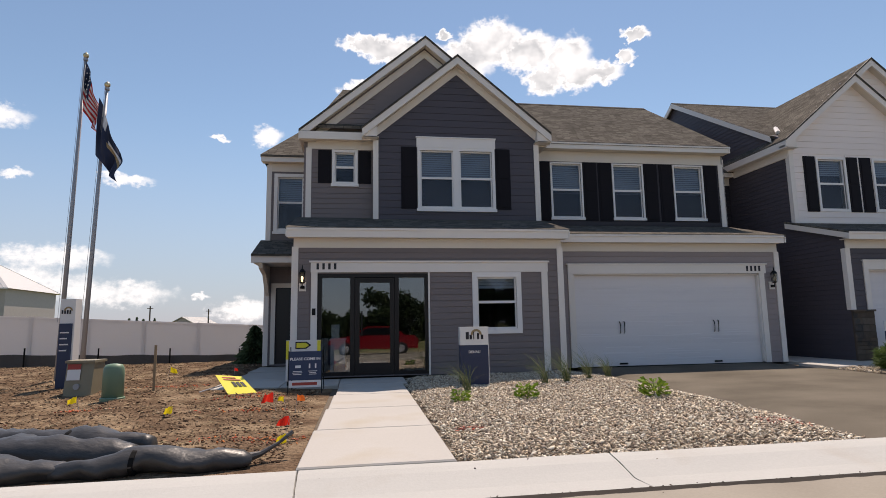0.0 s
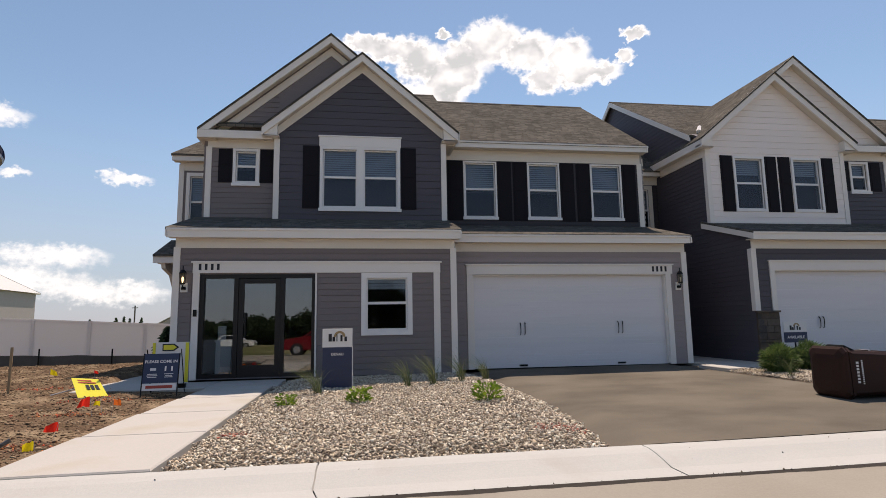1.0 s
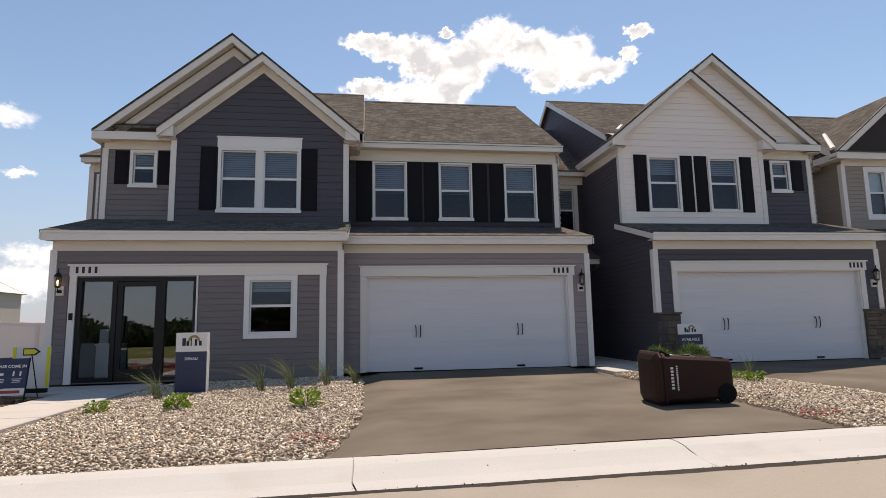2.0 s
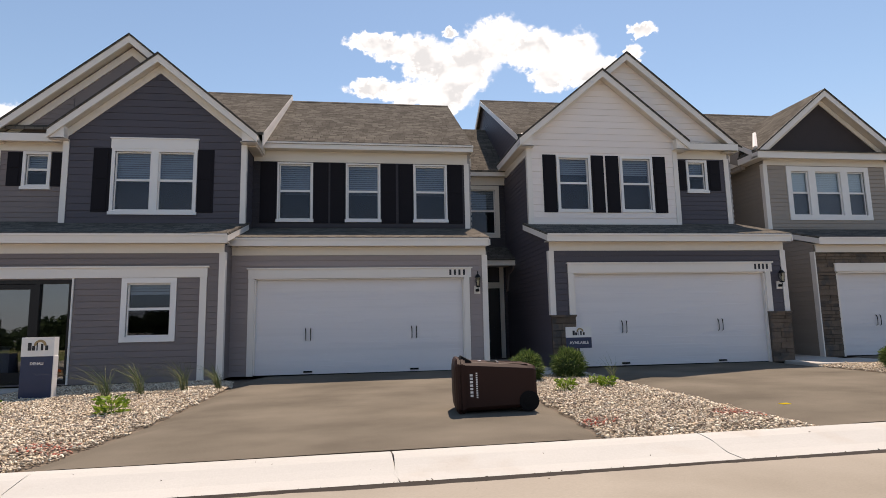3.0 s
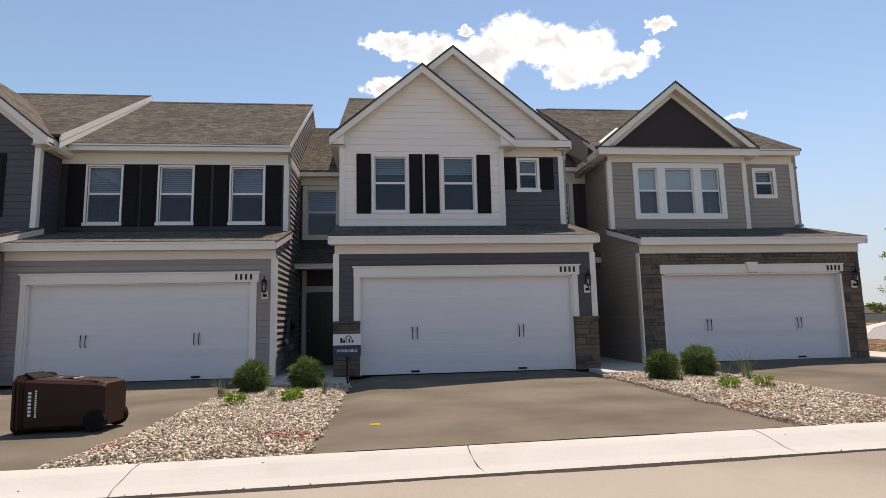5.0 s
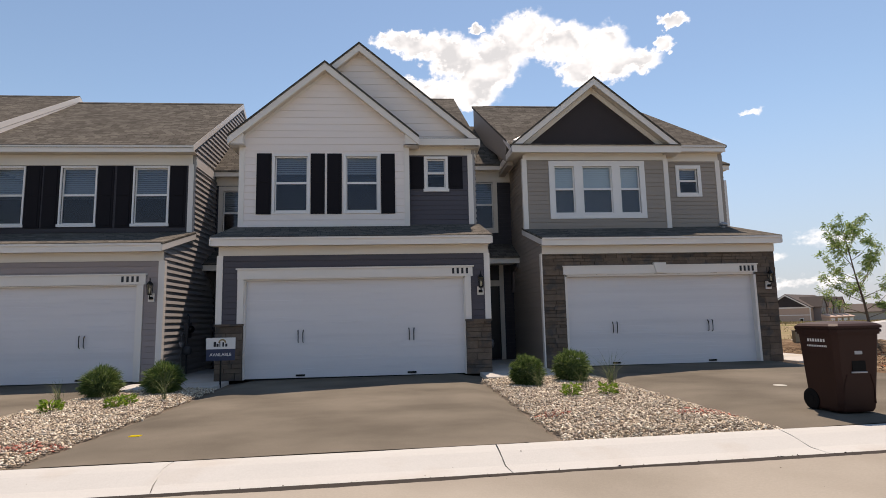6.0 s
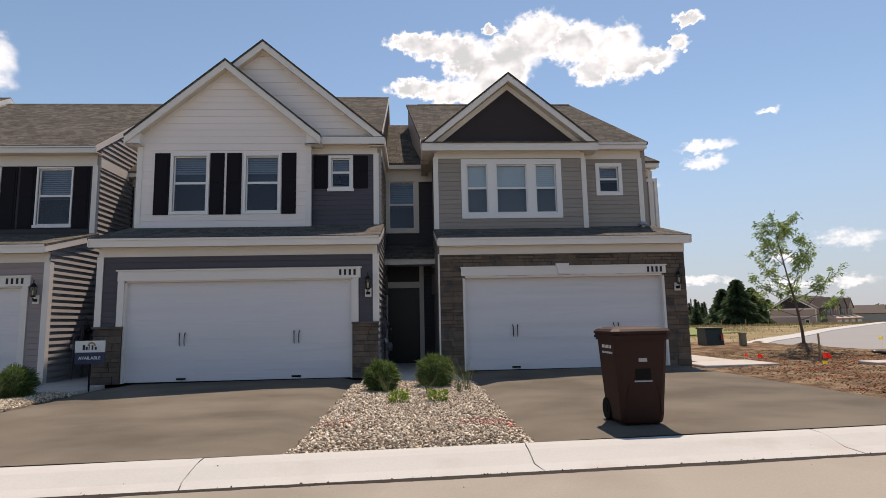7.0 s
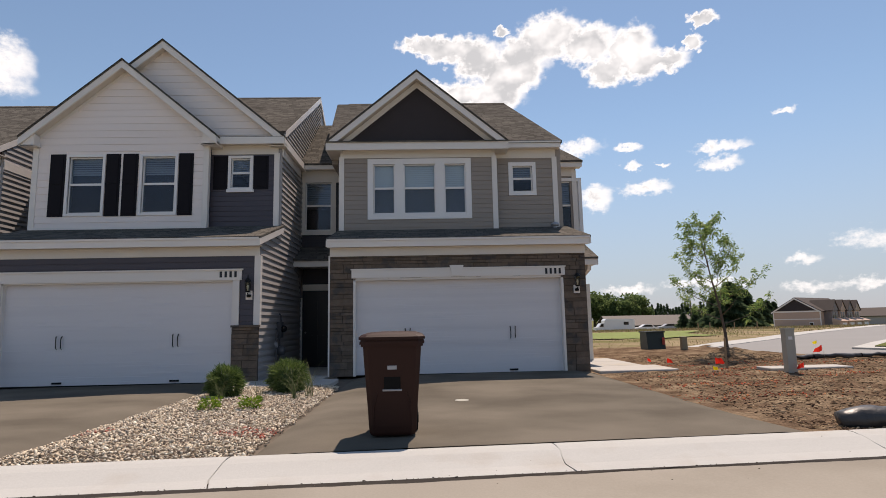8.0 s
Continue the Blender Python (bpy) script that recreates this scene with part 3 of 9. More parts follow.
def wall(house, plane, outline, openings, covers, mat, name="wall", label="", exposure=0.13, boards=True, thick=0.16, deep=False):
    """A wall with its openings cut through and lap boards nailed on. outline: rows of (height, start, end)."""
    zs = sorted({z for z, _, _ in outline} | {z for o in openings for z in o[2:4]})
    g = Geo()
    for z0, z1 in zip(zs, zs[1:]):
        if z1 - z0 < 1e-4:
            continue
        lo, hi = span_at(outline, z0 + 1e-5), span_at(outline, z1 - 1e-5)
        for a0, b0, a1, b1 in segments(lo, hi, (z0 + z1) / 2, openings):
            plane.trap(g, a0, b0, z0, a1, b1, z1, 0, 0, -thick)
    body = part(name, g, mat, house, label)
    if boards:
        z, top = outline[0][0], outline[-1][0]
        while z < top - 0.02:
            z1 = min(z + exposure, top)
            lo, hi = span_at(outline, z + 1e-5), span_at(outline, z1 - 1e-5)
            for a0, b0, a1, b1 in segments(lo, hi, (z + z1) / 2, covers):
                if max(b0 - a0, b1 - a1) < 0.03:
                    continue
                b = Geo()
                if deep or plane.axis == "y":
                    # a proud, slightly leaning face over a recessed shadow line
                    zp, ze, d0, dm, d1 = (z + 0.50 * (z1 - z), z + 0.55 * (z1 - z), 0.030, 0.017, 0.002) if deep else (z1 - 0.012, z1 - 0.010, 0.015, 0.011, 0.001)
                    b.add([plane(*q) for q in ((a0, z, 0), (b0, z, 0), (b0, z, d0), (a0, z, d0), (a0, zp, dm), (b0, zp, dm), (a0, ze, d1), (b0, ze, d1), (a1, z1, d1), (b1, z1, d1), (a1, z1, 0), (b1, z1, 0))],
                          [(0, 1, 2, 3), (3, 2, 5, 4), (4, 5, 7, 6), (6, 7, 9, 8), (8, 9, 11, 10), (0, 3, 4, 6, 8, 10), (1, 11, 9, 7, 5, 2)])
                    part("siding_board", b, mat, body)
                    continue
                k, dd = 0.06, 0.012
                am, bmid, zm = a0 + k * (a1 - a0), b0 + k * (b1 - b0), z + k * (z1 - z)
                b.add([plane(*q) for q in ((a0, z, 0), (b0, z, 0), (b0, z, dd), (a0, z, dd), (am, zm, dd), (bmid, zm, dd), (a1, z1, 0.002), (b1, z1, 0.002), (a1, z1, 0), (b1, z1, 0))],
                      [(0, 1, 2, 3), (3, 2, 5, 4), (4, 5, 7, 6), (6, 7, 9, 8), (0, 3, 4, 6, 8), (1, 9, 7, 5, 2)])
                part("siding_board", b, mat, body)
            z = z1
    return body


def window(house, plane, u0, u1, z0, z1, columns=1, trim=0.09, head=0.0, sill=True, blind=0.5, trim_mat=None, mull=0.16, widths=None, blind_mat="blind"):
    """Double-hung windows in one surround. Returns the opening for the wall and the cover for its boards."""
    t = trim_mat or M["vinyl"]
    top = z1 - head
    a, b, lo, hi = u0 + trim, u1 - trim, z0 + trim, top - trim
    # the surround is one mitred ring
    g = Geo()
    outer, inner = [(u0, z0), (u1, z0), (u1, top), (u0, top)], [(a, lo), (b, lo), (b, hi), (a, hi)]
    for d in (0.0, 0.035):
        g.v += [plane(*q, d) for q in outer] + [plane(*q, d if d else -0.02) for q in inner]
    for i in range(4):
        j = (i + 1) % 4
        g.f += [(8 + i, 8 + j, 12 + j, 12 + i), (i, j, 8 + j, 8 + i), (4 + i, 4 + j, 12 + j, 12 + i), (i, j, 4 + j, 4 + i)]
    win = part("window", g, t, house, "white double-hung window in a flat white surround")

    def piece(name, *boxes):
        q = Geo()
        for bx in boxes:
            plane.box(q, *bx)
        part(name, q, t, win)

    if head:
        piece("head_board", (u0 - 0.02, u1 + 0.02, top, z1 - 0.03, 0, 0.042))
        piece("head_cap", (u0 - 0.04, u1 + 0.04, z1 - 0.03, z1, 0, 0.065))
    if sill:
        piece("sill", (u0 - 0.025, u1 + 0.025, z0 - 0.035, z0 + 0.04, 0.0, 0.055))
    widths = widths or [1.0] * columns
    free = (b - a) - mull * (columns - 1)
    edges, x = [], a
    for w in widths:
        edges.append((x, x + free * w / sum(widths)))
        x = edges[-1][1] + mull
    for (_, e0), (e1, _) in zip(edges, edges[1:]):
        piece("mullion", (e0, e1, lo, hi, -0.02, 0.033))
    mid = lo + 0.515 * (hi - lo)
    for e0, e1 in edges:
        s = Geo()
        f = 0.032
        for c0, c1, q0, q1, dd in ((e0, e0 + f, lo, hi, 0), (e1 - f, e1, lo, hi, 0), (e0 + f, e1 - f, lo, lo + f, 0), (e0 + f, e1 - f, hi - f, hi, 0), (e0 + f, e1 - f, mid - 0.028, mid + 0.028, 0.006)):
            plane.box(s, c0, c1, q0, q1, -0.075, -0.02 + dd)
        part("sash", s, M["vinyl"], win)
        for q0, q1 in ((lo + f, mid - 0.028), (mid + 0.028, hi - f)):
            p = Geo()
            plane.box(p, e0 + f, e1 - f, q0, q1, -0.056, -0.05)
            o = part("pane", p, M["glass"], win)
            o.visible_shadow = False
        p = Geo()
        plane.box(p, e0 + f * 0.6, e1 - f * 0.6, lo + f * 0.6, mid - 0.02, -0.032, -0.028)
        part("insect_screen", p, M["screen"], win, "dark insect screen").visible_shadow = False
        if blind:
            s = Geo()
            low = hi - f - (hi - lo) * blind
            z = hi - f - 0.03
            plane.box(s, e0 + 0.01, e1 - 0.01, hi - f - 0.03, hi - f, -0.14, -0.10)
            while z > low:
                drop, tilt = (0.054, 0.006) if blind > 0.9 else (0.048, 0.016)
                s.add([plane(e0 + 0.012, z, -0.105 - tilt), plane(e1 - 0.012, z, -0.105 - tilt), plane(e1 - 0.012, z - drop, -0.105), plane(e0 + 0.012, z - drop, -0.105)], [(0, 1, 2, 3)])
                z -= 0.056
            plane.box(s, e0 + 0.012, e1 - 0.012, low - 0.03, low - 0.01, -0.13, -0.11)
            part("blind", s, M[blind_mat], win)
    return (a, b, lo, hi), (u0 - 0.01, u1 + 0.01, z0 - 0.01, z1 + 0.01)


def shutter(house, plane, u0, u1, z0, z1):
    """A raised-panel shutter."""
    g = Geo()
    plane.box(g, u0, u1, z0, z1, 0.004, 0.030)
    s = part("shutter", g, M["shutter"], house, "black raised-panel shutter")
    for q0, q1 in ((z0 + 0.06, (z0 + z1) / 2 - 0.03), ((z0 + z1) / 2 + 0.03, z1 - 0.06)):
        p = Geo()
        plane.trap(p, u0 + 0.055, u1 - 0.055, q0, u0 + 0.055, u1 - 0.055, q1, 0.040, 0.040, 0.030)
        part("shutter_panel", p, M["shutter"], s)


def slab_roof(house, corners, thick, mat, name="roof", label=""):
    """A sloping slab; corners of its upper face, in order."""
    up = (Vector(corners[1]) - Vector(corners[0])).cross(Vector(corners[2]) - Vector(corners[1])).normalized()
    if up.z < 0:
        up = -up
    g = Geo()
    k = len(corners)
    low = [tuple(Vector(c) - Vector((0, 0, thick))) for c in corners]
    g.add([*corners, *low], [tuple(range(k)), tuple(range(2 * k - 1, k - 1, -1))] + [(i, i + k, (i + 1) % k + k, (i + 1) % k) for i in range(k)])
    return part(name, g, mat, house, label)


def front_gable(house, xc, half, z_end, yf, yw, y_back, slope=0.83, returns=(True, True), rake=0.19):
    """A roof whose gable looks on the street: two slabs, white rakes, soffits and the boxed returns."""
    zp = z_end + half * slope
    run = 0.15
    for s in (-1, 1):
        xe = xc + s * half
        slab_roof(house, [(xe, yf, z_end), (xc, yf, zp), (xc, y_back, zp), (xe, y_back, z_end)], 0.05, M["shingle"], "roof", "weathered brown-gray shingle roof slope")
        drop = Geo()
        # rake fascia
        a = [(xe, z_end - 0.016), (xc, zp - 0.016), (xc, zp - 0.05 - rake), (xe, z_end - 0.05 - rake)]
        drop.prism(a, yf + 0.015, yf + 0.06, "y")
        part("rake_board", drop, M["fascia"], house, "white rake board")
        e = Geo()
        e.prism([(xe, z_end + 0.006), (xc, zp + 0.006), (xc, zp - 0.014), (xe, z_end - 0.014)], yf - 0.012, yf + 0.012, "y")
        part("drip_edge", e, M["drip"], house, "thin dark drip edge")
        so = Geo()
        so.prism([(xe, z_end - 0.06 - rake * 0.55), (xc, zp - 0.06 - rake * 0.55), (xc, zp - 0.10 - rake * 0.55), (xe, z_end - 0.10 - rake * 0.55)], yf + 0.06, yw + 0.02, "y")
        part("soffit", so, M["soffit"], house)
        # side eave fascia
        f = Geo()
        f.box(min(xe, xe - s * 0.03), max(xe, xe - s * 0.03), yf + 0.06, y_back, z_end - 0.05 - rake, z_end - 0.05)
        part("fascia", f, M["fascia"], house)
        # boxed soffit under the side eave
        f = Geo()
        zt = z_end - 0.05 - rake
        f.box(min(xe - s * 0.02, xe - s * 0.40), max(xe - s * 0.02, xe - s * 0.40), yf + 0.062, y_back, zt + 0.002, zt + 0.024)
        part("soffit", f, M["soffit"], house)
        if returns[0 if s < 0 else 1]:
            r = Geo()
            xi = xe - s * 0.36
            zt = z_end - 0.05 - rake
            xr = xe - s * 0.003
            r.prism([(xr, zt - 0.003), (xi, zt - 0.003), (xi, zt + 0.30), (xr, zt + rake * 0.9)], yf + 0.062, yw + 0.03, "y")
            part("eave_return", r, M["fascia"], house, "boxed white eave return")
    return zp


def rake_frieze(house, plane, xc, zc, x0, x1, slope, width=0.17):
    """The pale boards on the wall under the rakes."""
    for xe in (x0, x1):
        g = Geo()
        ze = zc - abs(xe - xc) * slope
        pts = [(xe, ze), (xc, zc), (xc, zc - width * 1.28), (xe, ze - width * 1.28)]
        g.add([plane(x, z, 0.0) for x, z in pts] + [plane(x, z, 0.032) for x, z in pts], [(3, 2, 1, 0), (4, 5, 6, 7), (0, 1, 5, 4), (1, 2, 6, 5), (2, 3, 7, 6), (3, 0, 4, 7)])
        part("frieze_board", g, M["trim"], house, "cream frieze board under the rake")


def boards_on(house, plane, name, mat, rects, d0=0.0, d1=0.032, label=""):
    for u0, u1, z0, z1 in rects:
        g = Geo()
        plane.box(g, u0, u1, z0, z1, d0, d1)
        part(name, g, mat, house, label)


def eave(house, x0, x1, yw, z0, z1, over=0.27, frieze=0.2, frieze_x=None, yback=None):
    """Fascia, gutter lip, soffit and the frieze board under a level eave facing the street."""
    g = Geo()
    g.box(x0, x1, yw - over, yw - over + 0.03, z0, z1)
    g.box(x0 - 0.004, x1 + 0.004, yw - over - 0.022, yw - over, z1 - 0.05, z1 - 0.005)
    part("fascia", g, M["fascia"], house, "white eave fascia with a thin lip")
    g = Geo()
    g.box(x0 + 0.004, x1 - 0.004, yw - over + 0.03, yw + 0.02, z0 + 0.015, z0 + 0.035)
    part("soffit", g, M["soffit"], house)
    if frieze:
        fx0, fx1 = frieze_x or (x0 + 0.1, x1 - 0.1)
        boards_on(house, Plane("y", yw, -1), "frieze_board", M["trim"], [(fx0, fx1, z0 - frieze, z0 + 0.012)], 0, 0.03, "cream frieze board")


def garage_door(house, plane, u0, u1, z0, z1, handles):
    """A sectional door: four sections with shallow grooves, strap handles and lift handles."""
    g = Geo()
    plane.box(g, u0 - 0.03, u1 + 0.03, z0, z1 + 0.02, -0.16, -0.106)
    door = part("garage_door", g, M["door_white"], house, "white sectional steel garage door, closed")
    h = (z1 - z0) / 4
    grain = random.Random(int(u0 * 100))
    for k in range(4):
        p = Geo()
        plane.trap(p, u0, u1, z0 + k * h + 0.002, u0, u1, z0 + (k + 1) * h - 0.002, -0.098, -0.098, -0.106)
        part("door_section", p, M["door_white"], door)
        # pressed wood grain: broken horizontal lines
        p = Geo()
        for _ in range(16):
            q = z0 + k * h + h * grain.uniform(0.08, 0.92)
            w = grain.uniform(0.25, 1.5)
            a = grain.uniform(u0 + 0.02, u1 - w - 0.02)
            e = grain.uniform(-0.004, 0.004)
            plane.trap(p, a, a + w, q - 0.003, a, a + w, q + 0.006 + abs(e), -0.0940, -0.0976, -0.099)
        part("pressed_grain", p, M["door_white"], door, kind="stuff")
    for u in handles:
        for s in (-0.052, 0.052):
            p = Geo()
            path = [plane(u + s, z0 + 0.77, -0.095), plane(u + s, z0 + 0.785, -0.06), plane(u + s * 0.98, z0 + 0.90, -0.05), plane(u + s * 1.02, z0 + 0.99, -0.055), plane(u + s * 1.14, z0 + 1.03, -0.07), plane(u + s * 1.1, z0 + 1.045, -0.095)]
            p.tube(path, [0.012, 0.010, 0.0095, 0.011, 0.014, 0.008], 6)
            part("pull_handle", p, M["iron"], door, "black wrought-iron pull handle")
        p = Geo()
        p.tube([plane(u - 0.09, z0 + 0.05, -0.09), plane(u - 0.08, z0 + 0.055, -0.05), plane(u + 0.08, z0 + 0.055, -0.05), plane(u + 0.09, z0 + 0.05, -0.09)], 0.013, 6)
        plane.box(p, u - 0.10, u + 0.10, z0 + 0.035, z0 + 0.075, -0.097, -0.09)
        part("lift_handle", p, M["iron"], door, "black lift handle")
    b = Geo()
    plane.box(b, u0, u1, z0 - 0.015, z0 + 0.004, -0.13, -0.10)
    part("rubber_seal", b, M["rubber"], door)


def lantern(house, plane, u, z, lit=False):
    """A carriage lantern on a white block."""
    g = Geo()
    plane.box(g, u - 0.07, u + 0.07, z - 0.28, z - 0.09, 0.015, 0.045)
    light = part("wall_lantern", g, M["fascia"], house, "black carriage lantern on a white mounting block")
    y = lambda d: plane.at + plane.sign * d
    g = Geo()
    g.lathe([(0.045, -0.23), (0.05, -0.19), (0.035, -0.17)], (u, y(0.06), z), 10)
    g.tube([(u, y(0.05), z - 0.20), (u, y(0.12), z - 0.22), (u, y(0.14), z - 0.14)], 0.014, 6)
    g.lathe([(0.03, -0.13), (0.055, -0.115), (0.06, -0.10)], (u, y(0.14), z), 8)
    g.lathe([(0.075, 0.10), (0.07, 0.12), (0.035, 0.17), (0.012, 0.185), (0.012, 0.24), (0.004, 0.26)], (u, y(0.14), z), 8)
    for k in range(4):
        a = math.pi / 4 + k * math.pi / 2
        c, s = math.cos(a), math.sin(a)
        g.tube([(u + 0.055 * c, y(0.14) + 0.055 * s, z - 0.10), (u + 0.07 * c, y(0.14) + 0.07 * s, z + 0.10)], 0.006, 5)
    part("lantern_frame", g, M["iron"], light)
    g = Geo()
    g.lathe([(0.045, -0.10), (0.06, 0.10)], (u, y(0.14), z), 8)
    o = part("lantern_glass", g, M["lamp_glass"], light)
    o.visible_shadow = False
    g = Geo()
    g.lathe([(0.012, -0.09), (0.02, -0.03), (0.022, 0.0), (0.012, 0.03)], (u, y(0.14), z), 8)
    part("bulb", g, BULB if lit else M["bulb"], light)


BULB = bpy.data.materials.new("lit bulb")
BULB.use_nodes = True
BULB.node_tree.nodes["Principled BSDF"].inputs["Emission Color"].default_value = (1, 0.8, 0.5, 1)
BULB.node_tree.nodes["Principled BSDF"].inputs["Emission Strength"].default_value = 2.2


def number_bars(house, plane, u, z, count, step=0.105, height=0.13):
    """The house number as plain dark bars."""
    for k in range(count):
        g = Geo()
        plane.box(g, u + k * step, u + k * step + 0.05, z, z + height, 0.045, 0.052)
        part("number_bar", g, M["sign_ink"], house)


def stones(house, plane, u0, u1, z0, z1, rng, d=0.06):
    """Ledge stone laid in broken courses on a mortar bed."""
    g = Geo()
    plane.box(g, u0, u1, z0, z1, 0, d - 0.018)
    bed = part("stone_veneer", g, M["mortar"], house, "brown stacked ledge stone veneer")
    z = z0
    while z < z1 - 0.02:
        h = min(rng.choice((0.075, 0.10, 0.13, 0.16)), z1 - z)
        u = u0
        while u < u1 - 0.01:
            w = rng.uniform(0.18, 0.48)
            if u1 - (u + w) < 0.12:
                w = u1 - u
            s = Geo()
            o = d + rng.uniform(-0.004, 0.009)
            a, b, c, e = u + 0.0015, u + w - 0.0015, z + 0.0015, z + h - 0.0015
            back = [plane(a, c, d - 0.03), plane(b, c, d - 0.03), plane(b, e, d - 0.03), plane(a, e, d - 0.03)]
            m = 0.004
            front = [plane(a + m, c + m, o + rng.uniform(-0.006, 0.004)), plane(b - m, c + m, o + rng.uniform(-0.006, 0.004)), plane(b - m, e - m, o), plane(a + m, e - m, o)]
            s.add(back + front, [(4, 5, 6, 7), (0, 1, 5, 4), (1, 2, 6, 5), (2, 3, 7, 6), (3, 0, 4, 7)])
            part("stone", s, M["stone_a"], bed)
            u += w
        z += h


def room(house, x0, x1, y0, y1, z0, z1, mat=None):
    """Plain inside faces, so that no window looks on nothing; their dimness is put into the colour."""
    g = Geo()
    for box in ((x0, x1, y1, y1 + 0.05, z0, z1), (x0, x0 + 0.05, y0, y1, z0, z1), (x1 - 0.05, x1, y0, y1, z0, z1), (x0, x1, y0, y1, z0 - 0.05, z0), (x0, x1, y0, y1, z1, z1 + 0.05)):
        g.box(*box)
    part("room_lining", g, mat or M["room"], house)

# ---------------------------------------------------------------- ground, street, drives
def sheet(name, xs, ys, height, mat, label, category, kind="structure", keep=None):
    g = Geo()
    nx, ny = len(xs), len(ys)
    g.v = [(x, y, height(x, y)) for y in ys for x in xs]
    g.f = [(j * nx + i, j * nx + i + 1, (j + 1) * nx + i + 1, (j + 1) * nx + i) for j in range(ny - 1) for i in range(nx - 1)
           if keep is None or keep((xs[i] + xs[i + 1]) / 2, (ys[j] + ys[j + 1]) / 2)]
    return solid(name, g, mat, label, category, kind=kind, smooth=True)


def steps(a, b, n):
    return [a + (b - a) * k / n for k in range(n + 1)]


def far_ground(x, y):
    """The open land: level by the houses, dipping behind them and across the street."""
    z = G(max(min(x, 40), -40)) - 0.16 - 1.5 * min(1, max(0, (y - 60) / 70))
    if y > 26 and x < 12:
        z -= 0.9 * min(1, (y - 26) / 12)
    return z


sheet("ground", [-2500, -900, -400, -200, *steps(-120, 160, 56), 260, 500, 1000, 2600], [-2500, -900, -400, -200, *steps(-100, 200, 60), 320, 600, 1200, 3000],
      far_ground, M["grass"], "rough green and straw-coloured meadow reaching the horizon", "ground")

KERB_BACK = 12.0


def kerb_line(x):
    """The kerb's back edge: straight in the west, bending away to the east."""
    d = min(max(x - 1.0, 0), 24)
    return KERB_BACK + 0.018 * d + 0.0010 * d * d + max(x - 25, 0) * 0.066


KERB_WIDE = 0.66
JOINTS = [-23.0, -20.1, -17.1, -14.2, -11.2, -8.25, -5.29, -2.77, 0.03] + [2.94 + 2.965 * k for k in range(20)]


def slab_piece(name, x0, x1, y0, y1, mat, parent, lift=0.0, depth=0.12, gap=0.006, front_drop=0.0):
    """One poured piece with slightly rounded top edges."""
    r = 0.012
    g = Geo()
    low = [(x0 + gap, y0 + gap), (x1 - gap, y0 + gap), (x1 - gap, y1 - gap), (x0 + gap, y1 - gap)]
    inn = [(x0 + gap + r, y0 + gap + r), (x1 - gap - r, y0 + gap + r), (x1 - gap - r, y1 - gap - r), (x0 + gap + r, y1 - gap - r)]
    drop = lambda y: front_drop * (y1 - y) / (y1 - y0)
    v = [(x, y, G(x) + lift - depth - drop(y)) for x, y in low] + [(x, y, G(x) + lift - r - drop(y)) for x, y in low] + [(x, y, G(x) + lift - drop(y)) for x, y in inn]
    g.add(v, [(8, 9, 10, 11)] + [(i + 4 * k, (i + 1) % 4 + 4 * k, (i + 1) % 4 + 4 * k + 4, i + 4 * k + 4) for k in (0, 1) for i in range(4)])
    return part(name, g, mat, parent)


# street: one wide pavement, then the rolled kerb in cast lengths
g = Geo()
for k in range(160):
    a, b = -60 + k, -59 + k
    g.add([(a, -2.0, G(a) - 0.13), (b, -2.0, G(b) - 0.13), (b, 4.3, G(b) - 0.05), (a, 4.3, G(a) - 0.05)], [(0, 1, 2, 3)])
    g.add([(a, 4.3, G(a) - 0.05), (b, 4.3, G(b) - 0.05), (b, kerb_line(b) - KERB_WIDE - 0.022, G(b) - 0.108), (a, kerb_line(a) - KERB_WIDE - 0.022, G(a) - 0.108)], [(0, 1, 2, 3)])
street = solid("road", g, M["street"], "dusty tan residential street paving", "road", kind="structure")

kerb_bed = Geo()
for k in range(120):
    a, b = -50 + k, -49 + k
    kerb_bed.add([(a, kerb_line(a) - KERB_WIDE - 0.05, G(a) - 0.116), (b, kerb_line(b) - KERB_WIDE - 0.05, G(b) - 0.116), (b, kerb_line(b) + 0.02, G(b) - 0.06), (a, kerb_line(a) + 0.02, G(a) - 0.06)], [(0, 1, 2, 3)])
kerb = solid("kerb", kerb_bed, M["crack"], "pale rolled concrete kerb with tooled joints", "kerb", kind="structure")
KERB_PROFILE = [(0.0, -0.19), (0.0, -0.106), (0.008, -0.099), (0.18, -0.078), (0.32, -0.048), (0.45, -0.018), (0.55, -0.005), (0.645, 0.0), (0.66, -0.012), (0.66, -0.17)]
for x0, x1 in zip(JOINTS, JOINTS[1:]):
    x0, x1 = x0 + 0.007, x1 - 0.007
    g = Geo()
    n = len(KERB_PROFILE)
    wander = lambda x, i: x + 0.034 * noise.noise(Vector((round(x * 2) * 1.7, i * 0.45, 1.5))) + (0.05 if i < 3 else 0.0)
    # six stations along each length follow the bend
    for q in range(6):
        for i, (d, z) in enumerate(KERB_PROFILE):
            x = x0 + (x1 - x0) * q / 5
            x = wander(x, i) if q in (0, 5) else x
            g.v.append((x, kerb_line(x) - KERB_WIDE + d, G(x) + z + (0.004 * noise.noise(Vector((x * 2, d * 5, 0))) if 0 < i < n - 1 else 0)))
    g.f = [tuple(range(n)), tuple(range(6 * n - 1, 5 * n - 1, -1))] + [(q * n + i, (q + 1) * n + i, (q + 1) * n + (i + 1) % n, q * n + (i + 1) % n) for q in range(5) for i in range(n)]
    part("kerb_length", g, M["kerb"], kerb)

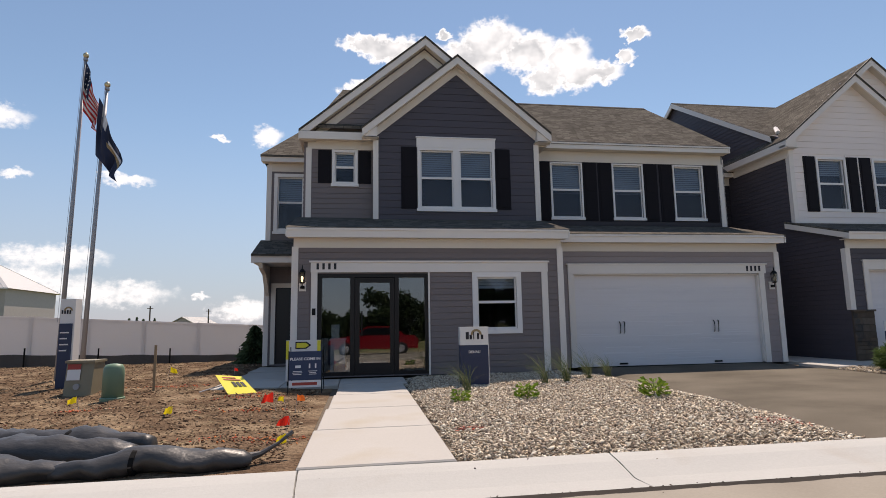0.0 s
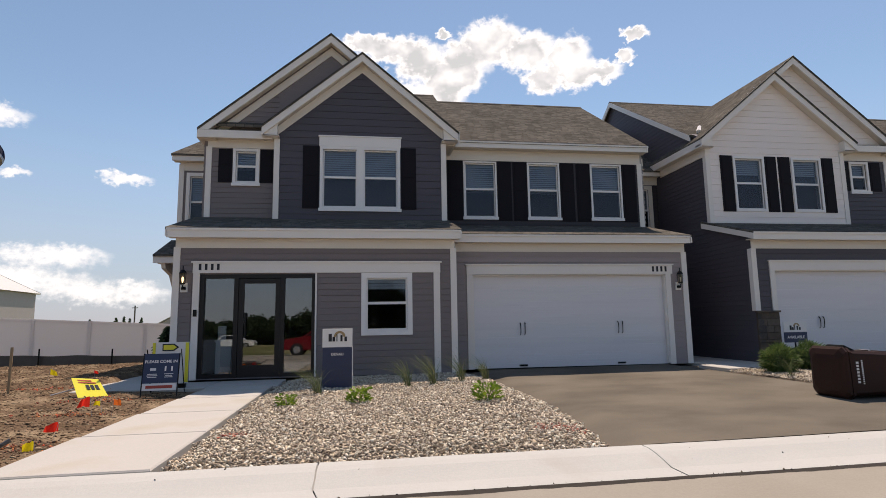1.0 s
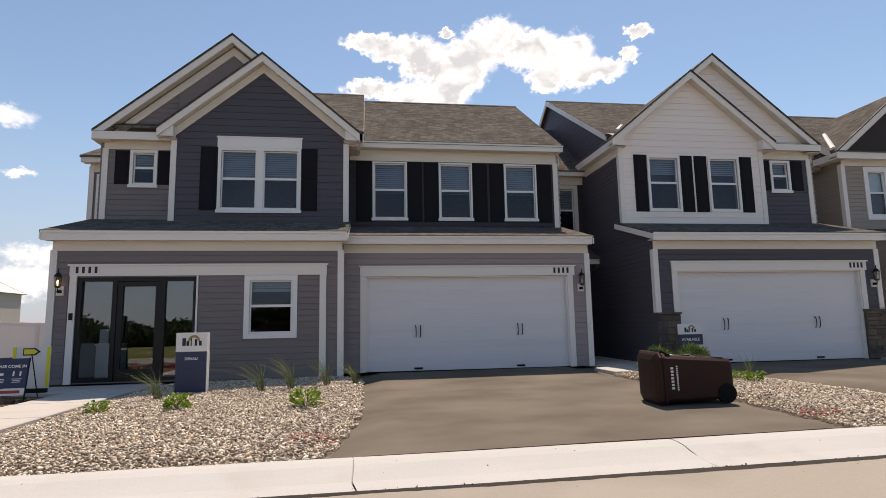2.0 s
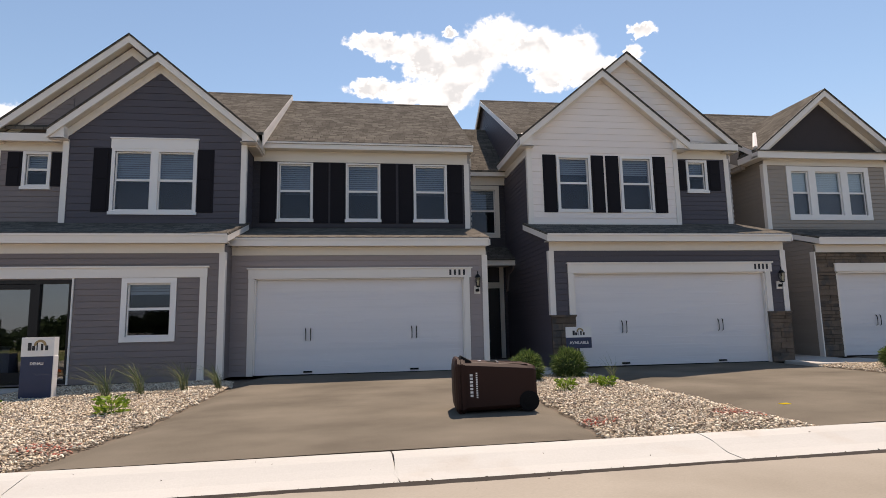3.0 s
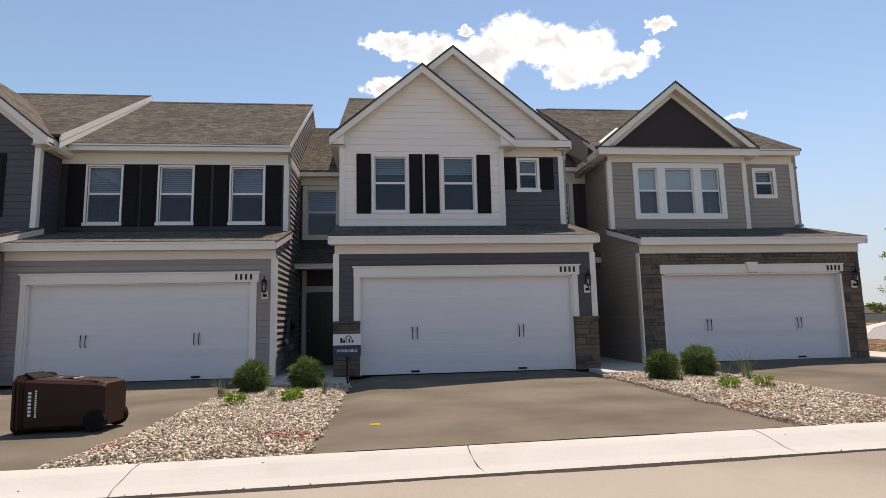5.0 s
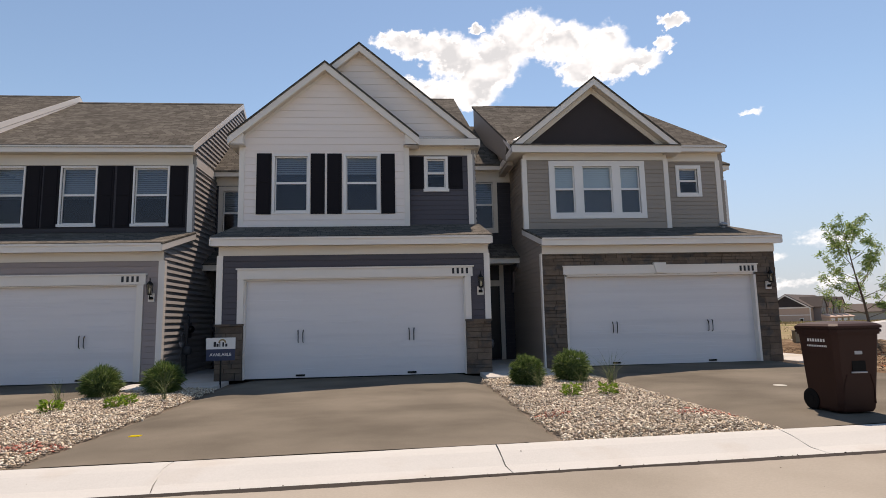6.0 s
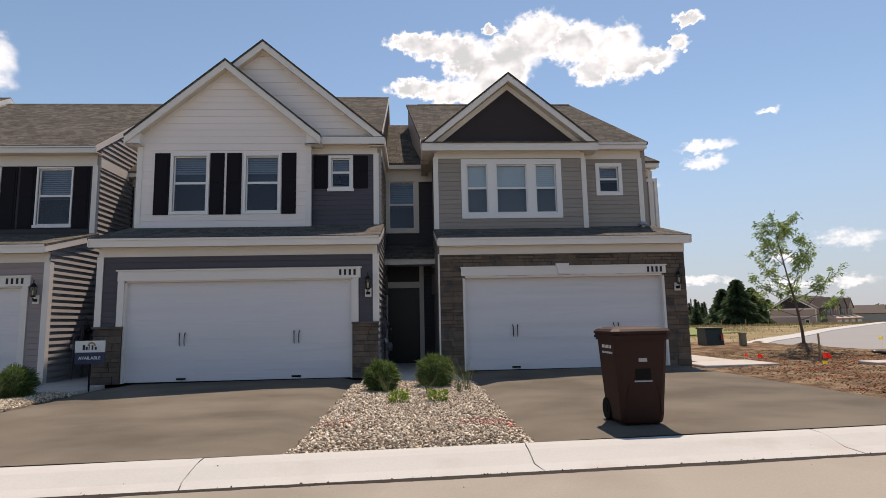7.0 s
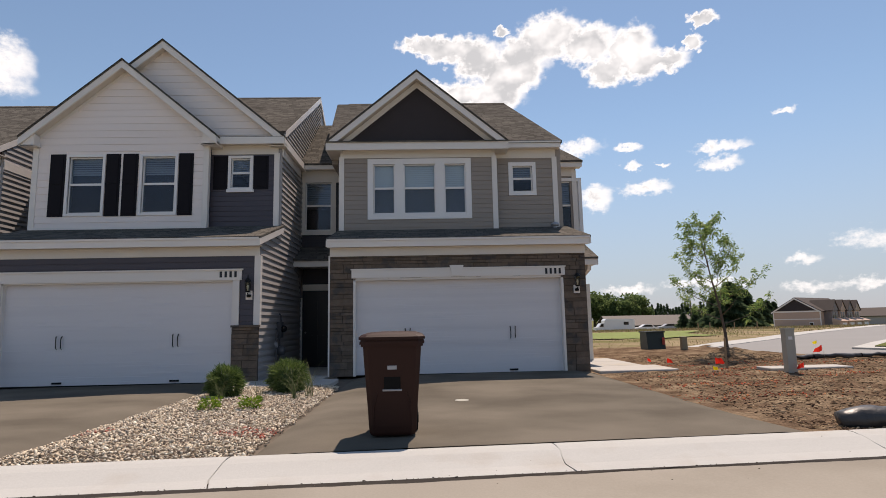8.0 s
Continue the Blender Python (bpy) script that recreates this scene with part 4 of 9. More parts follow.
# dark strip laid in for the shade of the open gutter gap
g = Geo()
n = 1050
for k in range(n + 1):
    x = -12 + k * 0.04
    y = kerb_line(x) - KERB_WIDE
    w = max(0.004, 0.034 + 0.060 * noise.noise(Vector((x * 0.45, 2.2, 0))) + 0.022 * noise.noise(Vector((x * 2.1, 6.1, 0))) + 0.016 * noise.noise(Vector((x * 9, 5, 0))))
    h = 0.006 + 0.006 * noise.noise(Vector((x * 4, 8, 0)))
    g.v += [(x, y - 0.02 - w, G(x) - 0.1085), (x, y - 0.016, G(x) - 0.106 + h), (x, y + 0.006 + 0.01 * max(0, noise.noise(Vector((x * 6, 1, 0)))), G(x) - 0.0975)]
for k in range(n):
    g.f += [(3 * k, 3 * k + 3, 3 * k + 4, 3 * k + 1), (3 * k + 1, 3 * k + 4, 3 * k + 5, 3 * k + 2)]
solid("gutter_dirt", g, M["crack"], "dark strip standing in for the shaded open gutter gap", "soil", kind="stuff")

# soil strips between street and houses


def soil(x, y):
    edge = 1.0
    if x < 0:
        edge = min(1, max(0, (-5.55 - x) / 0.8)) * min(1, max(0, (y - 12.2) / 0.9))
    else:
        edge = min(1, max(0, (x - 20.5) / 0.8)) * min(1, max(0, (y - kerb_line(x) - 0.1) / 0.9))
    z = G(x) - 0.05
    n = noise.fractal(Vector((x * 0.7, y * 0.7, 3.1)), 1.0, 2.0, 3) * 0.045 + noise.fractal(Vector((x * 2.6, y * 2.6, 7.7)), 1.0, 2.0, 3) * 0.022
    rise = 0.0
    if x < -7.6 and y > 16:
        rise = 0.10 * min(1, (y - 16) / 5)
    if x > 22:
        rise = 0.06 * min(1, (x - 22) / 3)
    if y > 25 and x < 0:
        rise -= 0.55 * min(1, (y - 25) / 9)
    return z + edge * (n + rise + 0.035)


sheet("dirt", steps(-34, -5.34, 190), steps(KERB_BACK - 0.01, 36, 150), soil, M["dirt"], "bare churned brown soil of the unfinished yard", "soil")
sheet("dirt", steps(20.33, 40, 130), steps(12.6, 29, 115), soil, M["dirt"], "bare churned brown soil of the corner yard", "soil", keep=lambda x, y: (y < 21.5 or x > 20.4) and y > kerb_line(x) - 0.12 and not (21.5 < y < 27.3 and x > 26.6 + (27.2 - y) * 0.18) and not (y >= 27.3 and x > 26.5 + (y - 27.2) * 0.75))
g = Geo()
for k in range(26):
    x0, x1 = -5.4 + k * 25.8 / 26, -5.4 + (k + 1) * 25.8 / 26
    g.add([(x0, kerb_line(x0) - 0.03, G(x0) - 0.06), (x1, kerb_line(x1) - 0.03, G(x1) - 0.06), (x1, 34, G(x1) - 0.06), (x0, 34, G(x0) - 0.06)], [(0, 1, 2, 3)])
solid("ground", g, M["gravel_bed"], "bare gritty soil under the planting beds", "ground", kind="structure")


def drive(x0b, x1b, x0f, x1f, yb):
    """An asphalt drive; b: at the garage, f: flared at the kerb."""
    g = Geo()
    ys = steps(KERB_BACK + 0.004, yb, 16)
    n = 14
    for y in ys:
        k = max(0, 1 - (y - KERB_BACK) / 3.2) ** 2
        a, b = x0b + k * (x0f - x0b), x1b + k * (x1f - x1b)
        for i in range(n + 1):
            x = a + (b - a) * i / n
            edge = 0.012 if 0 < i < n else -0.05
            back = kerb_line(x) + 0.004
            g.v.append((x, back + (y - ys[0]) * (yb - back) / (yb - ys[0]), G(x) - 0.008 + edge + 0.006 * noise.noise(Vector((x * 0.8, y * 0.8, 1)))))
    for j in range(len(ys) - 1):
        for i in range(n):
            o = j * (n + 1) + i
            g.f.append((o, o + 1, o + n + 2, o + n + 1))
    return solid("driveway", g, M["asphalt"], "dusty dark asphalt driveway up to a garage", "driveway", group="driveways", kind="structure", smooth=True)


drive(0.10, 5.16, -0.25, 5.00, 19.92)
drive(7.40, 12.54, 7.36, 12.52, 19.34)
drive(14.94, 20.36, 14.94, 20.5, 20.0)

# concrete walks, cast in panels
walk_a = thing("walkway", "pale concrete walk in cast panels leading to the glazed entrance", "walkway")
for y0, y1 in ((KERB_BACK + 0.01, 13.6), (13.6, 15.1), (15.1, 16.6), (16.6, 18.1)):
    slab_piece("panel", -5.32 + 0.02 * (y0 - 12), -4.04, y0, y1, M["concrete"], walk_a, 0.012)
slab_piece("panel", -5.24, -3.95, 18.1, 19.28, M["concrete"], walk_a, 0.014)
slab_piece("panel", -6.3, -5.24, 18.1, 19.28, M["concrete"], walk_a, 0.014)
slab_piece("panel", -7.55, -6.3, 18.1, 19.9, M["concrete"], walk_a, 0.014)
slab_piece("panel", -7.55, -6.32, 19.9, 21.6, M["concrete"], walk_a, 0.014)
slab_piece("panel", -7.55, -6.32, 21.6, 23.25, M["concrete"], walk_a, 0.03)
for x0, x1, yb, yf in ((5.56, 6.92, 22.95, 18.2), (13.0, 14.36, 22.95, 18.3)):
    w = thing("walkway", "shaded concrete walk between two garages up to a front door", "walkway", group="entry walks")
    for k in range(3):
        slab_piece("panel", x0 - (0.3 if k == 0 else 0), x1 + (0.35 if k == 0 else 0), yf + k * 0.35 if k == 0 else yf + 1.1 + (k - 1) * 1.8, yf + 1.1 if k == 0 else min(yb, yf + 1.1 + k * 1.8), M["concrete"], w, 0.02)
w = thing("walkway", "pale concrete walk round the corner house", "walkway")
for k, (x0, x1, y0, y1) in enumerate(((20.42, 22.2, 19.6, 20.9), (20.42, 21.9, 20.9, 22.3), (20.42, 21.9, 22.3, 23.6))):
    slab_piece("panel", x0, x1, y0, y1, M["concrete"], w, 0.012)

# ---------------------------------------------------------------- the row of four townhouses
rnd = random.Random(11)


def townhouse(label):
    return thing("townhouse", label, "house", group="row of townhouses")


def main_roof(h, x0, x1, yf, zf, yr, zr, hip=(0, 0), rake=(False, False), band=False):
    a, b = x0 + hip[0], x1 - hip[1]
    yb = 2 * yr - yf
    slab_roof(h, [(x0, yf, zf), (x1, yf, zf), (b, yr, zr), (a, yr, zr)], 0.07, M["shingle"], "roof", "weathered brown-gray shingle roof slope")
    slab_roof(h, [(x1, yb, zf), (x0, yb, zf), (a, yr, zr), (b, yr, zr)], 0.07, M["shingle"], "roof", "weathered brown-gray shingle roof slope")
    if hip[0]:
        slab_roof(h, [(x0, yb, zf), (x0, yf, zf), (a, yr, zr)], 0.07, M["shingle"], "roof")
    if hip[1]:
        slab_roof(h, [(x1, yf, zf), (x1, yb, zf), (b, yr, zr)], 0.07, M["shingle"], "roof")
    r = Geo()
    r.prism([(yr - 0.14, zr - 0.075), (yr, zr + 0.02), (yr + 0.14, zr - 0.075)], a, b, "x")
    part("ridge_cap", r, M["shingle"], h)
    for on, x, s in ((rake[0], x0, 1), (rake[1], x1, -1)):
        if on:
            g = Geo()
            for ye in (yf, yb):
                g.prism([(ye, zf - 0.01), (yr, zr - 0.01), (yr, zr - 0.19), (ye, zf - 0.19)], x - 0.005 * s, x + 0.03 * s, "x")
            part("rake_board", g, M["fascia"], h, "white rake board on the gable end")
            if band:
                g = Geo()
                g.prism([(yf, zf - 0.205), (yr, zr - 0.205), (yr, zr - 0.36), (yf, zf - 0.36)], x - 0.001 * s, x + 0.03 * s, "x")
                part("band_board", g, M["fascia"], h, "white band board under the rake")


def shed_roof(h, x0, x1, y0, z0, y1, z1, ends=(True, True)):
    slab_roof(h, [(x0, y0, z0), (x1, y0, z0), (x1, y1, z1), (x0, y1, z1)], 0.05, M["shingle"], "roof", "shingled pent roof over the garage")
    for on, x, s in ((ends[0], x0, 1), (ends[1], x1, -1)):
        if on:
            g = Geo()
            g.prism([(y0, z0 - 0.045), (y1, z1 - 0.045), (y1, z1 - 0.19), (y0, z0 - 0.19)], x + 0.002 * s, x + 0.03 * s, "x")
            part("rake_board", g, M["fascia"], h, "white rake board of the pent roof")


def corner(h, x, y, z0, z1, sx, sy=1, width=0.10):
    """A white corner board lapping both faces; sx: side towards which the front face runs."""
    g = Geo()
    a, b = sorted((x, x + sx * width))
    g.box(a, b, y - 0.034, y, z0, z1)
    c, d = sorted((x, x - sx * 0.034))
    g.box(c, d, y - 0.034, y + width, z0, z1)
    part("corner_board", g, M["fascia"], h, "white corner board")


def garage_trim(h, pl, u0, u1, z_top, door, jamb=0.135, jamb_low=0.0, keystone=None, head=0.245):
    z0 = z_top - head
    boards_on(h, pl, "header_board", M["fascia"], [(u0, u1, z0, z_top - 0.03)], 0, 0.045, "white header board over the garage door")
    boards_on(h, pl, "header_cap", M["fascia"], [(u0 - 0.03, u1 + 0.03, z_top - 0.03, z_top)], 0, 0.075)
    boards_on(h, pl, "jamb_board", M["fascia"], [(door[0] - jamb, door[0], jamb_low, z0), (door[1], door[1] + jamb, jamb_low, z0)], 0, 0.036, "white jamb board")
    g = Geo()
    for a, b in ((door[0] - 0.004, door[0] + 0.03), (door[1] - 0.03, door[1] + 0.004)):
        pl.box(g, a, b, 0.02, z0, -0.135, 0.0)
    pl.box(g, door[0], door[1], z0 - 0.03, z0 + 0.01, -0.135, 0.0)
    part("door_stop", g, M["fascia"], h)
    if keystone:
        g = Geo()
        pl.trap(g, keystone - 0.11, keystone + 0.11, z0 + 0.005, keystone - 0.16, keystone + 0.16, z_top + 0.045, 0.085, 0.085, 0.0)
        part("keystone", g, M["fascia"], h, "white keystone block")


def body_back(h, x0, x1, y0, y1, z1, mat):
    """Rear and hidden party walls."""
    g = Geo()
    g.box(x0, x1, y1 - 0.16, y1, 0, z1)
    part("rear_wall", g, mat, h)


# ---- house with the glazed sales entrance
hA = townhouse("gray and slate townhouse with a black-framed glazed entrance below")
yA, yG, yS = 19.35, 20.88, 21.12
pA, pG, pS = Plane("y", yA, -1), Plane("y", yG, -1), Plane("y", yS, -1)
gA = 0.0
o1, c1 = window(hA, pA, -2.43, -1.33, 0.83, 2.17, trim=0.11, sill=False, blind=0.16)
wall(hA, pA, [(gA, -6.24, -0.38), (2.72, -6.24, -0.38)], [o1, (-5.74, -3.40, gA + 0.02, 2.15)], [c1, (-5.90, -3.36, gA, 2.42), (-0.86, -0.71, gA, 2.42), (-5.9, -0.7, 2.17, 2.42)], M["gray_siding"], label="gray lap-sided garage wall")
boards_on(hA, pA, "header_board", M["fascia"], [(-5.88, -0.71, 2.175, 2.385)], 0, 0.045, "white header board over the glazed entrance")
boards_on(hA, pA, "header_cap", M["fascia"], [(-5.91, -0.68, 2.385, 2.42)], 0, 0.075)
boards_on(hA, pA, "jamb_board", M["fascia"], [(-5.87, -5.74, gA, 2.175), (-0.86, -0.72, gA, 2.175), (-3.40, -3.365, gA, 2.175)], 0, 0.036, "white jamb board")
corner(hA, -6.24, yA, gA, 2.72, 1)
corner(hA, -0.38, yA, gA, 2.72, -1)
eave(hA, -6.36, -0.27, yA, 2.89, 3.09, frieze=0.19, frieze_x=(-6.24, -0.38))
shed_roof(hA, -6.38, -0.25, yA - 0.29, 3.10, yS, 3.10 + 2.06 * 0.29)
lantern(hA, pA, -6.04, 2.06, lit=True)
number_bars(hA, pA, -5.76, 2.235, 4, 0.12)
g = Geo()
pA.box(g, -5.84, -5.77, 1.28, 1.42, 0.036, 0.055)
part("entry_keypad", g, M["iron"], hA, "small black entry keypad")
# glazed entrance
g = Geo()
for u0, u1, z0, z1 in ((-5.74, -5.65, 0.02, 2.15), (-3.47, -3.40, 0.02, 2.15), (-5.65, -3.47, 2.07, 2.15), (-5.65, -5.06, 0.02, 0.10), (-4.03, -3.47, 0.02, 0.10), (-5.06, -4.97, 0.02, 2.07), (-4.12, -4.03, 0.02, 2.07)):
    pA.box(g, u0, u1, z0, z1, -0.12, -0.01)
    if u0 == -5.74:
        store = part("storefront", g, M["bronze_frame"], hA, "black-framed glass storefront with a single door")
    else:
        part("frame_bar", g, M["bronze_frame"], store)
    g = Geo()
g = Geo()
for u0, u1, z0, z1 in ((-4.965, -4.86, 0.03, 2.06), (-4.22, -4.125, 0.03, 2.06), (-4.86, -4.22, 1.96, 2.06), (-4.86, -4.22, 0.03, 0.27)):
    pA.box(g, u0, u1, z0, z1, -0.085, -0.03)
part("glass_door", g, M["bronze_frame"], store, "black-framed glass door, closed")
for u0, u1, z0, z1 in ((-5.65, -5.06, 0.10, 2.07), (-4.86, -4.22, 0.27, 1.96), (-4.03, -3.47, 0.10, 2.07)):
    g = Geo()
    # the panes lean in by half a degree
    lo, hi = -0.052 - 0.0095 * z0, -0.052 - 0.0095 * z1
    g.hexa([pA(u0, z0, lo - 0.008), pA(u1, z0, lo - 0.008), pA(u1, z0, lo), pA(u0, z0, lo)], [pA(u0, z1, hi - 0.008), pA(u1, z1, hi - 0.008), pA(u1, z1, hi), pA(u0, z1, hi)])
    part("pane", g, M["store_glass"], store).visible_shadow = False
g = Geo()
pA.box(g, -4.83, -4.80, 0.85, 1.35, -0.03, 0.03)
part("door_pull", g, M["iron"], store, "black door pull")
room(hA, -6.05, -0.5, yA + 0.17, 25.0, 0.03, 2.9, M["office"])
# upper gable
o2, c2 = window(hA, pG, -3.45, -1.47, 3.86, 5.74, columns=2, trim=0.075, head=0.27, blind=0.46, mull=0.17)
wall(hA, pG, [(3.40, -4.52, -0.33), (5.92, -4.52, -0.33), (7.72, -2.43, -2.41)], [o2], [c2], M["slate_siding"], "gable_wall", "slate blue lap-sided gable wall", 0.175)
shutter(hA, pG, -3.86, -3.47, 3.89, 5.47)
shutter(hA, pG, -1.45, -1.07, 3.89, 5.47)
front_gable(hA, -2.42, 2.40, 5.87, yG - 0.28, yG, 24.6)
rake_frieze(hA, pG, -2.42, 7.645, -4.52, -0.33, 0.83)
corner(hA, -4.52, yG, 3.45, 5.62, 1)
corner(hA, -0.33, yG, 3.45, 5.62, -1)
# recessed bay with the small window
o3, c3 = window(hA, pS, -5.56, -4.93, 4.51, 5.42, trim=0.07, blind=0.5)
wall(hA, pS, [(3.40, -6.16, -0.33), (5.90, -6.16, -0.33), (8.33, -3.22, -3.20)], [o3], [c3, (-4.5, 0, 0, 9)], M["gray_siding"], "bay_wall", "gray lap-sided bay wall")
shutter(hA, pS, -5.90, -5.58, 4.56, 5.40)
shutter(hA, pS, -4.91, -4.60, 4.56, 5.40)
boards_on(hA, pS, "frieze_board", M["trim"], [(-6.16, -4.55, 5.43, 5.66)], 0, 0.03, "cream frieze board")
boards_on(hA, Plane("y", yS - 0.26, -1), "fascia", M["fascia"], [(-6.34, -4.6, 5.60, 5.79)], 0, 0.03, "white fascia under the rear gable")
g = Geo()
g.box(-6.34, -4.55, yS - 0.26, yS, 5.63, 5.66)
part("soffit", g, M["soffit"], hA)
slab_roof(hA, [(-6.34, yS - 0.28, 5.80), (-4.6, yS - 0.28, 5.80), (-4.6, yS, 5.86), (-6.34, yS, 5.86)], 0.03, M["shingle"], "roof")
front_gable(hA, -3.21, 3.15, 5.83, yS - 0.28, yS, 25.2, returns=(False, False))
rake_frieze(hA, pS, -3.21, 8.18, -6.16, -0.33, 0.83)
corner(hA, -6.16, yS, 3.45, 5.45, 1)
main_roof(hA, -6.05, 0.08, 20.95, 5.998, 26.0, 9.10, hip=(0.55, 0), rake=(False, True), band=True)
wall(hA, Plane("x", -6.24, -1), [(0, yA, 31), (2.98, yA, 31), (3.49, yS, 31), (5.92, yS, 31)], [], [(23.3, 40, 0, 12)], M["gray_siding"], "side_wall")
wall(hA, Plane("x", -0.33, 1), [(3.3, yG, 31), (5.8, yG, 31)], [], [(22.6, 40, 0, 12)], M["slate_siding"], "side_wall", "slate return of the gable", 0.175)
wall(hA, Plane("x", -0.38, 1), [(0, yA, 20.1), (2.9, yA, 20.1)], [], [], M["gray_siding"], "side_wall")
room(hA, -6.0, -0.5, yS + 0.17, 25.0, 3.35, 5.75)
body_back(hA, -7.4, -0.4, 25, 31, 5.9, M["gray_siding"])


def side_wing(h, s, x_in, x_out, yw, siding, lift=0.0):
    """The stepped-back wing with a porch and a tall window; s: -1 to the west, 1 to the east."""
    pw = Plane("y", yw, -1)
    a, b = sorted((x_in, x_out))
    wa, wb = (b - 1.06, b - 0.16) if s < 0 else (a + 0.16, a + 0.98)
    o, c = window(h, pw, wa, wb, 3.66 + lift, 5.36 + lift, trim=0.10, blind=0.5)
    dx = (b - 0.95, b - 0.12) if s < 0 else (a + 0.12, a + 0.95)
    wall(h, pw, [(0.0, a, b), (5.85 + lift, a, b)], [o, (dx[0], dx[1], 0.05, 2.12)], [c, (dx[0] - 0.13, dx[1] + 0.13, 0, 2.25)], siding, "wing_wall", "lap-sided wall of the set-back wing")
    boards_on(h, pw, "door_casing", M["trim"], [(dx[0] - 0.12, dx[0], 0.04, 2.12), (dx[1], dx[1] + 0.12, 0.04, 2.12), (dx[0] - 0.12, dx[1] + 0.12, 2.12, 2.24)], 0, 0.034, "white door casing")
    g = Geo()
    pw.box(g, dx[0], dx[1], 0.05, 2.12, -0.10, -0.05)
    door = part("entry_door", g, M["entry_door"], h, "dark painted front door, closed")
    g = Geo()
    for q0, q1 in ((0.2, 0.9), (1.0, 1.95)):
        for r0, r1 in ((0.1, 0.46), (0.54, 0.9)):
            w = dx[1] - dx[0]
            pw.box(g, dx[0] + w * r0, dx[0] + w * r1, q0, q1, -0.05, -0.04)
    part("door_panel", g, M["entry_door"], door)
    eave(h, a - (0.16 if s < 0 else 0), b + (0.16 if s > 0 else 0), yw, 5.64 + lift, 5.82 + lift, frieze=0.22, frieze_x=(a, b))
    xo = x_out + s * 0.18
    slab_roof(h, [(xo, yw - 0.3, 5.83 + lift), (x_in, yw - 0.3, 5.83 + lift), (x_in, 26.4, 7.75 + lift), (xo - s * 0.75, 26.4, 7.75 + lift)], 0.06, M["shingle"], "roof", "weathered shingle roof over the wing")
    slab_roof(h, [(xo, yw - 0.3, 5.83 + lift), (xo, 31, 5.83 + lift), (xo - s * 0.75, 26.4, 7.75 + lift)], 0.06, M["shingle"], "roof")
    corner(h, x_out, yw, 0, 5.6 + lift, -s)
    wall(h, Plane("x", x_out, s), [(0, yw, 31), (5.85 + lift, yw, 31)], [], [(24.6, 40, 0, 12)], siding, "side_wall")
    # porch: pent roof on a bracket
    px0, px1 = sorted((x_in, x_out + s * 0.16))
    g = Geo()
    g.box(px0, px1, 22.0, 22.05, 2.68, 2.87)
    g.box(px0, px1, 22.05, yw, 2.70, 2.73)
    part("porch_fascia", g, M["fascia"], h, "white fascia of the small porch roof")
    slab_roof(h, [(px0, 21.97, 2.89), (px1, 21.97, 2.89), (px1, yw, 3.45), (px0, yw, 3.45)], 0.05, M["shingle"], "porch_roof", "dark shingled porch roof")
    g = Geo()
    xb = x_out - s * 0.06
    g.prism([(yw - 0.03, 1.9), (yw - 0.03, 2.68), (22.08, 2.68), (22.14, 2.55), (22.7, 2.42), (yw - 0.12, 1.92)], xb - 0.05, xb + 0.05, "x")
    part("bracket", g, M["trim"], h, "white curved porch bracket")
    room(h, a + 0.1, b - 0.05, yw + 0.17, 26, 3.3, 5.7)


side_wing(hA, -1, -6.22, -7.45, 23.3, M["gray_siding"])

# ---- second house: gray garage wall, charcoal upper wall with three windows
hB = townhouse("gray townhouse with white garage door and black-shuttered upper windows")
yB, yBu = 20.0, 21.78
pB, pBu = Plane("y", yB, -1), Plane("y", yBu, -1)
wall(hB, pB, [(0, -0.42, 5.53), (2.73, -0.42, 5.53)], [(0.14, 4.98, 0.0, 2.175)], [(0.0, 5.13, 0, 2.43)], M["pale_siding"], label="pale gray lap-sided garage wall")
garage_trim(hB, pB, 0.0, 5.16, 2.425, (0.14, 4.98))
garage_door(hB, pB, 0.14, 4.98, 0.0, 2.165, (1.34, 3.78))
lantern(hB, pB, 5.30, 2.06)
number_bars(hB, pB, 4.63, 2.235, 4, 0.11)
corner(hB, 5.53, yB, 0, 2.72, -1)
eave(hB, -0.42, 5.56, yB, 2.91, 3.10, frieze=0.19, frieze_x=(-0.40, 5.53))
shed_roof(hB, -0.46, 5.60, yB - 0.29, 3.11, yBu, 3.11 + 2.07 * 0.27, ends=(False, True))
ops, cov = [], []
for u0 in (0.31, 2.11, 3.945):
    o, c = window(hB, pBu, u0, u0 + 0.93, 3.86, 5.45, trim=0.044, blind=0.5)
    ops.append(o)
    cov.append(c)
wall(hB, pBu, [(3.3, -0.36, 5.46), (5.9, -0.36, 5.46)], ops, cov, M["charcoal_siding"], "upper_wall", "charcoal lap-sided upper wall")
for u0, u1 in ((-0.13, 0.29), (1.26, 1.65), (1.70, 2.09), (3.06, 3.46), (3.53, 3.925), (4.895, 5.30)):
    shutter(hB, pBu, u0, u1, 3.80, 5.45)
boards_on(hB, pBu, "frieze_board", M["trim"], [(-0.3, 5.46, 5.47, 5.76)], 0, 0.03, "cream frieze board")
eave(hB, -0.30, 5.58, yBu, 5.75, 5.93, frieze=0, over=0.32)
corner(hB, 5.46, yBu, 3.5, 5.5, -1)
main_roof(hB, -0.3, 5.56, yBu - 0.34, 5.94, 26.0, 8.88, rake=(False, True))
# flank and gable end take the sun-lightened copy of the gray siding
wall(hB, Plane("x", 5.53, 1), [(0, yB, 31), (2.98, yB, 31), (3.45, yBu, 31), (5.5, yBu, 31)], [], [(26.4, 40, 0, 12)], M["sunlit_siding"], "side_wall", "gray lap-sided flank, tone raised for slanting sun", 0.145, deep=True)
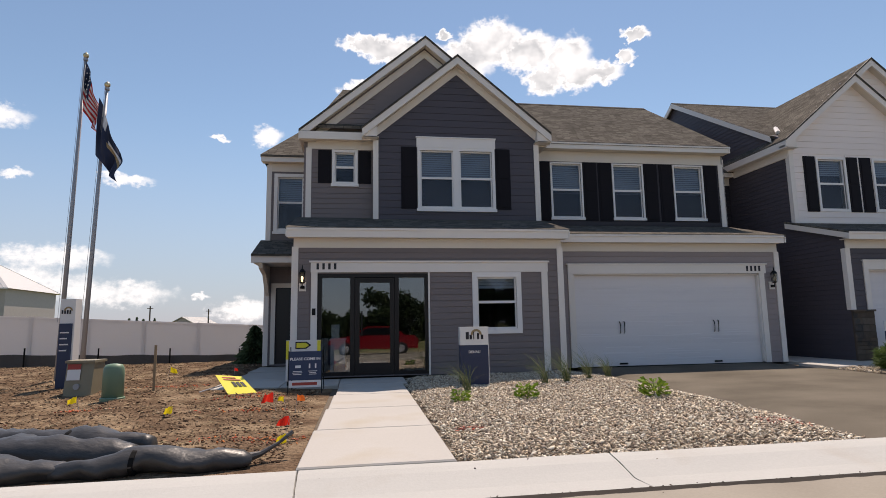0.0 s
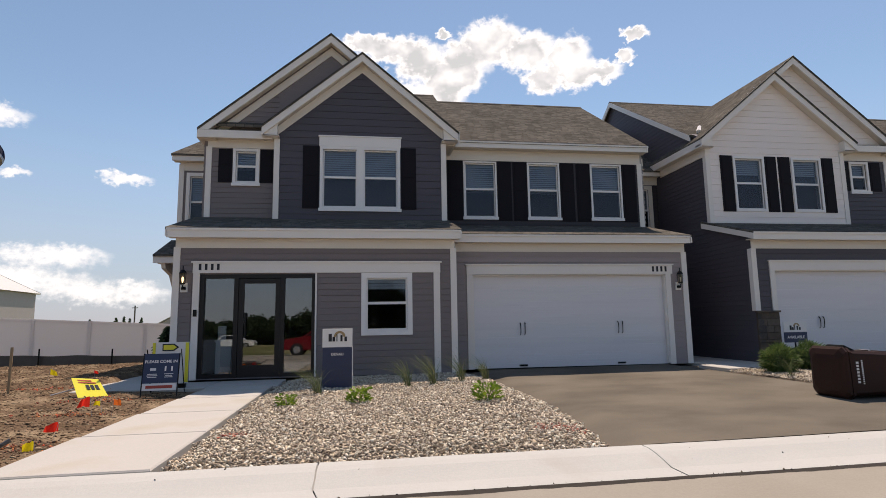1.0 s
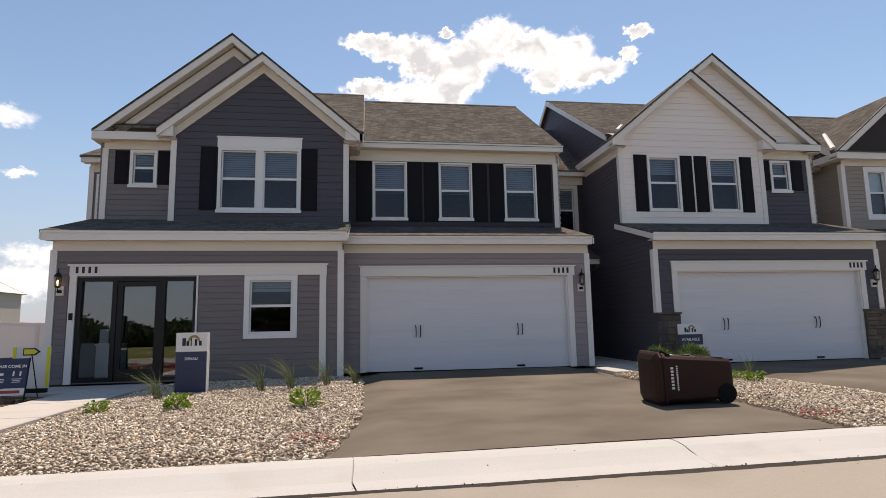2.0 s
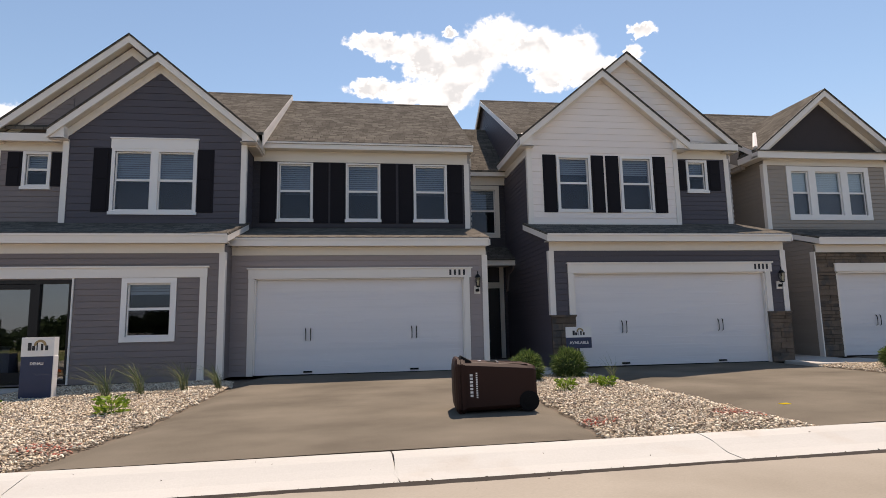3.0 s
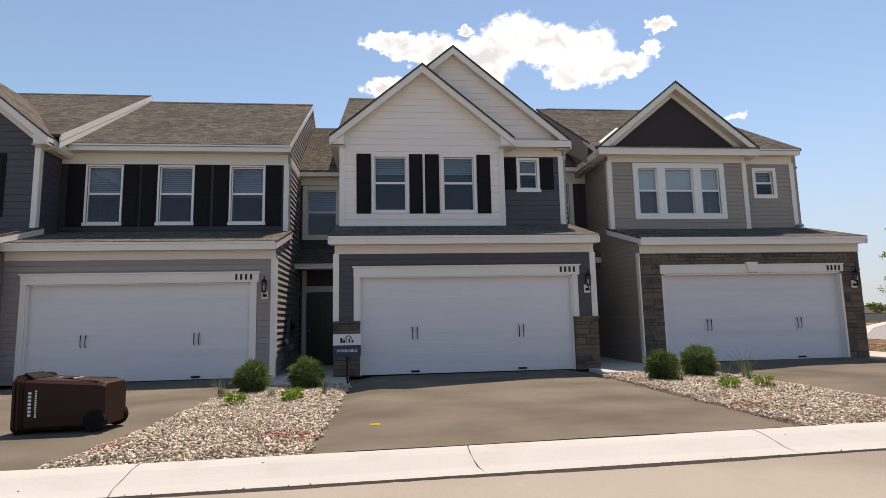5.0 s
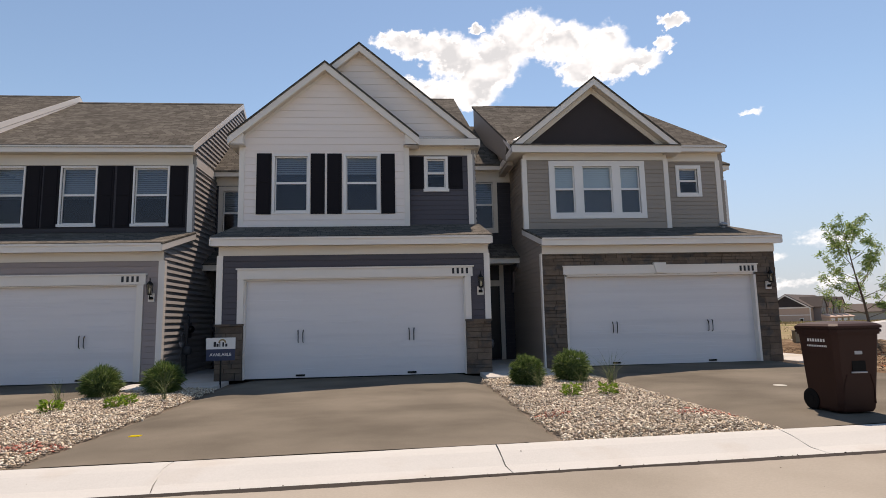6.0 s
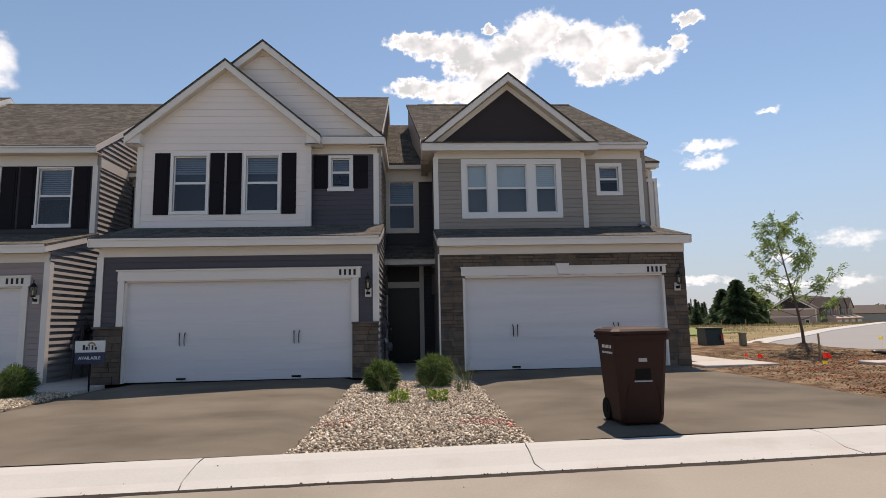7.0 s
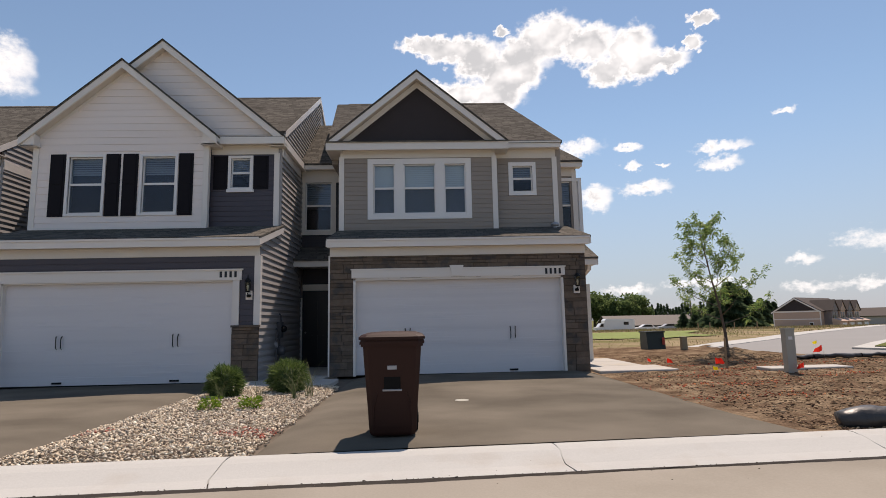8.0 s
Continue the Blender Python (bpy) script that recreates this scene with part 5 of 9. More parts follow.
wall(hB, Plane("x", 5.52, 1), [(5.5, yBu, 30.2), (5.9, yBu, 30.2), (8.78, 25.99, 26.01)], [], [(26.4, 40, 0, 12)], M["sunlit_siding"], "gable_end", "gray lap-sided gable end, tone raised for raking sun", 0.145, deep=True)
boards_on(hB, Plane("x", 5.53, 1), "band_board", M["fascia"], [(yBu, 23.2, 5.44, 5.66)], 0, 0.034, "white band board across the gable end")
room(hB, -0.2, 5.35, yBu + 0.17, 25, 3.4, 5.8)
body_back(hB, -0.4, 5.5, 25, 31, 5.9, M["charcoal_siding"])

# ---- third house: white gable, slate base with stone piers
hC = townhouse("slate townhouse with a white front gable and stone piers")
yC, yCg, yCs = 19.42, 20.90, 21.15
pC, pCg, pCs = Plane("y", yC, -1), Plane("y", yCg, -1), Plane("y", yCs, -1)
wall(hC, pC, [(0.02, 6.94, 12.97), (2.75, 6.94, 12.97)], [(7.50, 12.42, 0.02, 2.21)], [(7.36, 12.58, 0, 2.46), (6.9, 7.45, 0, 1.23), (12.45, 13.0, 0, 1.23)], M["slate_siding"], label="slate blue lap-sided garage wall")
garage_trim(hC, pC, 7.36, 12.60, 2.455, (7.50, 12.42), jamb_low=1.22)
garage_door(hC, pC, 7.50, 12.42, 0.03, 2.20, (8.73, 11.19))
stones(hC, pC, 6.92, 7.50, 0.02, 1.19, rnd)
stones(hC, pC, 12.42, 12.99, 0.02, 1.19, rnd)
boards_on(hC, pC, "stone_cap", M["stone_a"], [(6.90, 7.51, 1.19, 1.235), (12.41, 13.01, 1.19, 1.235)], 0, 0.10, "pale stone cap")
lantern(hC, pC, 12.77, 2.06)
number_bars(hC, pC, 12.13, 2.27, 4, 0.105)
corner(hC, 6.94, yC, 1.235, 2.74, 1)
corner(hC, 12.97, yC, 1.235, 2.74, -1)
eave(hC, 6.83, 13.02, yC, 2.93, 3.12, frieze=0.19, frieze_x=(6.94, 12.97))
shed_roof(hC, 6.81, 13.05, yC - 0.29, 3.13, yCs, 3.13 + 2.02 * 0.29)
ops, cov = [], []
for u0, u1 in ((7.74, 8.69), (9.53, 10.47)):
    o, c = window(hC, pCg, u0, u1, 3.97, 5.53, trim=0.065, sill=False, blind=0.26)
    ops.append(o)
    cov.append(c)
wall(hC, pCg, [(3.45, 6.95, 11.19), (5.99, 6.95, 11.19), (7.81, 9.07, 9.09)], ops, cov, M["white_siding"], "gable_wall", "white lap-sided gable wall", 0.18)
for u0, u1 in ((7.35, 7.72), (8.71, 9.06), (9.12, 9.49), (10.49, 10.85)):
    shutter(hC, pCg, u0, u1, 3.96, 5.54)
boards_on(hC, pCg, "skirt_board", M["fascia"], [(6.95, 11.19, 3.62, 3.68)], 0.018, 0.04, "white skirt board")
front_gable(hC, 9.08, 2.40, 5.95, yCg - 0.28, yCg, 24.8)
corner(hC, 6.95, yCg, 3.5, 5.75, 1)
corner(hC, 11.19, yCg, 3.5, 5.75, -1)
o, c = window(hC, pCs, 11.62, 12.25, 4.62, 5.54, trim=0.07, blind=0.5)
wall(hC, pCs, [(3.45, 6.95, 12.88), (5.86, 6.95, 12.88), (8.12, 9.93, 9.95)], [o], [c, (6, 11.15, 0, 6.0)], M["slate_siding"], "bay_wall", "slate lap-sided bay wall")
g = Geo()
wall(hC, Plane("y", yCs - 0.03, -1), [(5.9, 6.92, 12.96), (8.46, 9.93, 9.95)], [], [], M["white_siding"], "gable_wall", "white lap-sided rear gable", 0.18, thick=0.03)
shutter(hC, pCs, 11.25, 11.60, 4.66, 5.53)
shutter(hC, pCs, 12.27, 12.64, 4.66, 5.53)
boards_on(hC, pCs, "frieze_board", M["trim"], [(11.2, 12.88, 5.57, 5.83)], 0, 0.032, "cream frieze board")
boards_on(hC, Plane("y", yCs - 0.26, -1), "fascia", M["fascia"], [(11.3, 13.08, 5.77, 5.95)], 0, 0.03, "white fascia under the rear gable")
g = Geo()
g.box(11.25, 13.08, yCs - 0.26, yCs, 5.80, 5.83)
part("soffit", g, M["soffit"], hC)
slab_roof(hC, [(11.3, yCs - 0.28, 5.965), (13.08, yCs - 0.28, 5.965), (13.08, yCs, 6.03), (11.3, yCs, 6.03)], 0.03, M["shingle"], "roof")
front_gable(hC, 9.94, 3.16, 5.97, yCs - 0.28, yCs, 25.4, returns=(False, False))
corner(hC, 12.88, yCs, 3.5, 5.6, -1)
main_roof(hC, 6.80, 13.0, 21.35, 6.263, 26.2, 9.22, rake=(True, True))
for x, s in ((6.94, -1), (12.97, 1)):
    yu = yCg if s < 0 else yCs
    # the sunward flank gets the tone raised for sunlight
    clad, say = (M["slate_siding"], "slate lap-sided") if s < 0 else (M["sunlit_siding"], "sunlit-toned gray lap-sided")
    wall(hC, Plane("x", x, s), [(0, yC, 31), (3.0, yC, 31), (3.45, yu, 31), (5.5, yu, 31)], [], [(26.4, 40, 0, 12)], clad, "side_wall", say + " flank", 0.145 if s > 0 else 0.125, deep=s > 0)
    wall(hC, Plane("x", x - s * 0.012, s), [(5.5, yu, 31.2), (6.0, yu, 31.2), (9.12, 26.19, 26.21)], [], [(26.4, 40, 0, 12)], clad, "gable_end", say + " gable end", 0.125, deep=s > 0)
    boards_on(hC, Plane("x", x, s), "band_board", M["fascia"], [(yu, 23.2, 5.50, 5.72)], 0, 0.034, "white band board across the gable end")
room(hC, 7.1, 12.8, yCs + 0.17, 25, 3.4, 5.8)
body_back(hC, 6.95, 12.95, 25, 31, 5.9, M["slate_siding"])

# ---- fourth house: taupe, stone-clad garage wall, brown pediment
hD = townhouse("taupe corner townhouse with stone-clad garage wall and dark brown pediment")
yD, yDu, yDs = 20.07, 21.62, 21.87
pD, pDu, pDs = Plane("y", yD, -1), Plane("y", yDu, -1), Plane("y", yDs, -1)
wall(hD, pD, [(0.04, 14.40, 20.34), (2.78, 14.40, 20.34)], [(14.94, 19.80, 0.04, 2.24)], [], M["mortar"], label="block wall behind stone veneer", boards=False)
stones(hD, pD, 14.40, 14.94, 0.04, 2.24, rnd, 0.05)
stones(hD, pD, 19.80, 20.34, 0.04, 2.24, rnd, 0.05)
stones(hD, pD, 14.40, 20.34, 2.24, 2.78, rnd, 0.05)
pDt = Plane("y", yD - 0.05, -1)
boards_on(hD, pDt, "header_board", M["fascia"], [(14.90, 19.84, 2.25, 2.44)], 0, 0.04, "white header board over the garage door")
boards_on(hD, pDt, "header_cap", M["fascia"], [(14.88, 19.86, 2.44, 2.465)], 0, 0.06)
g = Geo()
pDt.trap(g, 17.22, 17.42, 2.27, 17.16, 17.48, 2.515, 0.08, 0.08, 0.0)
part("keystone", g, M["fascia"], hD, "white keystone block")
g = Geo()
for a, b in ((14.935, 14.99), (19.75, 19.805)):
    pD.box(g, a, b, 0.04, 2.25, -0.14, 0.055)
pD.box(g, 14.94, 19.80, 2.2, 2.25, -0.14, 0.055)
part("door_stop", g, M["fascia"], hD)
garage_door(hD, pD, 14.97, 19.77, 0.05, 2.22, (16.17, 18.60))
lantern(hD, pDt, 20.10, 2.10)
number_bars(hD, pDt, 19.38, 2.28, 4, 0.105)
g = Geo()
g.box(14.365, 14.40, yD - 0.05, yD + 0.1, 0.04, 2.78)
part("corner_board", g, M["fascia"], hD, "white corner board")
eave(hD, 14.36, 20.42, yD - 0.05, 2.95, 3.14, frieze=0.19, frieze_x=(14.40, 20.34), over=0.22)
shed_roof(hD, 14.34, 20.44, yD - 0.29, 3.15, yDs, 3.15 + 2.09 * 0.27)
o, c = window(hD, pDu, 15.11, 17.86, 3.92, 5.56, columns=3, trim=0.15, sill=False, blind=0.97, mull=0.235, widths=[0.56, 0.83, 0.56], blind_mat="pale_blind")
wall(hD, pDu, [(3.45, 14.39, 18.52), (5.9, 14.39, 18.52)], [o], [c], M["taupe_siding"], "upper_wall", "taupe lap-sided upper wall", 0.125)
corner(hD, 14.39, yDu, 3.5, 5.62, 1)
corner(hD, 18.52, yDu, 3.5, 5.62, -1)
boards_on(hD, pDu, "frieze_board", M["trim"], [(14.39, 18.52, 5.58, 5.82)], 0, 0.03, "cream frieze board")
wall(hD, Plane("y", yDu, -1), [(5.9, 14.2, 18.7), (7.80, 16.43, 16.46)], [], [], M["brown_panel"], "pediment_panel", "dark brown panel of the pediment", boards=False)
front_gable(hD, 16.445, 2.40, 5.97, yDu - 0.3, yDu, 24.7, slope=0.818, returns=(False, False))
rake_frieze(hD, pDu, 16.445, 7.71, 14.3, 18.6, 0.818, 0.13)
g = Geo()
g.box(14.06, 18.83, yDu - 0.278, yDu - 0.25, 5.735, 5.955)
part("fascia", g, M["fascia"], hD, "white level band of the pediment")
g = Geo()
g.box(14.1, 18.8, yDu - 0.25, yDu + 0.02, 5.79, 5.82)
part("soffit", g, M["soffit"], hD)
slab_roof(hD, [(14.06, yDu - 0.31, 5.965), (18.83, yDu - 0.31, 5.965), (18.83, yDu, 6.04), (14.06, yDu, 6.04)], 0.035, M["shingle"], "roof", "narrow shingled ledge under the pediment")
o, c = window(hD, pDs, 18.90, 19.65, 4.58, 5.50, trim=0.10, sill=False, blind=0.5)
wall(hD, pDs, [(3.45, 14.4, 20.20), (5.95, 14.4, 20.20)], [o], [c, (14, 18.55, 0, 9)], M["taupe_siding"], "bay_wall", "taupe lap-sided bay wall", 0.125)
boards_on(hD, pDs, "frieze_board", M["trim"], [(18.55, 20.20, 5.62, 5.86)], 0, 0.03, "cream frieze board")
eave(hD, 18.6, 20.30, yDs, 5.84, 6.02, frieze=0, over=0.28)
corner(hD, 20.20, yDs, 3.5, 5.65, -1)
main_roof(hD, 14.03, 20.34, yDs - 0.3, 6.03, 26.0, 8.88, hip=(0, 0.85), rake=(True, False))
wall(hD, Plane("x", 14.40, -1), [(0, yD, 31), (3.0, yD, 31), (3.45, yDu, 31), (5.9, yDu, 31)], [], [(26.4, 40, 0, 12)], M["taupe_siding"], "side_wall", "taupe lap-sided flank", 0.125)
wall(hD, Plane("x", 14.08, -1), [(5.6, 22.2, 30), (6.1, 22.2, 30), (8.78, 25.99, 26.01)], [], [(26.4, 40, 0, 12)], M["taupe_siding"], "gable_end", "taupe lap-sided gable end", 0.125)
wall(hD, Plane("x", 20.34, 1), [(0, yD, 31), (3.0, yD, 31), (3.45, yDs, 31), (5.9, yDs, 31)], [], [(23.4, 40, 0, 12)], M["taupe_siding"], "side_wall", "taupe lap-sided flank", 0.125)
side_wing(hD, 1, 20.32, 21.12, 23.3, M["taupe_siding"], 0.06)
room(hD, 14.5, 20.2, yDs + 0.17, 25, 3.4, 5.8)
body_back(hD, 14.4, 21.1, 25, 31, 5.9, M["taupe_siding"])


def link(xa, xb, yw, dx, wx, wz, lift, up=0.0):
    """The recessed entry bay between two houses."""
    h = thing("entry_bay", "shaded recessed entry bay with dark front door under tall window", "entrance", group="entry bays")
    pl = Plane("y", yw, -1)
    o, c = window(h, pl, wx[0], wx[1], wz[0], wz[1], trim=0.13, sill=False, blind=0.5, trim_mat=M["trim"])
    d = (dx[0], dx[1], 0.05, 2.06 + lift)
    wall(h, pl, [(0.0, xa, xb), (5.7 + lift, xa, xb)], [o, d], [c, (dx[0] - 0.14, dx[1] + 0.14, 0, 2.75 + lift)], M["charcoal_siding"], "entry_wall", "dark lap-sided entry wall")
    boards_on(h, pl, "door_casing", M["trim"], [(dx[0] - 0.13, dx[0], 0.02, 2.70 + lift), (dx[1], dx[1] + 0.13, 0.02, 2.70 + lift), (dx[0], dx[1], 2.06 + lift, 2.24 + lift)], 0, 0.04, "cream door casing")
    boards_on(h, pl, "transom_panel", M["charcoal_siding"], [(dx[0], dx[1], 2.24 + lift, 2.68 + lift)], 0, 0.02)
    g = Geo()
    pl.box(g, *d, -0.10, -0.05)
    door = part("entry_door", g, M["entry_door"], h, "dark painted front door, closed")
    w = dx[1] - dx[0]
    for q0, q1 in ((0.22, 0.92), (1.05, 1.9)):
        for r0, r1 in ((0.1, 0.46), (0.54, 0.9)):
            g = Geo()
            pl.box(g, dx[0] + w * r0, dx[0] + w * r1, q0, q1, -0.05, -0.04)
            part("door_panel", g, M["entry_door"], door)
    g = Geo()
    g.lathe([(0.02, -0.01), (0.03, 0.0), (0.028, 0.02), (0.01, 0.03)], (0, 0, 0), 10)
    g.moved(pose(dx[0] + 0.08, yw + 0.045, 1.0, 90, 0, 0))
    part("door_knob", g, M["galv"], door, "satin nickel door knob")
    # little porch roof
    g = Geo()
    g.box(xa, xb, yw - 1.0, yw - 0.95, 2.66 + lift, 2.83 + lift)
    part("porch_fascia", g, M["trim"], h, "cream porch beam")
    g = Geo()
    g.box(xa, xb, yw - 0.95, yw, 2.70 + lift, 2.73 + lift)
    part("soffit", g, M["soffit"], h)
    slab_roof(h, [(xa, yw - 1.03, 2.86 + lift), (xb, yw - 1.03, 2.86 + lift), (xb, yw, 3.35 + lift), (xa, yw, 3.35 + lift)], 0.05, M["shingle"], "porch_roof", "shaded shingled porch roof")
    for x in (xa + 0.05, xb - 0.05):
        g = Geo()
        g.prism([(yw - 0.03, 2.0), (yw - 0.03, 2.68 + lift), (yw - 0.92, 2.68 + lift), (yw - 0.86, 2.56 + lift), (yw - 0.35, 2.45 + lift), (yw - 0.12, 2.02)], x - 0.045, x + 0.045, "x")
        part("bracket", g, M["gray_siding"], h, "gray curved porch bracket")
    g = Geo()
    g.box(xa, xb, yw - 0.3, yw - 0.27, 5.50 + lift + up, 5.66 + lift + up)
    part("fascia", g, M["fascia"], h, "white eave fascia")
    g = Geo()
    g.box(xa, xb, yw - 0.27, yw, 5.52 + lift + up, 5.55 + lift + up)
    part("soffit", g, M["soffit"], h)
    boards_on(h, pl, "frieze_board", M["trim"], [(xa, xb, 5.28 + lift, 5.52 + lift + up)], 0, 0.03, "cream frieze board")
    slab_roof(h, [(xa, yw - 0.32, 5.68 + lift + up), (xb, yw - 0.32, 5.68 + lift + up), (xb, 26.2, 8.05 + lift), (xa, 26.2, 8.05 + lift)], 0.06, M["shingle"], "roof", "weathered shingle roof over the entry bay")
    slab_roof(h, [(xa, 29.8, 5.68 + lift), (xb, 29.8, 5.68 + lift), (xb, 26.2, 8.05 + lift), (xa, 26.2, 8.05 + lift)], 0.06, M["shingle"], "roof")
    room(h, xa + 0.02, xb - 0.02, yw + 0.17, 26, 3.3, 5.6)
    return h


link(5.50, 6.97, 23.5, (5.75, 6.68), (5.61, 6.75), (3.67, 5.31), 0.05)
link(12.94, 14.42, 23.5, (13.03, 13.96), (12.95, 13.98), (3.84, 5.55), 0.14, 0.11)

# meters on the flanks by the entry walks
for h, x, y, tall in ((hB, 5.545, 21.35, True), (hC, 12.985, 20.9, False)):
    pl = Plane("x", x, 1)
    g = Geo()
    pl.box(g, y - 0.10, y + 0.16, 0.92, 1.30, 0.03, 0.12)
    box = part("meter_box", g, M["meter_gray"], h, "dark gray electric meter box on the flank")
    g = Geo()
    g.lathe([(0.085, 0.0), (0.085, 0.07), (0.05, 0.10)], (0, 0, 0), 12)
    g.moved(pose(x + 0.12, y + 0.03, 1.13, 0, 90, 0))
    part("meter_dial", g, M["dark_glass"], box)
    g = Geo()
    g.tube([(x + 0.07, y, 0.0), (x + 0.07, y, 0.92)], 0.022, 6)
    g.tube([(x + 0.07, y + 0.10, 1.30), (x + 0.07, y + 0.10, 1.46), (x + 0.03, y + 0.10, 1.50)], 0.018, 6)
    part("conduit", g, M["meter_gray"], box)
    g = Geo()
    g.lathe([(0.04, -0.10), (0.10, -0.08), (0.115, 0.0), (0.10, 0.08), (0.04, 0.10)], (0, 0, 0), 14)
    g.moved(pose(x + 0.17, y - 0.25, 0.62, 0, 90, 0))
    gas = part("gas_meter", g, M["meter_gray"], h, "gray gas meter with its riser pipes", smooth=True)
    g = Geo()
    g.tube([(x + 0.13, y - 0.52, 0.0), (x + 0.13, y - 0.52, 0.98), (x + 0.13, y - 0.44, 1.05), (x + 0.13, y - 0.32, 1.02), (x + 0.13, y - 0.30, 0.70)], 0.017, 7)
    g.tube([(x + 0.13, y - 0.20, 0.70), (x + 0.13, y - 0.20, 1.10), (x + 0.03, y - 0.20, 1.14)], 0.017, 7)
    part("riser_pipe", g, M["meter_gray"], gas)
    g = Geo()
    g.lathe([(0.03, -0.03), (0.075, -0.025), (0.075, 0.01), (0.03, 0.03)], (0, 0, 0), 12)
    g.moved(pose(x + 0.13, y - 0.52, 0.78, 0, 70, 0))
    part("regulator", g, M["galv"], gas, "small round metal gas regulator")
g = Geo()
g.lathe([(0.05, 0.0), (0.05, 0.16), (0.11, 0.17), (0.12, 0.20), (0.10, 0.24), (0.03, 0.27)], (20.05, 21.6, 3.52), 12)
part("roof_vent", g, M["galv"], hD, "round metal roof vent on the pent roof")
# the ridge runs on a little over the entry bay
slab_roof(hD, [(14.03, 21.9, 6.242), (14.03, 26.0, 8.88), (13.62, 26.0, 8.88)], 0.07, M["shingle"], "roof")
g = Geo()
g.hexa([(14.05, 22.2, 5.7), (14.11, 22.2, 5.7), (13.74, 26.0, 7.7), (13.68, 26.0, 7.7)], [(14.05, 22.2, 6.36), (14.11, 22.2, 6.36), (13.74, 26.0, 8.80), (13.68, 26.0, 8.80)])
part("gable_end", g, M["taupe_siding"], hD, "taupe gable end over the entry bay")
# white kick-out flashings in two valleys
for h, x0, x1, zx, xg, k, zy, yg, q in ((hC, 7.25, 7.72, 5.95, 6.68, 0.83, 6.263, 21.35, 0.61), (hD, 14.16, 15.42, 5.97, 14.045, 0.818, 6.03, 21.57, 0.643)):
    g = Geo()
    pts = []
    for x in (x0, x1):
        z = zx + (x - xg) * k
        pts.append((x, yg + (z - zy) / q - 0.05, z + 0.02))
    g.tube(pts, [0.075, 0.06], 6)
    part("flashing", g, M["fascia"], h, "white kick-out flashing in the roof valley")

# ---------------------------------------------------------------- planting beds of river stones


PHI = (1 + 5 ** 0.5) / 2
ICO_V = np.array([(-1, PHI, 0), (1, PHI, 0), (-1, -PHI, 0), (1, -PHI, 0), (0, -1, PHI), (0, 1, PHI), (0, -1, -PHI), (0, 1, -PHI), (PHI, 0, -1), (PHI, 0, 1), (-PHI, 0, -1), (-PHI, 0, 1)], float) / 1.902
ICO_F = np.array([(0, 11, 5), (0, 5, 1), (0, 1, 7), (0, 7, 10), (0, 10, 11), (1, 5, 9), (5, 11, 4), (11, 10, 2), (10, 7, 6), (7, 1, 8), (3, 9, 4), (3, 4, 2), (3, 2, 6), (3, 6, 8), (3, 8, 9), (4, 9, 5), (2, 4, 11), (6, 2, 10), (8, 6, 7), (9, 8, 1)])


def tipped(rng, n, tilt):
    """Turned any way about the upright and tipped a little."""
    a, b, c = rng.uniform(0, 6.283, n), rng.normal(size=n) * tilt, rng.normal(size=n) * tilt
    o, i = np.zeros(n), np.ones(n)
    rz = np.stack([np.stack([np.cos(a), -np.sin(a), o], 1), np.stack([np.sin(a), np.cos(a), o], 1), np.stack([o, o, i], 1)], 1)
    rx = np.stack([np.stack([i, o, o], 1), np.stack([o, np.cos(b), -np.sin(b)], 1), np.stack([o, np.sin(b), np.cos(b)], 1)], 1)
    ry = np.stack([np.stack([np.cos(c), o, np.sin(c)], 1), np.stack([o, i, o], 1), np.stack([-np.sin(c), o, np.cos(c)], 1)], 1)
    return rz @ rx @ ry


def raw_mesh(name, verts, faces, mat, smooth=False):
    me = bpy.data.meshes.new(name)
    k = faces.shape[1]
    me.vertices.add(len(verts))
    me.vertices.foreach_set("co", np.ascontiguousarray(verts, dtype=np.float32).ravel())
    me.loops.add(faces.size)
    me.loops.foreach_set("vertex_index", faces.ravel().astype(np.int32))
    me.polygons.add(len(faces))
    me.polygons.foreach_set("loop_start", np.arange(0, faces.size, k, dtype=np.int32))
    me.update(calc_edges=True)
    if smooth:
        me.polygons.foreach_set("use_smooth", np.ones(len(faces), dtype=bool))
    me.materials.append(mat)
    me.validate()
    return me


def pebbles(rng, at, size, flat=(0.55, 0.8), tilt=0.55):
    """Rounded uneven stones at the given places: vertices and faces."""
    n = len(at)
    scale = np.stack([size * rng.uniform(0.95, 1.65, n), size * rng.uniform(0.55, 0.9, n), size * rng.uniform(*flat, n) * 0.6], 1)
    v = ICO_V[None] * (1 + rng.uniform(-0.28, 0.28, (n, 12, 1)))
    v = v * scale[:, None, :]
    v = np.einsum("nij,nkj->nki", tipped(rng, n, tilt), v)
    v = v + at[:, None, :]
    f = ICO_F[None] + (np.arange(n) * 12)[:, None, None]
    return v.reshape(-1, 3), f.reshape(-1, 3)


RED_SPOTS = [(14.69, 13.5, 0.30), (12.82, 13.8, 0.16), (7.12, 13.05, 0.26), (5.22, 12.95, 0.20), (-0.35, 12.9, 0.22), (-3.7, 13.3, 0.12)]


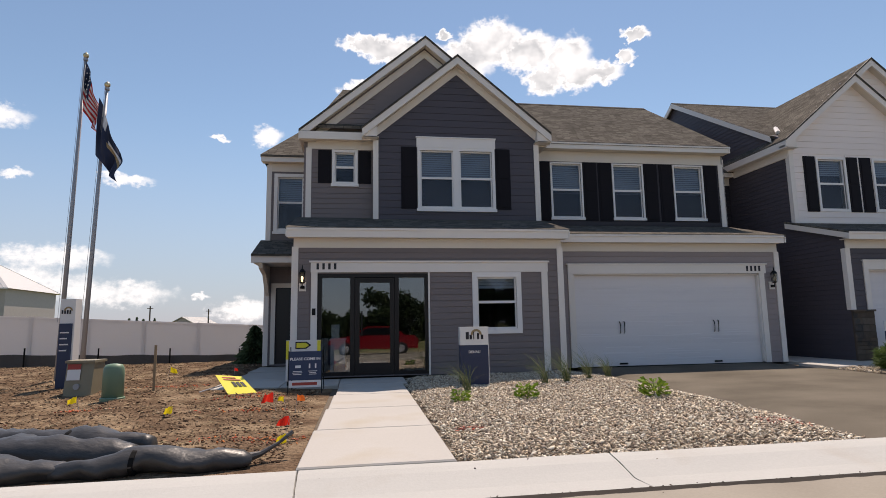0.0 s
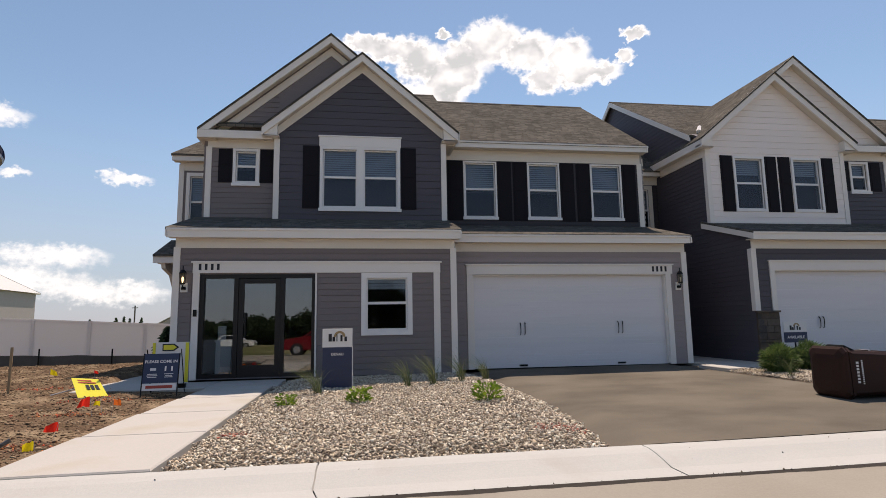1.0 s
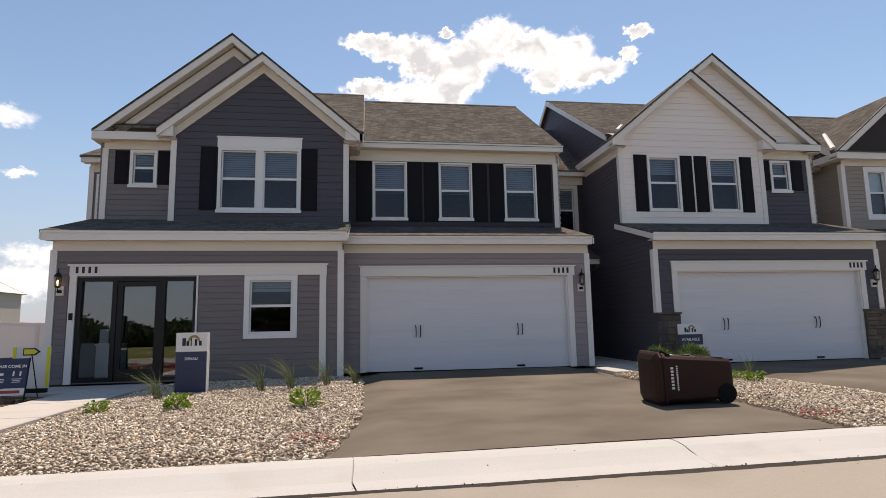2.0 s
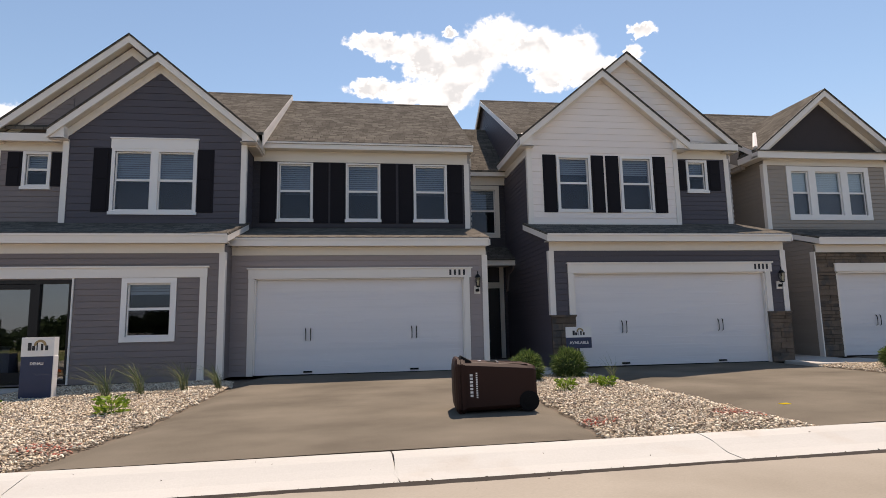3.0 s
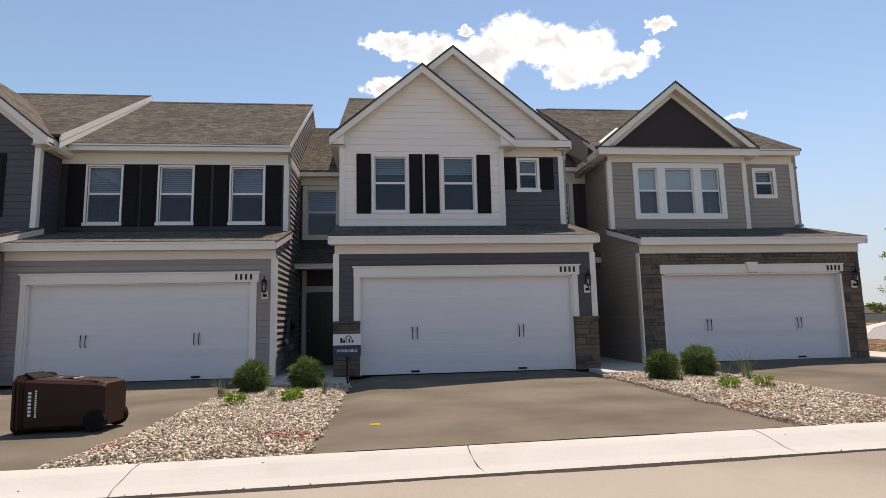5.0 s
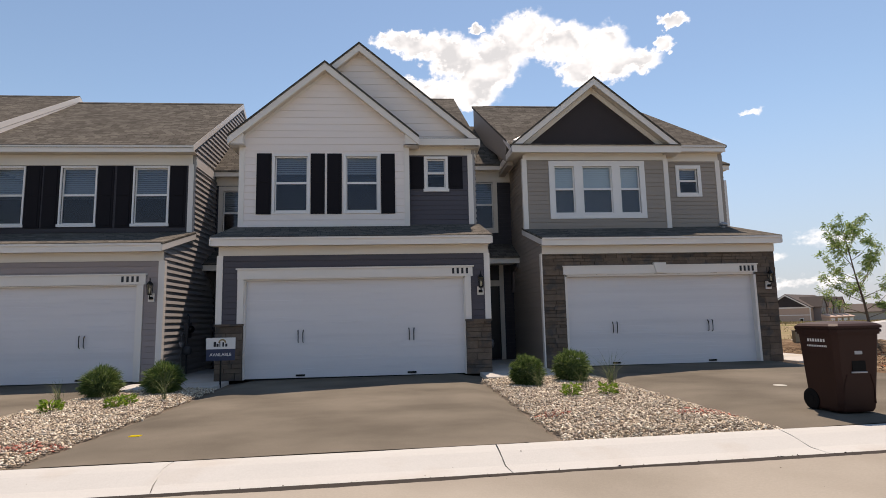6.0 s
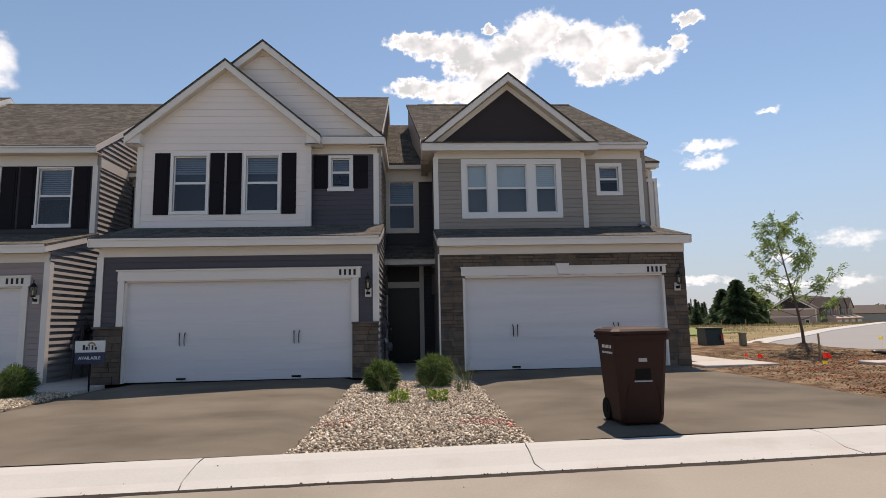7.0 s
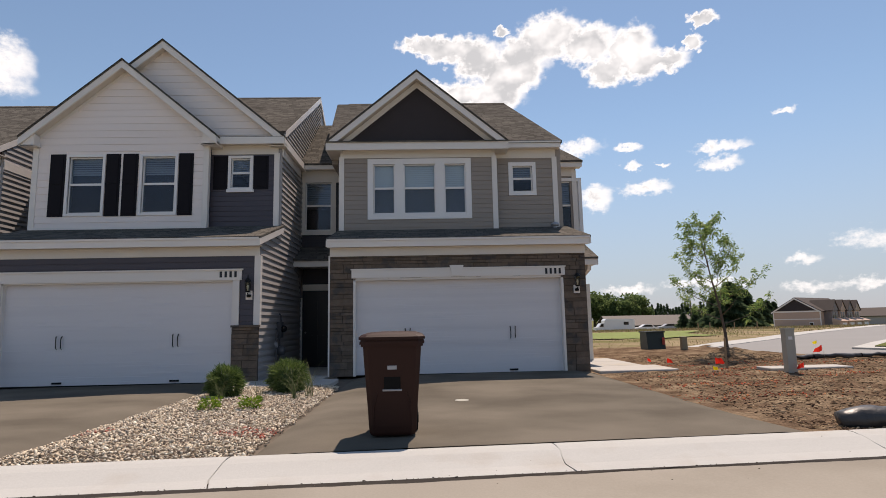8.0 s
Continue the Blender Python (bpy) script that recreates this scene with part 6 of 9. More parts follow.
def stone_bed(seed, left, right, y0, y1, label):
    """River stones between two edges that vary with y."""
    rng = np.random.default_rng(seed)
    xa = min(left(y) for y in steps(y0, y1, 8))
    xb = max(right(y) for y in steps(y0, y1, 8))
    step = 0.0275
    gx, gy = np.meshgrid(np.arange(xa, xb, step), np.arange(y0, y1, step))
    at = np.stack([gx.ravel(), gy.ravel()], 1) + rng.uniform(-0.022, 0.022, (gx.size, 2))
    keep = np.array([y > kerb_line(x) + 0.015 and left(y) + 0.03 * math.sin(9 * y) + 0.02 < x < right(y) - 0.02 + 0.03 * math.sin(11 * y + 1) for x, y in at])
    at = at[keep]
    edge = np.array([min(1.0, (x - left(y)) / 0.35, (right(y) - x) / 0.35, (y - kerb_line(x)) / 0.3) for x, y in at])
    z = np.array([G(x) - 0.03 + 0.045 * max(0, e) + 0.018 * noise.noise(Vector((x * 1.7, y * 1.7, 2))) for (x, y), e in zip(at, edge)])
    pos = np.concatenate([at, (z + rng.uniform(-0.008, 0.014, len(z)))[:, None]], 1)
    size = rng.uniform(0.009, 0.019, len(pos)) * rng.choice([1, 1, 1, 1.4], len(pos))
    red = np.zeros(len(pos), bool)
    for sx, sy, r in RED_SPOTS:
        d = np.hypot((pos[:, 0] - sx) / 1.5, pos[:, 1] - sy)
        red |= (d < r) & (rng.uniform(size=len(pos)) < 0.55)
    for mask, mat, name, text in ((~red, M["pebble"], "river_stones", label), (red, M["painted_pebble"], "painted_stones", "river stones sprayed with red utility marking paint")):
        if mask.sum():
            v, f = pebbles(rng, pos[mask], size[mask])
            tagged(new(name, raw_mesh(name, v, f, mat, False)), text, "stones", kind="stuff")


M["painted_pebble"] = island_material("stones with marking paint", [(0.48, 0.14, 0.10), (0.42, 0.20, 0.15), (0.52, 0.33, 0.26), (0.45, 0.37, 0.30)], 0.8)
flare = lambda y: max(0, 1 - (y - KERB_BACK) / 3.2) ** 2
stone_bed(1, lambda y: -4.02 if y < 18 else -3.93, lambda y: 0.10 - 0.35 * flare(y) if y < 18.6 else -0.05, KERB_BACK + 0.02, 19.30, "tan and gray river stones in the planting bed")
stone_bed(2, lambda y: 5.16 - 0.16 * flare(y), lambda y: 7.40 - 0.04 * flare(y), KERB_BACK + 0.02, 18.15, "tan and gray river stones between two drives")
stone_bed(3, lambda y: 12.54, lambda y: 14.94, KERB_BACK + 0.02, 18.2, "tan and gray river stones between two drives")

# loose clods over the bare soil
for seed, x0, x1, y0, y1, n in ((5, -16, -5.5, 12.5, 27, 30000), (6, 20.6, 30, 13.0, 24, 20000)):
    rng = np.random.default_rng(seed)
    xy = np.stack([rng.uniform(x0, x1, n), y0 + (y1 - y0) * rng.uniform(0, 1, n) ** 1.6], 1)
    on_walk = ((xy[:, 0] > -7.6) & (xy[:, 1] > 18.0) & (xy[:, 0] < 0)) | ((xy[:, 0] > 20) & (xy[:, 0] < 22.3) & (xy[:, 1] > 19.5)) | ((xy[:, 0] > 26.3) & (xy[:, 1] > 21.2))
    xy = xy[~on_walk]
    pos = np.array([(x, y, soil(x, y) + 0.004) for x, y in xy])
    v, f = pebbles(rng, pos, rng.uniform(0.005, 0.014, len(pos)) * rng.choice([1, 1, 1, 1.3, 2.2], len(pos)), (0.45, 0.8), 0.3)
    tagged(new("soil_clods", raw_mesh("soil_clods", v, f, M["clod"])), "loose clods and crumbs of dry brown soil", "soil", kind="stuff")
    n = 5000
    xy = np.stack([rng.uniform(x0, x1, n), y0 + (y1 - y0) * rng.uniform(0, 1, n) ** 1.5], 1)
    xy = xy[~(((xy[:, 0] > -7.6) & (xy[:, 1] > 18.0) & (xy[:, 0] < 0)) | ((xy[:, 0] > 20) & (xy[:, 0] < 22.3) & (xy[:, 1] > 19.5)) | ((xy[:, 0] > 26.3) & (xy[:, 1] > 21.2)))]
    pos = np.array([(x, y, soil(x, y) + 0.012) for x, y in xy])
    base = np.array([(-1, -0.06, 0), (1, -0.06, 0), (1, 0.06, 0.1), (-1, 0.06, 0.1)]) * 0.042
    a = rng.uniform(0, 6.28, len(pos))
    rot = np.stack([np.stack([np.cos(a), -np.sin(a), 0 * a], 1), np.stack([np.sin(a), np.cos(a), 0 * a], 1), np.stack([0 * a, 0 * a, 1 + 0 * a], 1)], 1)
    v = np.einsum("nij,kj->nki", rot, base) * rng.uniform(0.4, 1.2, (len(pos), 1, 1)) + pos[:, None, :]
    v[:, :, 2] += (rng.uniform(0, 0.012, (len(pos), 2)))[:, [0, 1, 1, 0]]
    f = np.arange(len(pos) * 4).reshape(-1, 4)
    tagged(new("straw_litter", raw_mesh("straw_litter", v.reshape(-1, 3), f, M["straw"])), "scattered straw and wood chips on the soil", "litter", kind="stuff")

# ---------------------------------------------------------------- plants


def leaves(rng, centres, length, width, droop=0.0, out=None):
    """One bent leaf at each centre; out: the way that it points."""
    n = len(centres)
    way = out if out is not None else rng.normal(size=(n, 3))
    way = way / np.linalg.norm(way, axis=1)[:, None]
    side = np.cross(way, rng.normal(size=(n, 3)))
    side /= np.linalg.norm(side, axis=1)[:, None]
    L = (length * rng.uniform(0.6, 1.25, n))[:, None]
    W = (width * rng.uniform(0.7, 1.2, n))[:, None]
    mid = centres + way * L * 0.5
    tip = centres + way * L
    tip[:, 2] -= droop * L[:, 0]
    v = np.stack([centres, mid + side * W, tip, mid - side * W], 1)
    return v.reshape(-1, 3), np.arange(n * 4).reshape(-1, 4)


def shrub_mesh(seed, radius, height):
    rng = np.random.default_rng(seed)
    n = 4600
    d = rng.normal(size=(n, 3))
    d /= np.linalg.norm(d, axis=1)[:, None]
    r = rng.uniform(0.55, 1.0, n) ** 0.5
    lump = 1 + 0.17 * np.sin(4 * d[:, 0] + seed) * np.cos(5 * d[:, 1]) + 0.11 * np.sin(9 * d[:, 2] + 3 * d[:, 0])
    c = d * (r * lump)[:, None] * np.array([radius, radius, height * 0.5]) + np.array([0, 0, height * 0.5])
    c[:, 2] = np.maximum(c[:, 2], 0.03)
    out = d * 1.3 + np.array([0, 0, 0.55]) + rng.normal(size=(n, 3)) * 0.4
    v, f = leaves(rng, c, 0.135, 0.0050, 0.20, out)
    return raw_mesh("crown", v, f, M["shrub_leaf"])


def shrub(x, y, seed, radius, height, label):
    t = thing("shrub", label, "shrub", (x, y, G(x)), group="round evergreen shrubs")
    g = Geo()
    for k in range(4):
        a = k * 1.6 + seed
        g.tube([(0.02 * math.cos(a), 0.02 * math.sin(a), -0.02), (0.10 * math.cos(a), 0.10 * math.sin(a), height * 0.4), (0.16 * math.cos(a), 0.16 * math.sin(a), height * 0.75)], [0.012, 0.009, 0.004], 5)
    st = new("stem", mesh_of(g, M["bark"], "stem"))
    st.parent = t
    cr = new("crown", shrub_mesh(seed, radius, height))
    cr.parent = t
    core = Geo()
    core.lathe([(0.02, 0.06), (radius * 0.55, height * 0.2), (radius * 0.66, height * 0.5), (radius * 0.5, height * 0.78), (0.02, height * 0.88)], (0, 0, 0), 10)
    co = new("inner_foliage", mesh_of(core, M["needle"], "inner_foliage"))
    co.parent = t


shrub(5.68, 17.25, 1, 0.245, 0.47, "rounded dark green evergreen shrub in river stones")
shrub(6.60, 17.55, 2, 0.265, 0.49, "rounded dark green evergreen shrub in river stones")
shrub(13.19, 16.85, 3, 0.235, 0.45, "rounded dark green evergreen shrub in river stones")
shrub(14.14, 17.25, 4, 0.275, 0.51, "larger rounded dark green evergreen shrub in river stones")


def lime_plant(x, y, seed, size):
    rng = np.random.default_rng(seed)
    n = 150
    a = rng.uniform(0, 6.28, n)
    r = rng.uniform(0, 1, n) ** 0.6 * size * 0.5
    c = np.stack([r * np.cos(a), r * np.sin(a), rng.uniform(0.02, 0.8, n) * size * 0.8], 1)
    out = np.stack([np.cos(a), np.sin(a), rng.uniform(0.3, 1.4, n)], 1)
    v, f = leaves(rng, c, 0.085 * size / 0.3, 0.02 * size / 0.3, 0.25, out)
    t = thing("low_plant", "small bright lime-green leafy plant in the stones", "plant", (x, y, G(x)), group="lime-green plants")
    o = new("foliage", raw_mesh("foliage", v, f, M["lime_leaf"]))
    o.parent = t
    g = Geo()
    for k in range(5):
        b = k * 1.26
        g.tube([(0, 0, -0.01), (0.3 * size * math.cos(b), 0.3 * size * math.sin(b), size * 0.6)], [0.005, 0.003], 4)
    o = new("stem", mesh_of(g, M["bark"], "stem"))
    o.parent = t


for k, (x, y, s) in enumerate(((-3.44, 15.25, 0.24), (-2.46, 15.35, 0.30), (-0.68, 15.0, 0.36), (5.83, 15.55, 0.28), (6.63, 15.8, 0.26), (6.62, 16.2, 0.22), (13.53, 15.32, 0.26), (14.10, 15.30, 0.26))):
    lime_plant(x, y, 20 + k, s)


def grass_clump(x, y, seed, height, n=120):
    rng = np.random.default_rng(seed)
    g = Geo()
    wind = -0.5 if x < 1 else -0.12
    for k in range(n):
        a, lean, h = rng.uniform(0, 6.28), rng.uniform(0.15, 1.15), height * 1.22 * rng.uniform(0.55, 1.1)
        c, s = math.cos(a), math.sin(a)
        bx, by = rng.uniform(-0.05, 0.05), rng.uniform(-0.05, 0.05)
        w = rng.uniform(0.002, 0.0042)
        pts = []
        for q in (0, 0.4, 0.75, 1):
            pts.append(Vector((bx + (c * lean + wind) * h * q * q * 1.1, by + s * lean * h * q * q * 1.1, h * (q - 0.35 * lean * q * q * q))))
        sx, sy = -s * w, c * w
        v = []
        for i, p in enumerate(pts):
            ww = (1, 0.9, 0.6, 0.1)[i]
            v += [(p.x - sx * ww, p.y - sy * ww, p.z), (p.x + sx * ww, p.y + sy * ww, p.z)]
        g.add(v, [(0, 1, 3, 2), (2, 3, 5, 4), (4, 5, 7, 6)])
    t = thing("ornamental_grass", "sparse gray-green ornamental grass clump in the stones", "grass", (x, y, G(x)), group="ornamental grasses")
    o = new("blades", mesh_of(g, M["blade"], "blades"))
    o.parent = t
    tagged(o, kind="stuff")


for k, (x, y, h) in enumerate(((-3.10, 16.5, 0.50), (-1.62, 17.0, 0.55), (-1.15, 17.2, 0.62), (-0.56, 17.6, 0.60), (-0.05, 17.9, 0.45), (5.34, 16.6, 0.40), (7.05, 16.5, 0.45), (6.2, 16.4, 0.22), (13.30, 16.4, 0.40), (14.50, 16.25, 0.45), (14.66, 16.6, 0.62), (14.0, 16.1, 0.35))):
    grass_clump(x, y, 40 + k, h, 75 if x < 1 else 34)

# ---------------------------------------------------------------- wheeled bins


def wheeled_bin(label):
    """A refuse bin standing at the origin: wheels at the back (+y)."""
    t = thing("wheeled_bin", label, "trash bin", group="brown wheeled bins")
    bm = bmesh.new()
    rings = []
    for z, w, y0, y1 in ((0.02, 0.225, -0.24, 0.29), (0.05, 0.24, -0.258, 0.312), (0.12, 0.248, -0.27, 0.322), (0.30, 0.258, -0.287, 0.328), (0.62, 0.282, -0.318, 0.332), (0.88, 0.30, -0.343, 0.334), (0.985, 0.305, -0.35, 0.335)):
        c = 0.05
        ring = [(-w + c, y0, z), (w - c, y0, z), (w, y0 + c, z), (w, y1 - c, z), (w - c, y1, z), (-w + c, y1, z), (-w, y1 - c, z), (-w, y0 + c, z)]
        rings.append([bm.verts.new(p) for p in ring])
    for a, b in zip(rings, rings[1:]):
        for i in range(8):
            bm.faces.new((a[i], a[(i + 1) % 8], b[(i + 1) % 8], b[i]))
    bm.faces.new(list(reversed(rings[0])))
    bm.faces.new(rings[-1])
    bmesh.ops.bevel(bm, geom=[e for e in bm.edges], offset=0.006, segments=1, affect="EDGES")
    me = bpy.data.meshes.new("body")
    bm.to_mesh(me)
    bm.free()
    me.materials.append(M["bin_brown"])
    body = new("body", me)
    body.parent = t
    g = Geo()
    # thick rim with a rounded lip
    for z0, z1, o in ((0.93, 0.955, 0.018), (0.955, 0.985, 0.032), (0.985, 1.0, 0.022)):
        w, y0, y1, c = 0.305 + o, -0.35 - o, 0.335 + o, 0.06
        ring = [(-w + c, y0), (w - c, y0), (w, y0 + c), (w, y1 - c), (w - c, y1), (-w + c, y1), (-w, y1 - c), (-w, y0 + c)]
        g.prism(ring, z0, z1, "z")
    o = new("rim", mesh_of(g, M["bin_brown"], "rim"))
    o.parent = t
    # domed lid
    g = Geo()
    prof = [(1.002, 0.345, -0.395, 0.36), (1.03, 0.345, -0.395, 0.36), (1.055, 0.315, -0.36, 0.33), (1.075, 0.25, -0.28, 0.26), (1.083, 0.12, -0.14, 0.12)]
    for z, w, y0, y1 in prof:
        c = 0.07 if w > 0.2 else 0.05
        g.v += [(-w + c, y0, z), (w - c, y0, z), (w, y0 + c, z), (w, y1 - c, z), (w - c, y1, z), (-w + c, y1, z), (-w, y1 - c, z), (-w, y0 + c, z)]
    for k in range(len(prof) - 1):
        for i in range(8):
            g.f.append((k * 8 + i, k * 8 + (i + 1) % 8, k * 8 + 8 + (i + 1) % 8, k * 8 + 8 + i))
    g.f += [tuple(range(7, -1, -1)), tuple(32 + i for i in range(8))]
    lid = new("lid", mesh_of(g, M["bin_brown"], "lid"))
    lid.parent = t
    # back handle
    g = Geo()
    g.tube([(-0.24, 0.33, 0.97), (-0.24, 0.358, 0.98), (0.24, 0.358, 0.98), (0.24, 0.34, 0.97)], 0.016, 8)
    g.tube([(-0.30, 0.34, 1.0), (-0.30, 0.352, 1.01), (-0.16, 0.352, 1.01)], 0.018, 6)
    o = new("handle", mesh_of(g, M["bin_brown"], "handle"))
    o.parent = t
    # lift bar pocket on the front
    g = Geo()
    g.box(-0.085, 0.085, -0.321, -0.296, 0.50, 0.62)
    o = new("lift_pocket", mesh_of(g, M["rubber"], "lift_pocket"))
    o.parent = t
    g = Geo()
    g.tube([(-0.10, -0.312, 0.485), (0.10, -0.312, 0.485)], 0.011, 6)
    o = new("lift_bar", mesh_of(g, M["galv"], "lift_bar"))
    o.parent = t
    g = Geo()
    g.box(-0.048, 0.048, -0.334, -0.312, 0.695, 0.735)
    o = new("serial_plate", mesh_of(g, M["galv"], "serial_plate"))
    o.parent = t
    # raised ribs down the front
    for s in (-1, 1):
        g = Geo()
        g.tube([(s * 0.15, -0.303, 0.46), (s * 0.19, -0.291, 0.32), (s * 0.20, -0.272, 0.12)], 0.009, 5)
        o = new("rib", mesh_of(g, M["bin_brown"], "rib"))
        o.parent = t
    g = Geo()
    g.tube([(-0.25, 0.235, 0.125), (0.25, 0.235, 0.125)], 0.012, 6)
    o = new("axle", mesh_of(g, M["galv"], "axle"))
    o.parent = t
    for s in (-1, 1):
        g = Geo()
        g.lathe([(0.10, -0.035), (0.125, -0.03), (0.128, 0.03), (0.10, 0.035), (0.06, 0.02), (0.05, 0.03)], (0, 0, 0), 20)
        g.moved(pose(s * 0.245, 0.235, 0.128, 0, 90, 0))
        wh = new("wheel", mesh_of(g, M["rubber"], "wheel"))
        wh.parent = t
        g = Geo()
        g.lathe([(0.055, -0.04), (0.055, 0.04)], (0, 0, 0), 12)
        g.moved(pose(s * 0.245, 0.235, 0.128, 0, 90, 0))
        hb = new("hub", mesh_of(g, M["rubber"], "hub"))
        hb.parent = wh
    # unreadable company lettering on both flanks, as bars
    for s in (-1, 1):
        for z, w, h in ((0.865, 0.33, 0.050), (0.79, 0.36, 0.022)):
            n = 7 if h > 0.03 else 12
            for k in range(n):
                g = Geo()
                y = -0.02 - w / 2 + w * (k + 0.5) / n
                x = s * (0.2875 + 0.0095 * (z - 0.735) / 0.15)
                g.box(min(x, x + s * 0.004), max(x, x + s * 0.004), y - w / n * 0.32, y + w / n * 0.32, z - h / 2, z + h / 2)
                o = new("lettering_bar", mesh_of(g, M["sign_white"], "lettering_bar"))
                o.parent = t
    return t


bin_up = wheeled_bin("brown plastic wheeled bin standing on the asphalt drive")
for ob in bin_up.children_recursive:
    if ob.name.startswith(("wheel", "hub")):
        ob.data.transform(Matrix.Translation((0.02 if ob.data.vertices[0].co.x < 0 else -0.02, -0.03, 0)))
    else:
        ob.data.transform(Matrix.Diagonal((0.985, 0.88, 0.985, 1)))
bin_down = copy_thing(bin_up, pose(4.86, 13.99, G(4.4) + 0.345, 0, -1.2, -5) @ Matrix(((0, 0, -1, 0), (1, 0, 0, 0), (0, -1, 0, 0), (0, 0, 0, 1))))
tagged(bin_down, "brown plastic wheeled bin fallen on its back on the drive")
g = Geo()
g.hexa([(-0.25, -0.300, 0.83), (0.12, -0.300, 0.83), (0.12, -0.320, 0.98), (-0.25, -0.320, 0.98)], [(-0.25, -0.306, 0.83), (0.11, -0.306, 0.83), (0.06, -0.372, 0.95), (-0.23, -0.372, 0.95)])
flap = new("lid_flap", mesh_of(g, M["rubber"], "lid_flap"))
flap.parent = bin_down
tagged(flap, "black flap bent over the rim")
bin_up.matrix_basis = pose(16.225, 13.24, G(16.3) + 0.003, 0, 0, 1)

# ---------------------------------------------------------------- signs


def face_text(text, h, mat, parent, x, y, z, label=""):
    return words(text, h, mat, parent, pose(x, y, z), label=label, bold=0.0012)


def rect(parent, name, mat, x0, x1, y0, y1, z0, z1, label=""):
    g = Geo()
    g.box(x0, x1, y0, y1, z0, z1)
    return part(name, g, mat, parent, label)


def arc_logo(parent, x, y, z, r):
    """The brand mark as plain shapes: dark bars under a tan arch."""
    g = Geo()
    n = 10
    for k in range(n):
        a0, a1 = math.pi * k / n, math.pi * (k + 1) / n
        q = [(x + r * math.cos(a0), z + r * math.sin(a0)), (x + r * math.cos(a1), z + r * math.sin(a1)), (x + 0.6 * r * math.cos(a1), z + 0.6 * r * math.sin(a1)), (x + 0.6 * r * math.cos(a0), z + 0.6 * r * math.sin(a0))]
        g.prism(q, y - 0.003, y, "y")
    part("logo_arch", g, M["tan_ink"], parent)


M["tan_ink"] = material("tan sign ink", (0.34, 0.24, 0.12), 0.5)

# model-home monument by the entrance
s = thing("model_sign", "white and navy box sign standing in the river stones", "sign", (-2.84, 17.25, G(-2.84)))
x0, x1, z0 = -3.09, -2.585, G(-2.84)
rect(s, "base_panel", M["navy"], x0, x1, 17.22, 17.36, z0 - 0.03, 0.68, "navy lower panel")
rect(s, "top_panel", M["sign_white"], x0 - 0.004, x1 + 0.004, 17.216, 17.364, 0.68, 1.0, "white upper panel")
rect(s, "edge_strip", M["sign_white"], x1, x1 + 0.012, 17.22, 17.36, z0 - 0.03, 0.68)
arc_logo(s, -2.80, 17.216, 0.86, 0.10)
for k, (w, h) in enumerate(((0.07, 0.13), (0.055, 0.08), (0.02, 0.13), (0.045, 0.11), (0.055, 0.08))):
    a = x0 + 0.10 + k * 0.068
    rect(s, "logo_bar", M["sign_ink"], a, a + w * 0.8, 17.211, 17.216, 0.78, 0.78 + h)
words("DENALI", 0.062, M["sign_white"], s, pose((x0 + x1) / 2, 17.217, 0.54), bold=0.0014)

# sale sign before the third garage
s = thing("sale_sign", "white and navy sale sign on a thin iron post", "sign", (7.27, 18.66, G(7.3)))
rect(s, "post", M["iron"], 7.255, 7.285, 18.67, 18.69, G(7.3) - 0.05, 0.95)
rect(s, "top_panel", M["sign_white"], 6.98, 7.56, 18.645, 18.665, 0.735, 0.965, "white upper panel")
rect(s, "lower_panel", M["navy"], 6.985, 7.555, 18.645, 18.665, 0.505, 0.735, "navy lower panel")
arc_logo(s, 7.30, 18.645, 0.86, 0.08)
for k, (w, h) in enumerate(((0.06, 0.10), (0.05, 0.06), (0.02, 0.10), (0.04, 0.09), (0.05, 0.06))):
    rect(s, "logo_bar", M["sign_ink"], 7.13 + k * 0.058, 7.13 + k * 0.058 + w * 0.8, 18.64, 18.645, 0.785, 0.785 + h)
face_text("AVAILABLE", 0.088, M["sign_white"], s, 7.27, 18.644, 0.595)

# A-frame board
s = thing("sidewalk_sign", "navy A-frame sign on black legs beside the walk", "sign", (-5.75, 17.4, G(-5.75)))
lean = pose(-5.77, 17.32, G(-5.75) + 0.02, -10, 0, 4) @ Matrix.Diagonal((0.92, 1, 0.87, 1))


def tilted(name, mat, x0, x1, z0, z1, d=0.0, t=0.016, label=""):
    g = Geo()
    g.box(x0, x1, d, d + t, z0, z1)
    g.moved(lean)
    return part(name, g, mat, s, label)


tilted("panel", M["navy"], -0.30, 0.30, 0.20, 0.76, label="navy printed panel")
tilted("foot_panel", M["sign_white"], -0.29, 0.29, 0.06, 0.19)
tilted("foot_band", M["sign_red"], -0.23, 0.22, 0.10, 0.155, -0.004, 0.004)
for x in (-0.31, 0.295):
    tilted("leg", M["iron"], x, x + 0.018, -0.06, 0.77, -0.002, 0.02)
g = Geo()
for x in (-0.28, 0.27):
    g.tube([(x - 5.75, 17.46, 0.70), (x - 5.75, 17.72, G(-5.75))], 0.009, 5)
part("back_leg", g, M["iron"], s)
words("PLEASE COME IN", 0.074, M["sign_white"], s, lean @ pose(0.0, -0.002, 0.585), bold=0.0018)
for x, z, w, h in ((-0.13, 0.46, 0.10, 0.05), (0.08, 0.47, 0.028, 0.09), (0.19, 0.47, 0.028, 0.09)):
    tilted("pictogram", M["sign_white"], x - w / 2, x + w / 2, z - h / 2, z + h / 2, -0.003, 0.003)
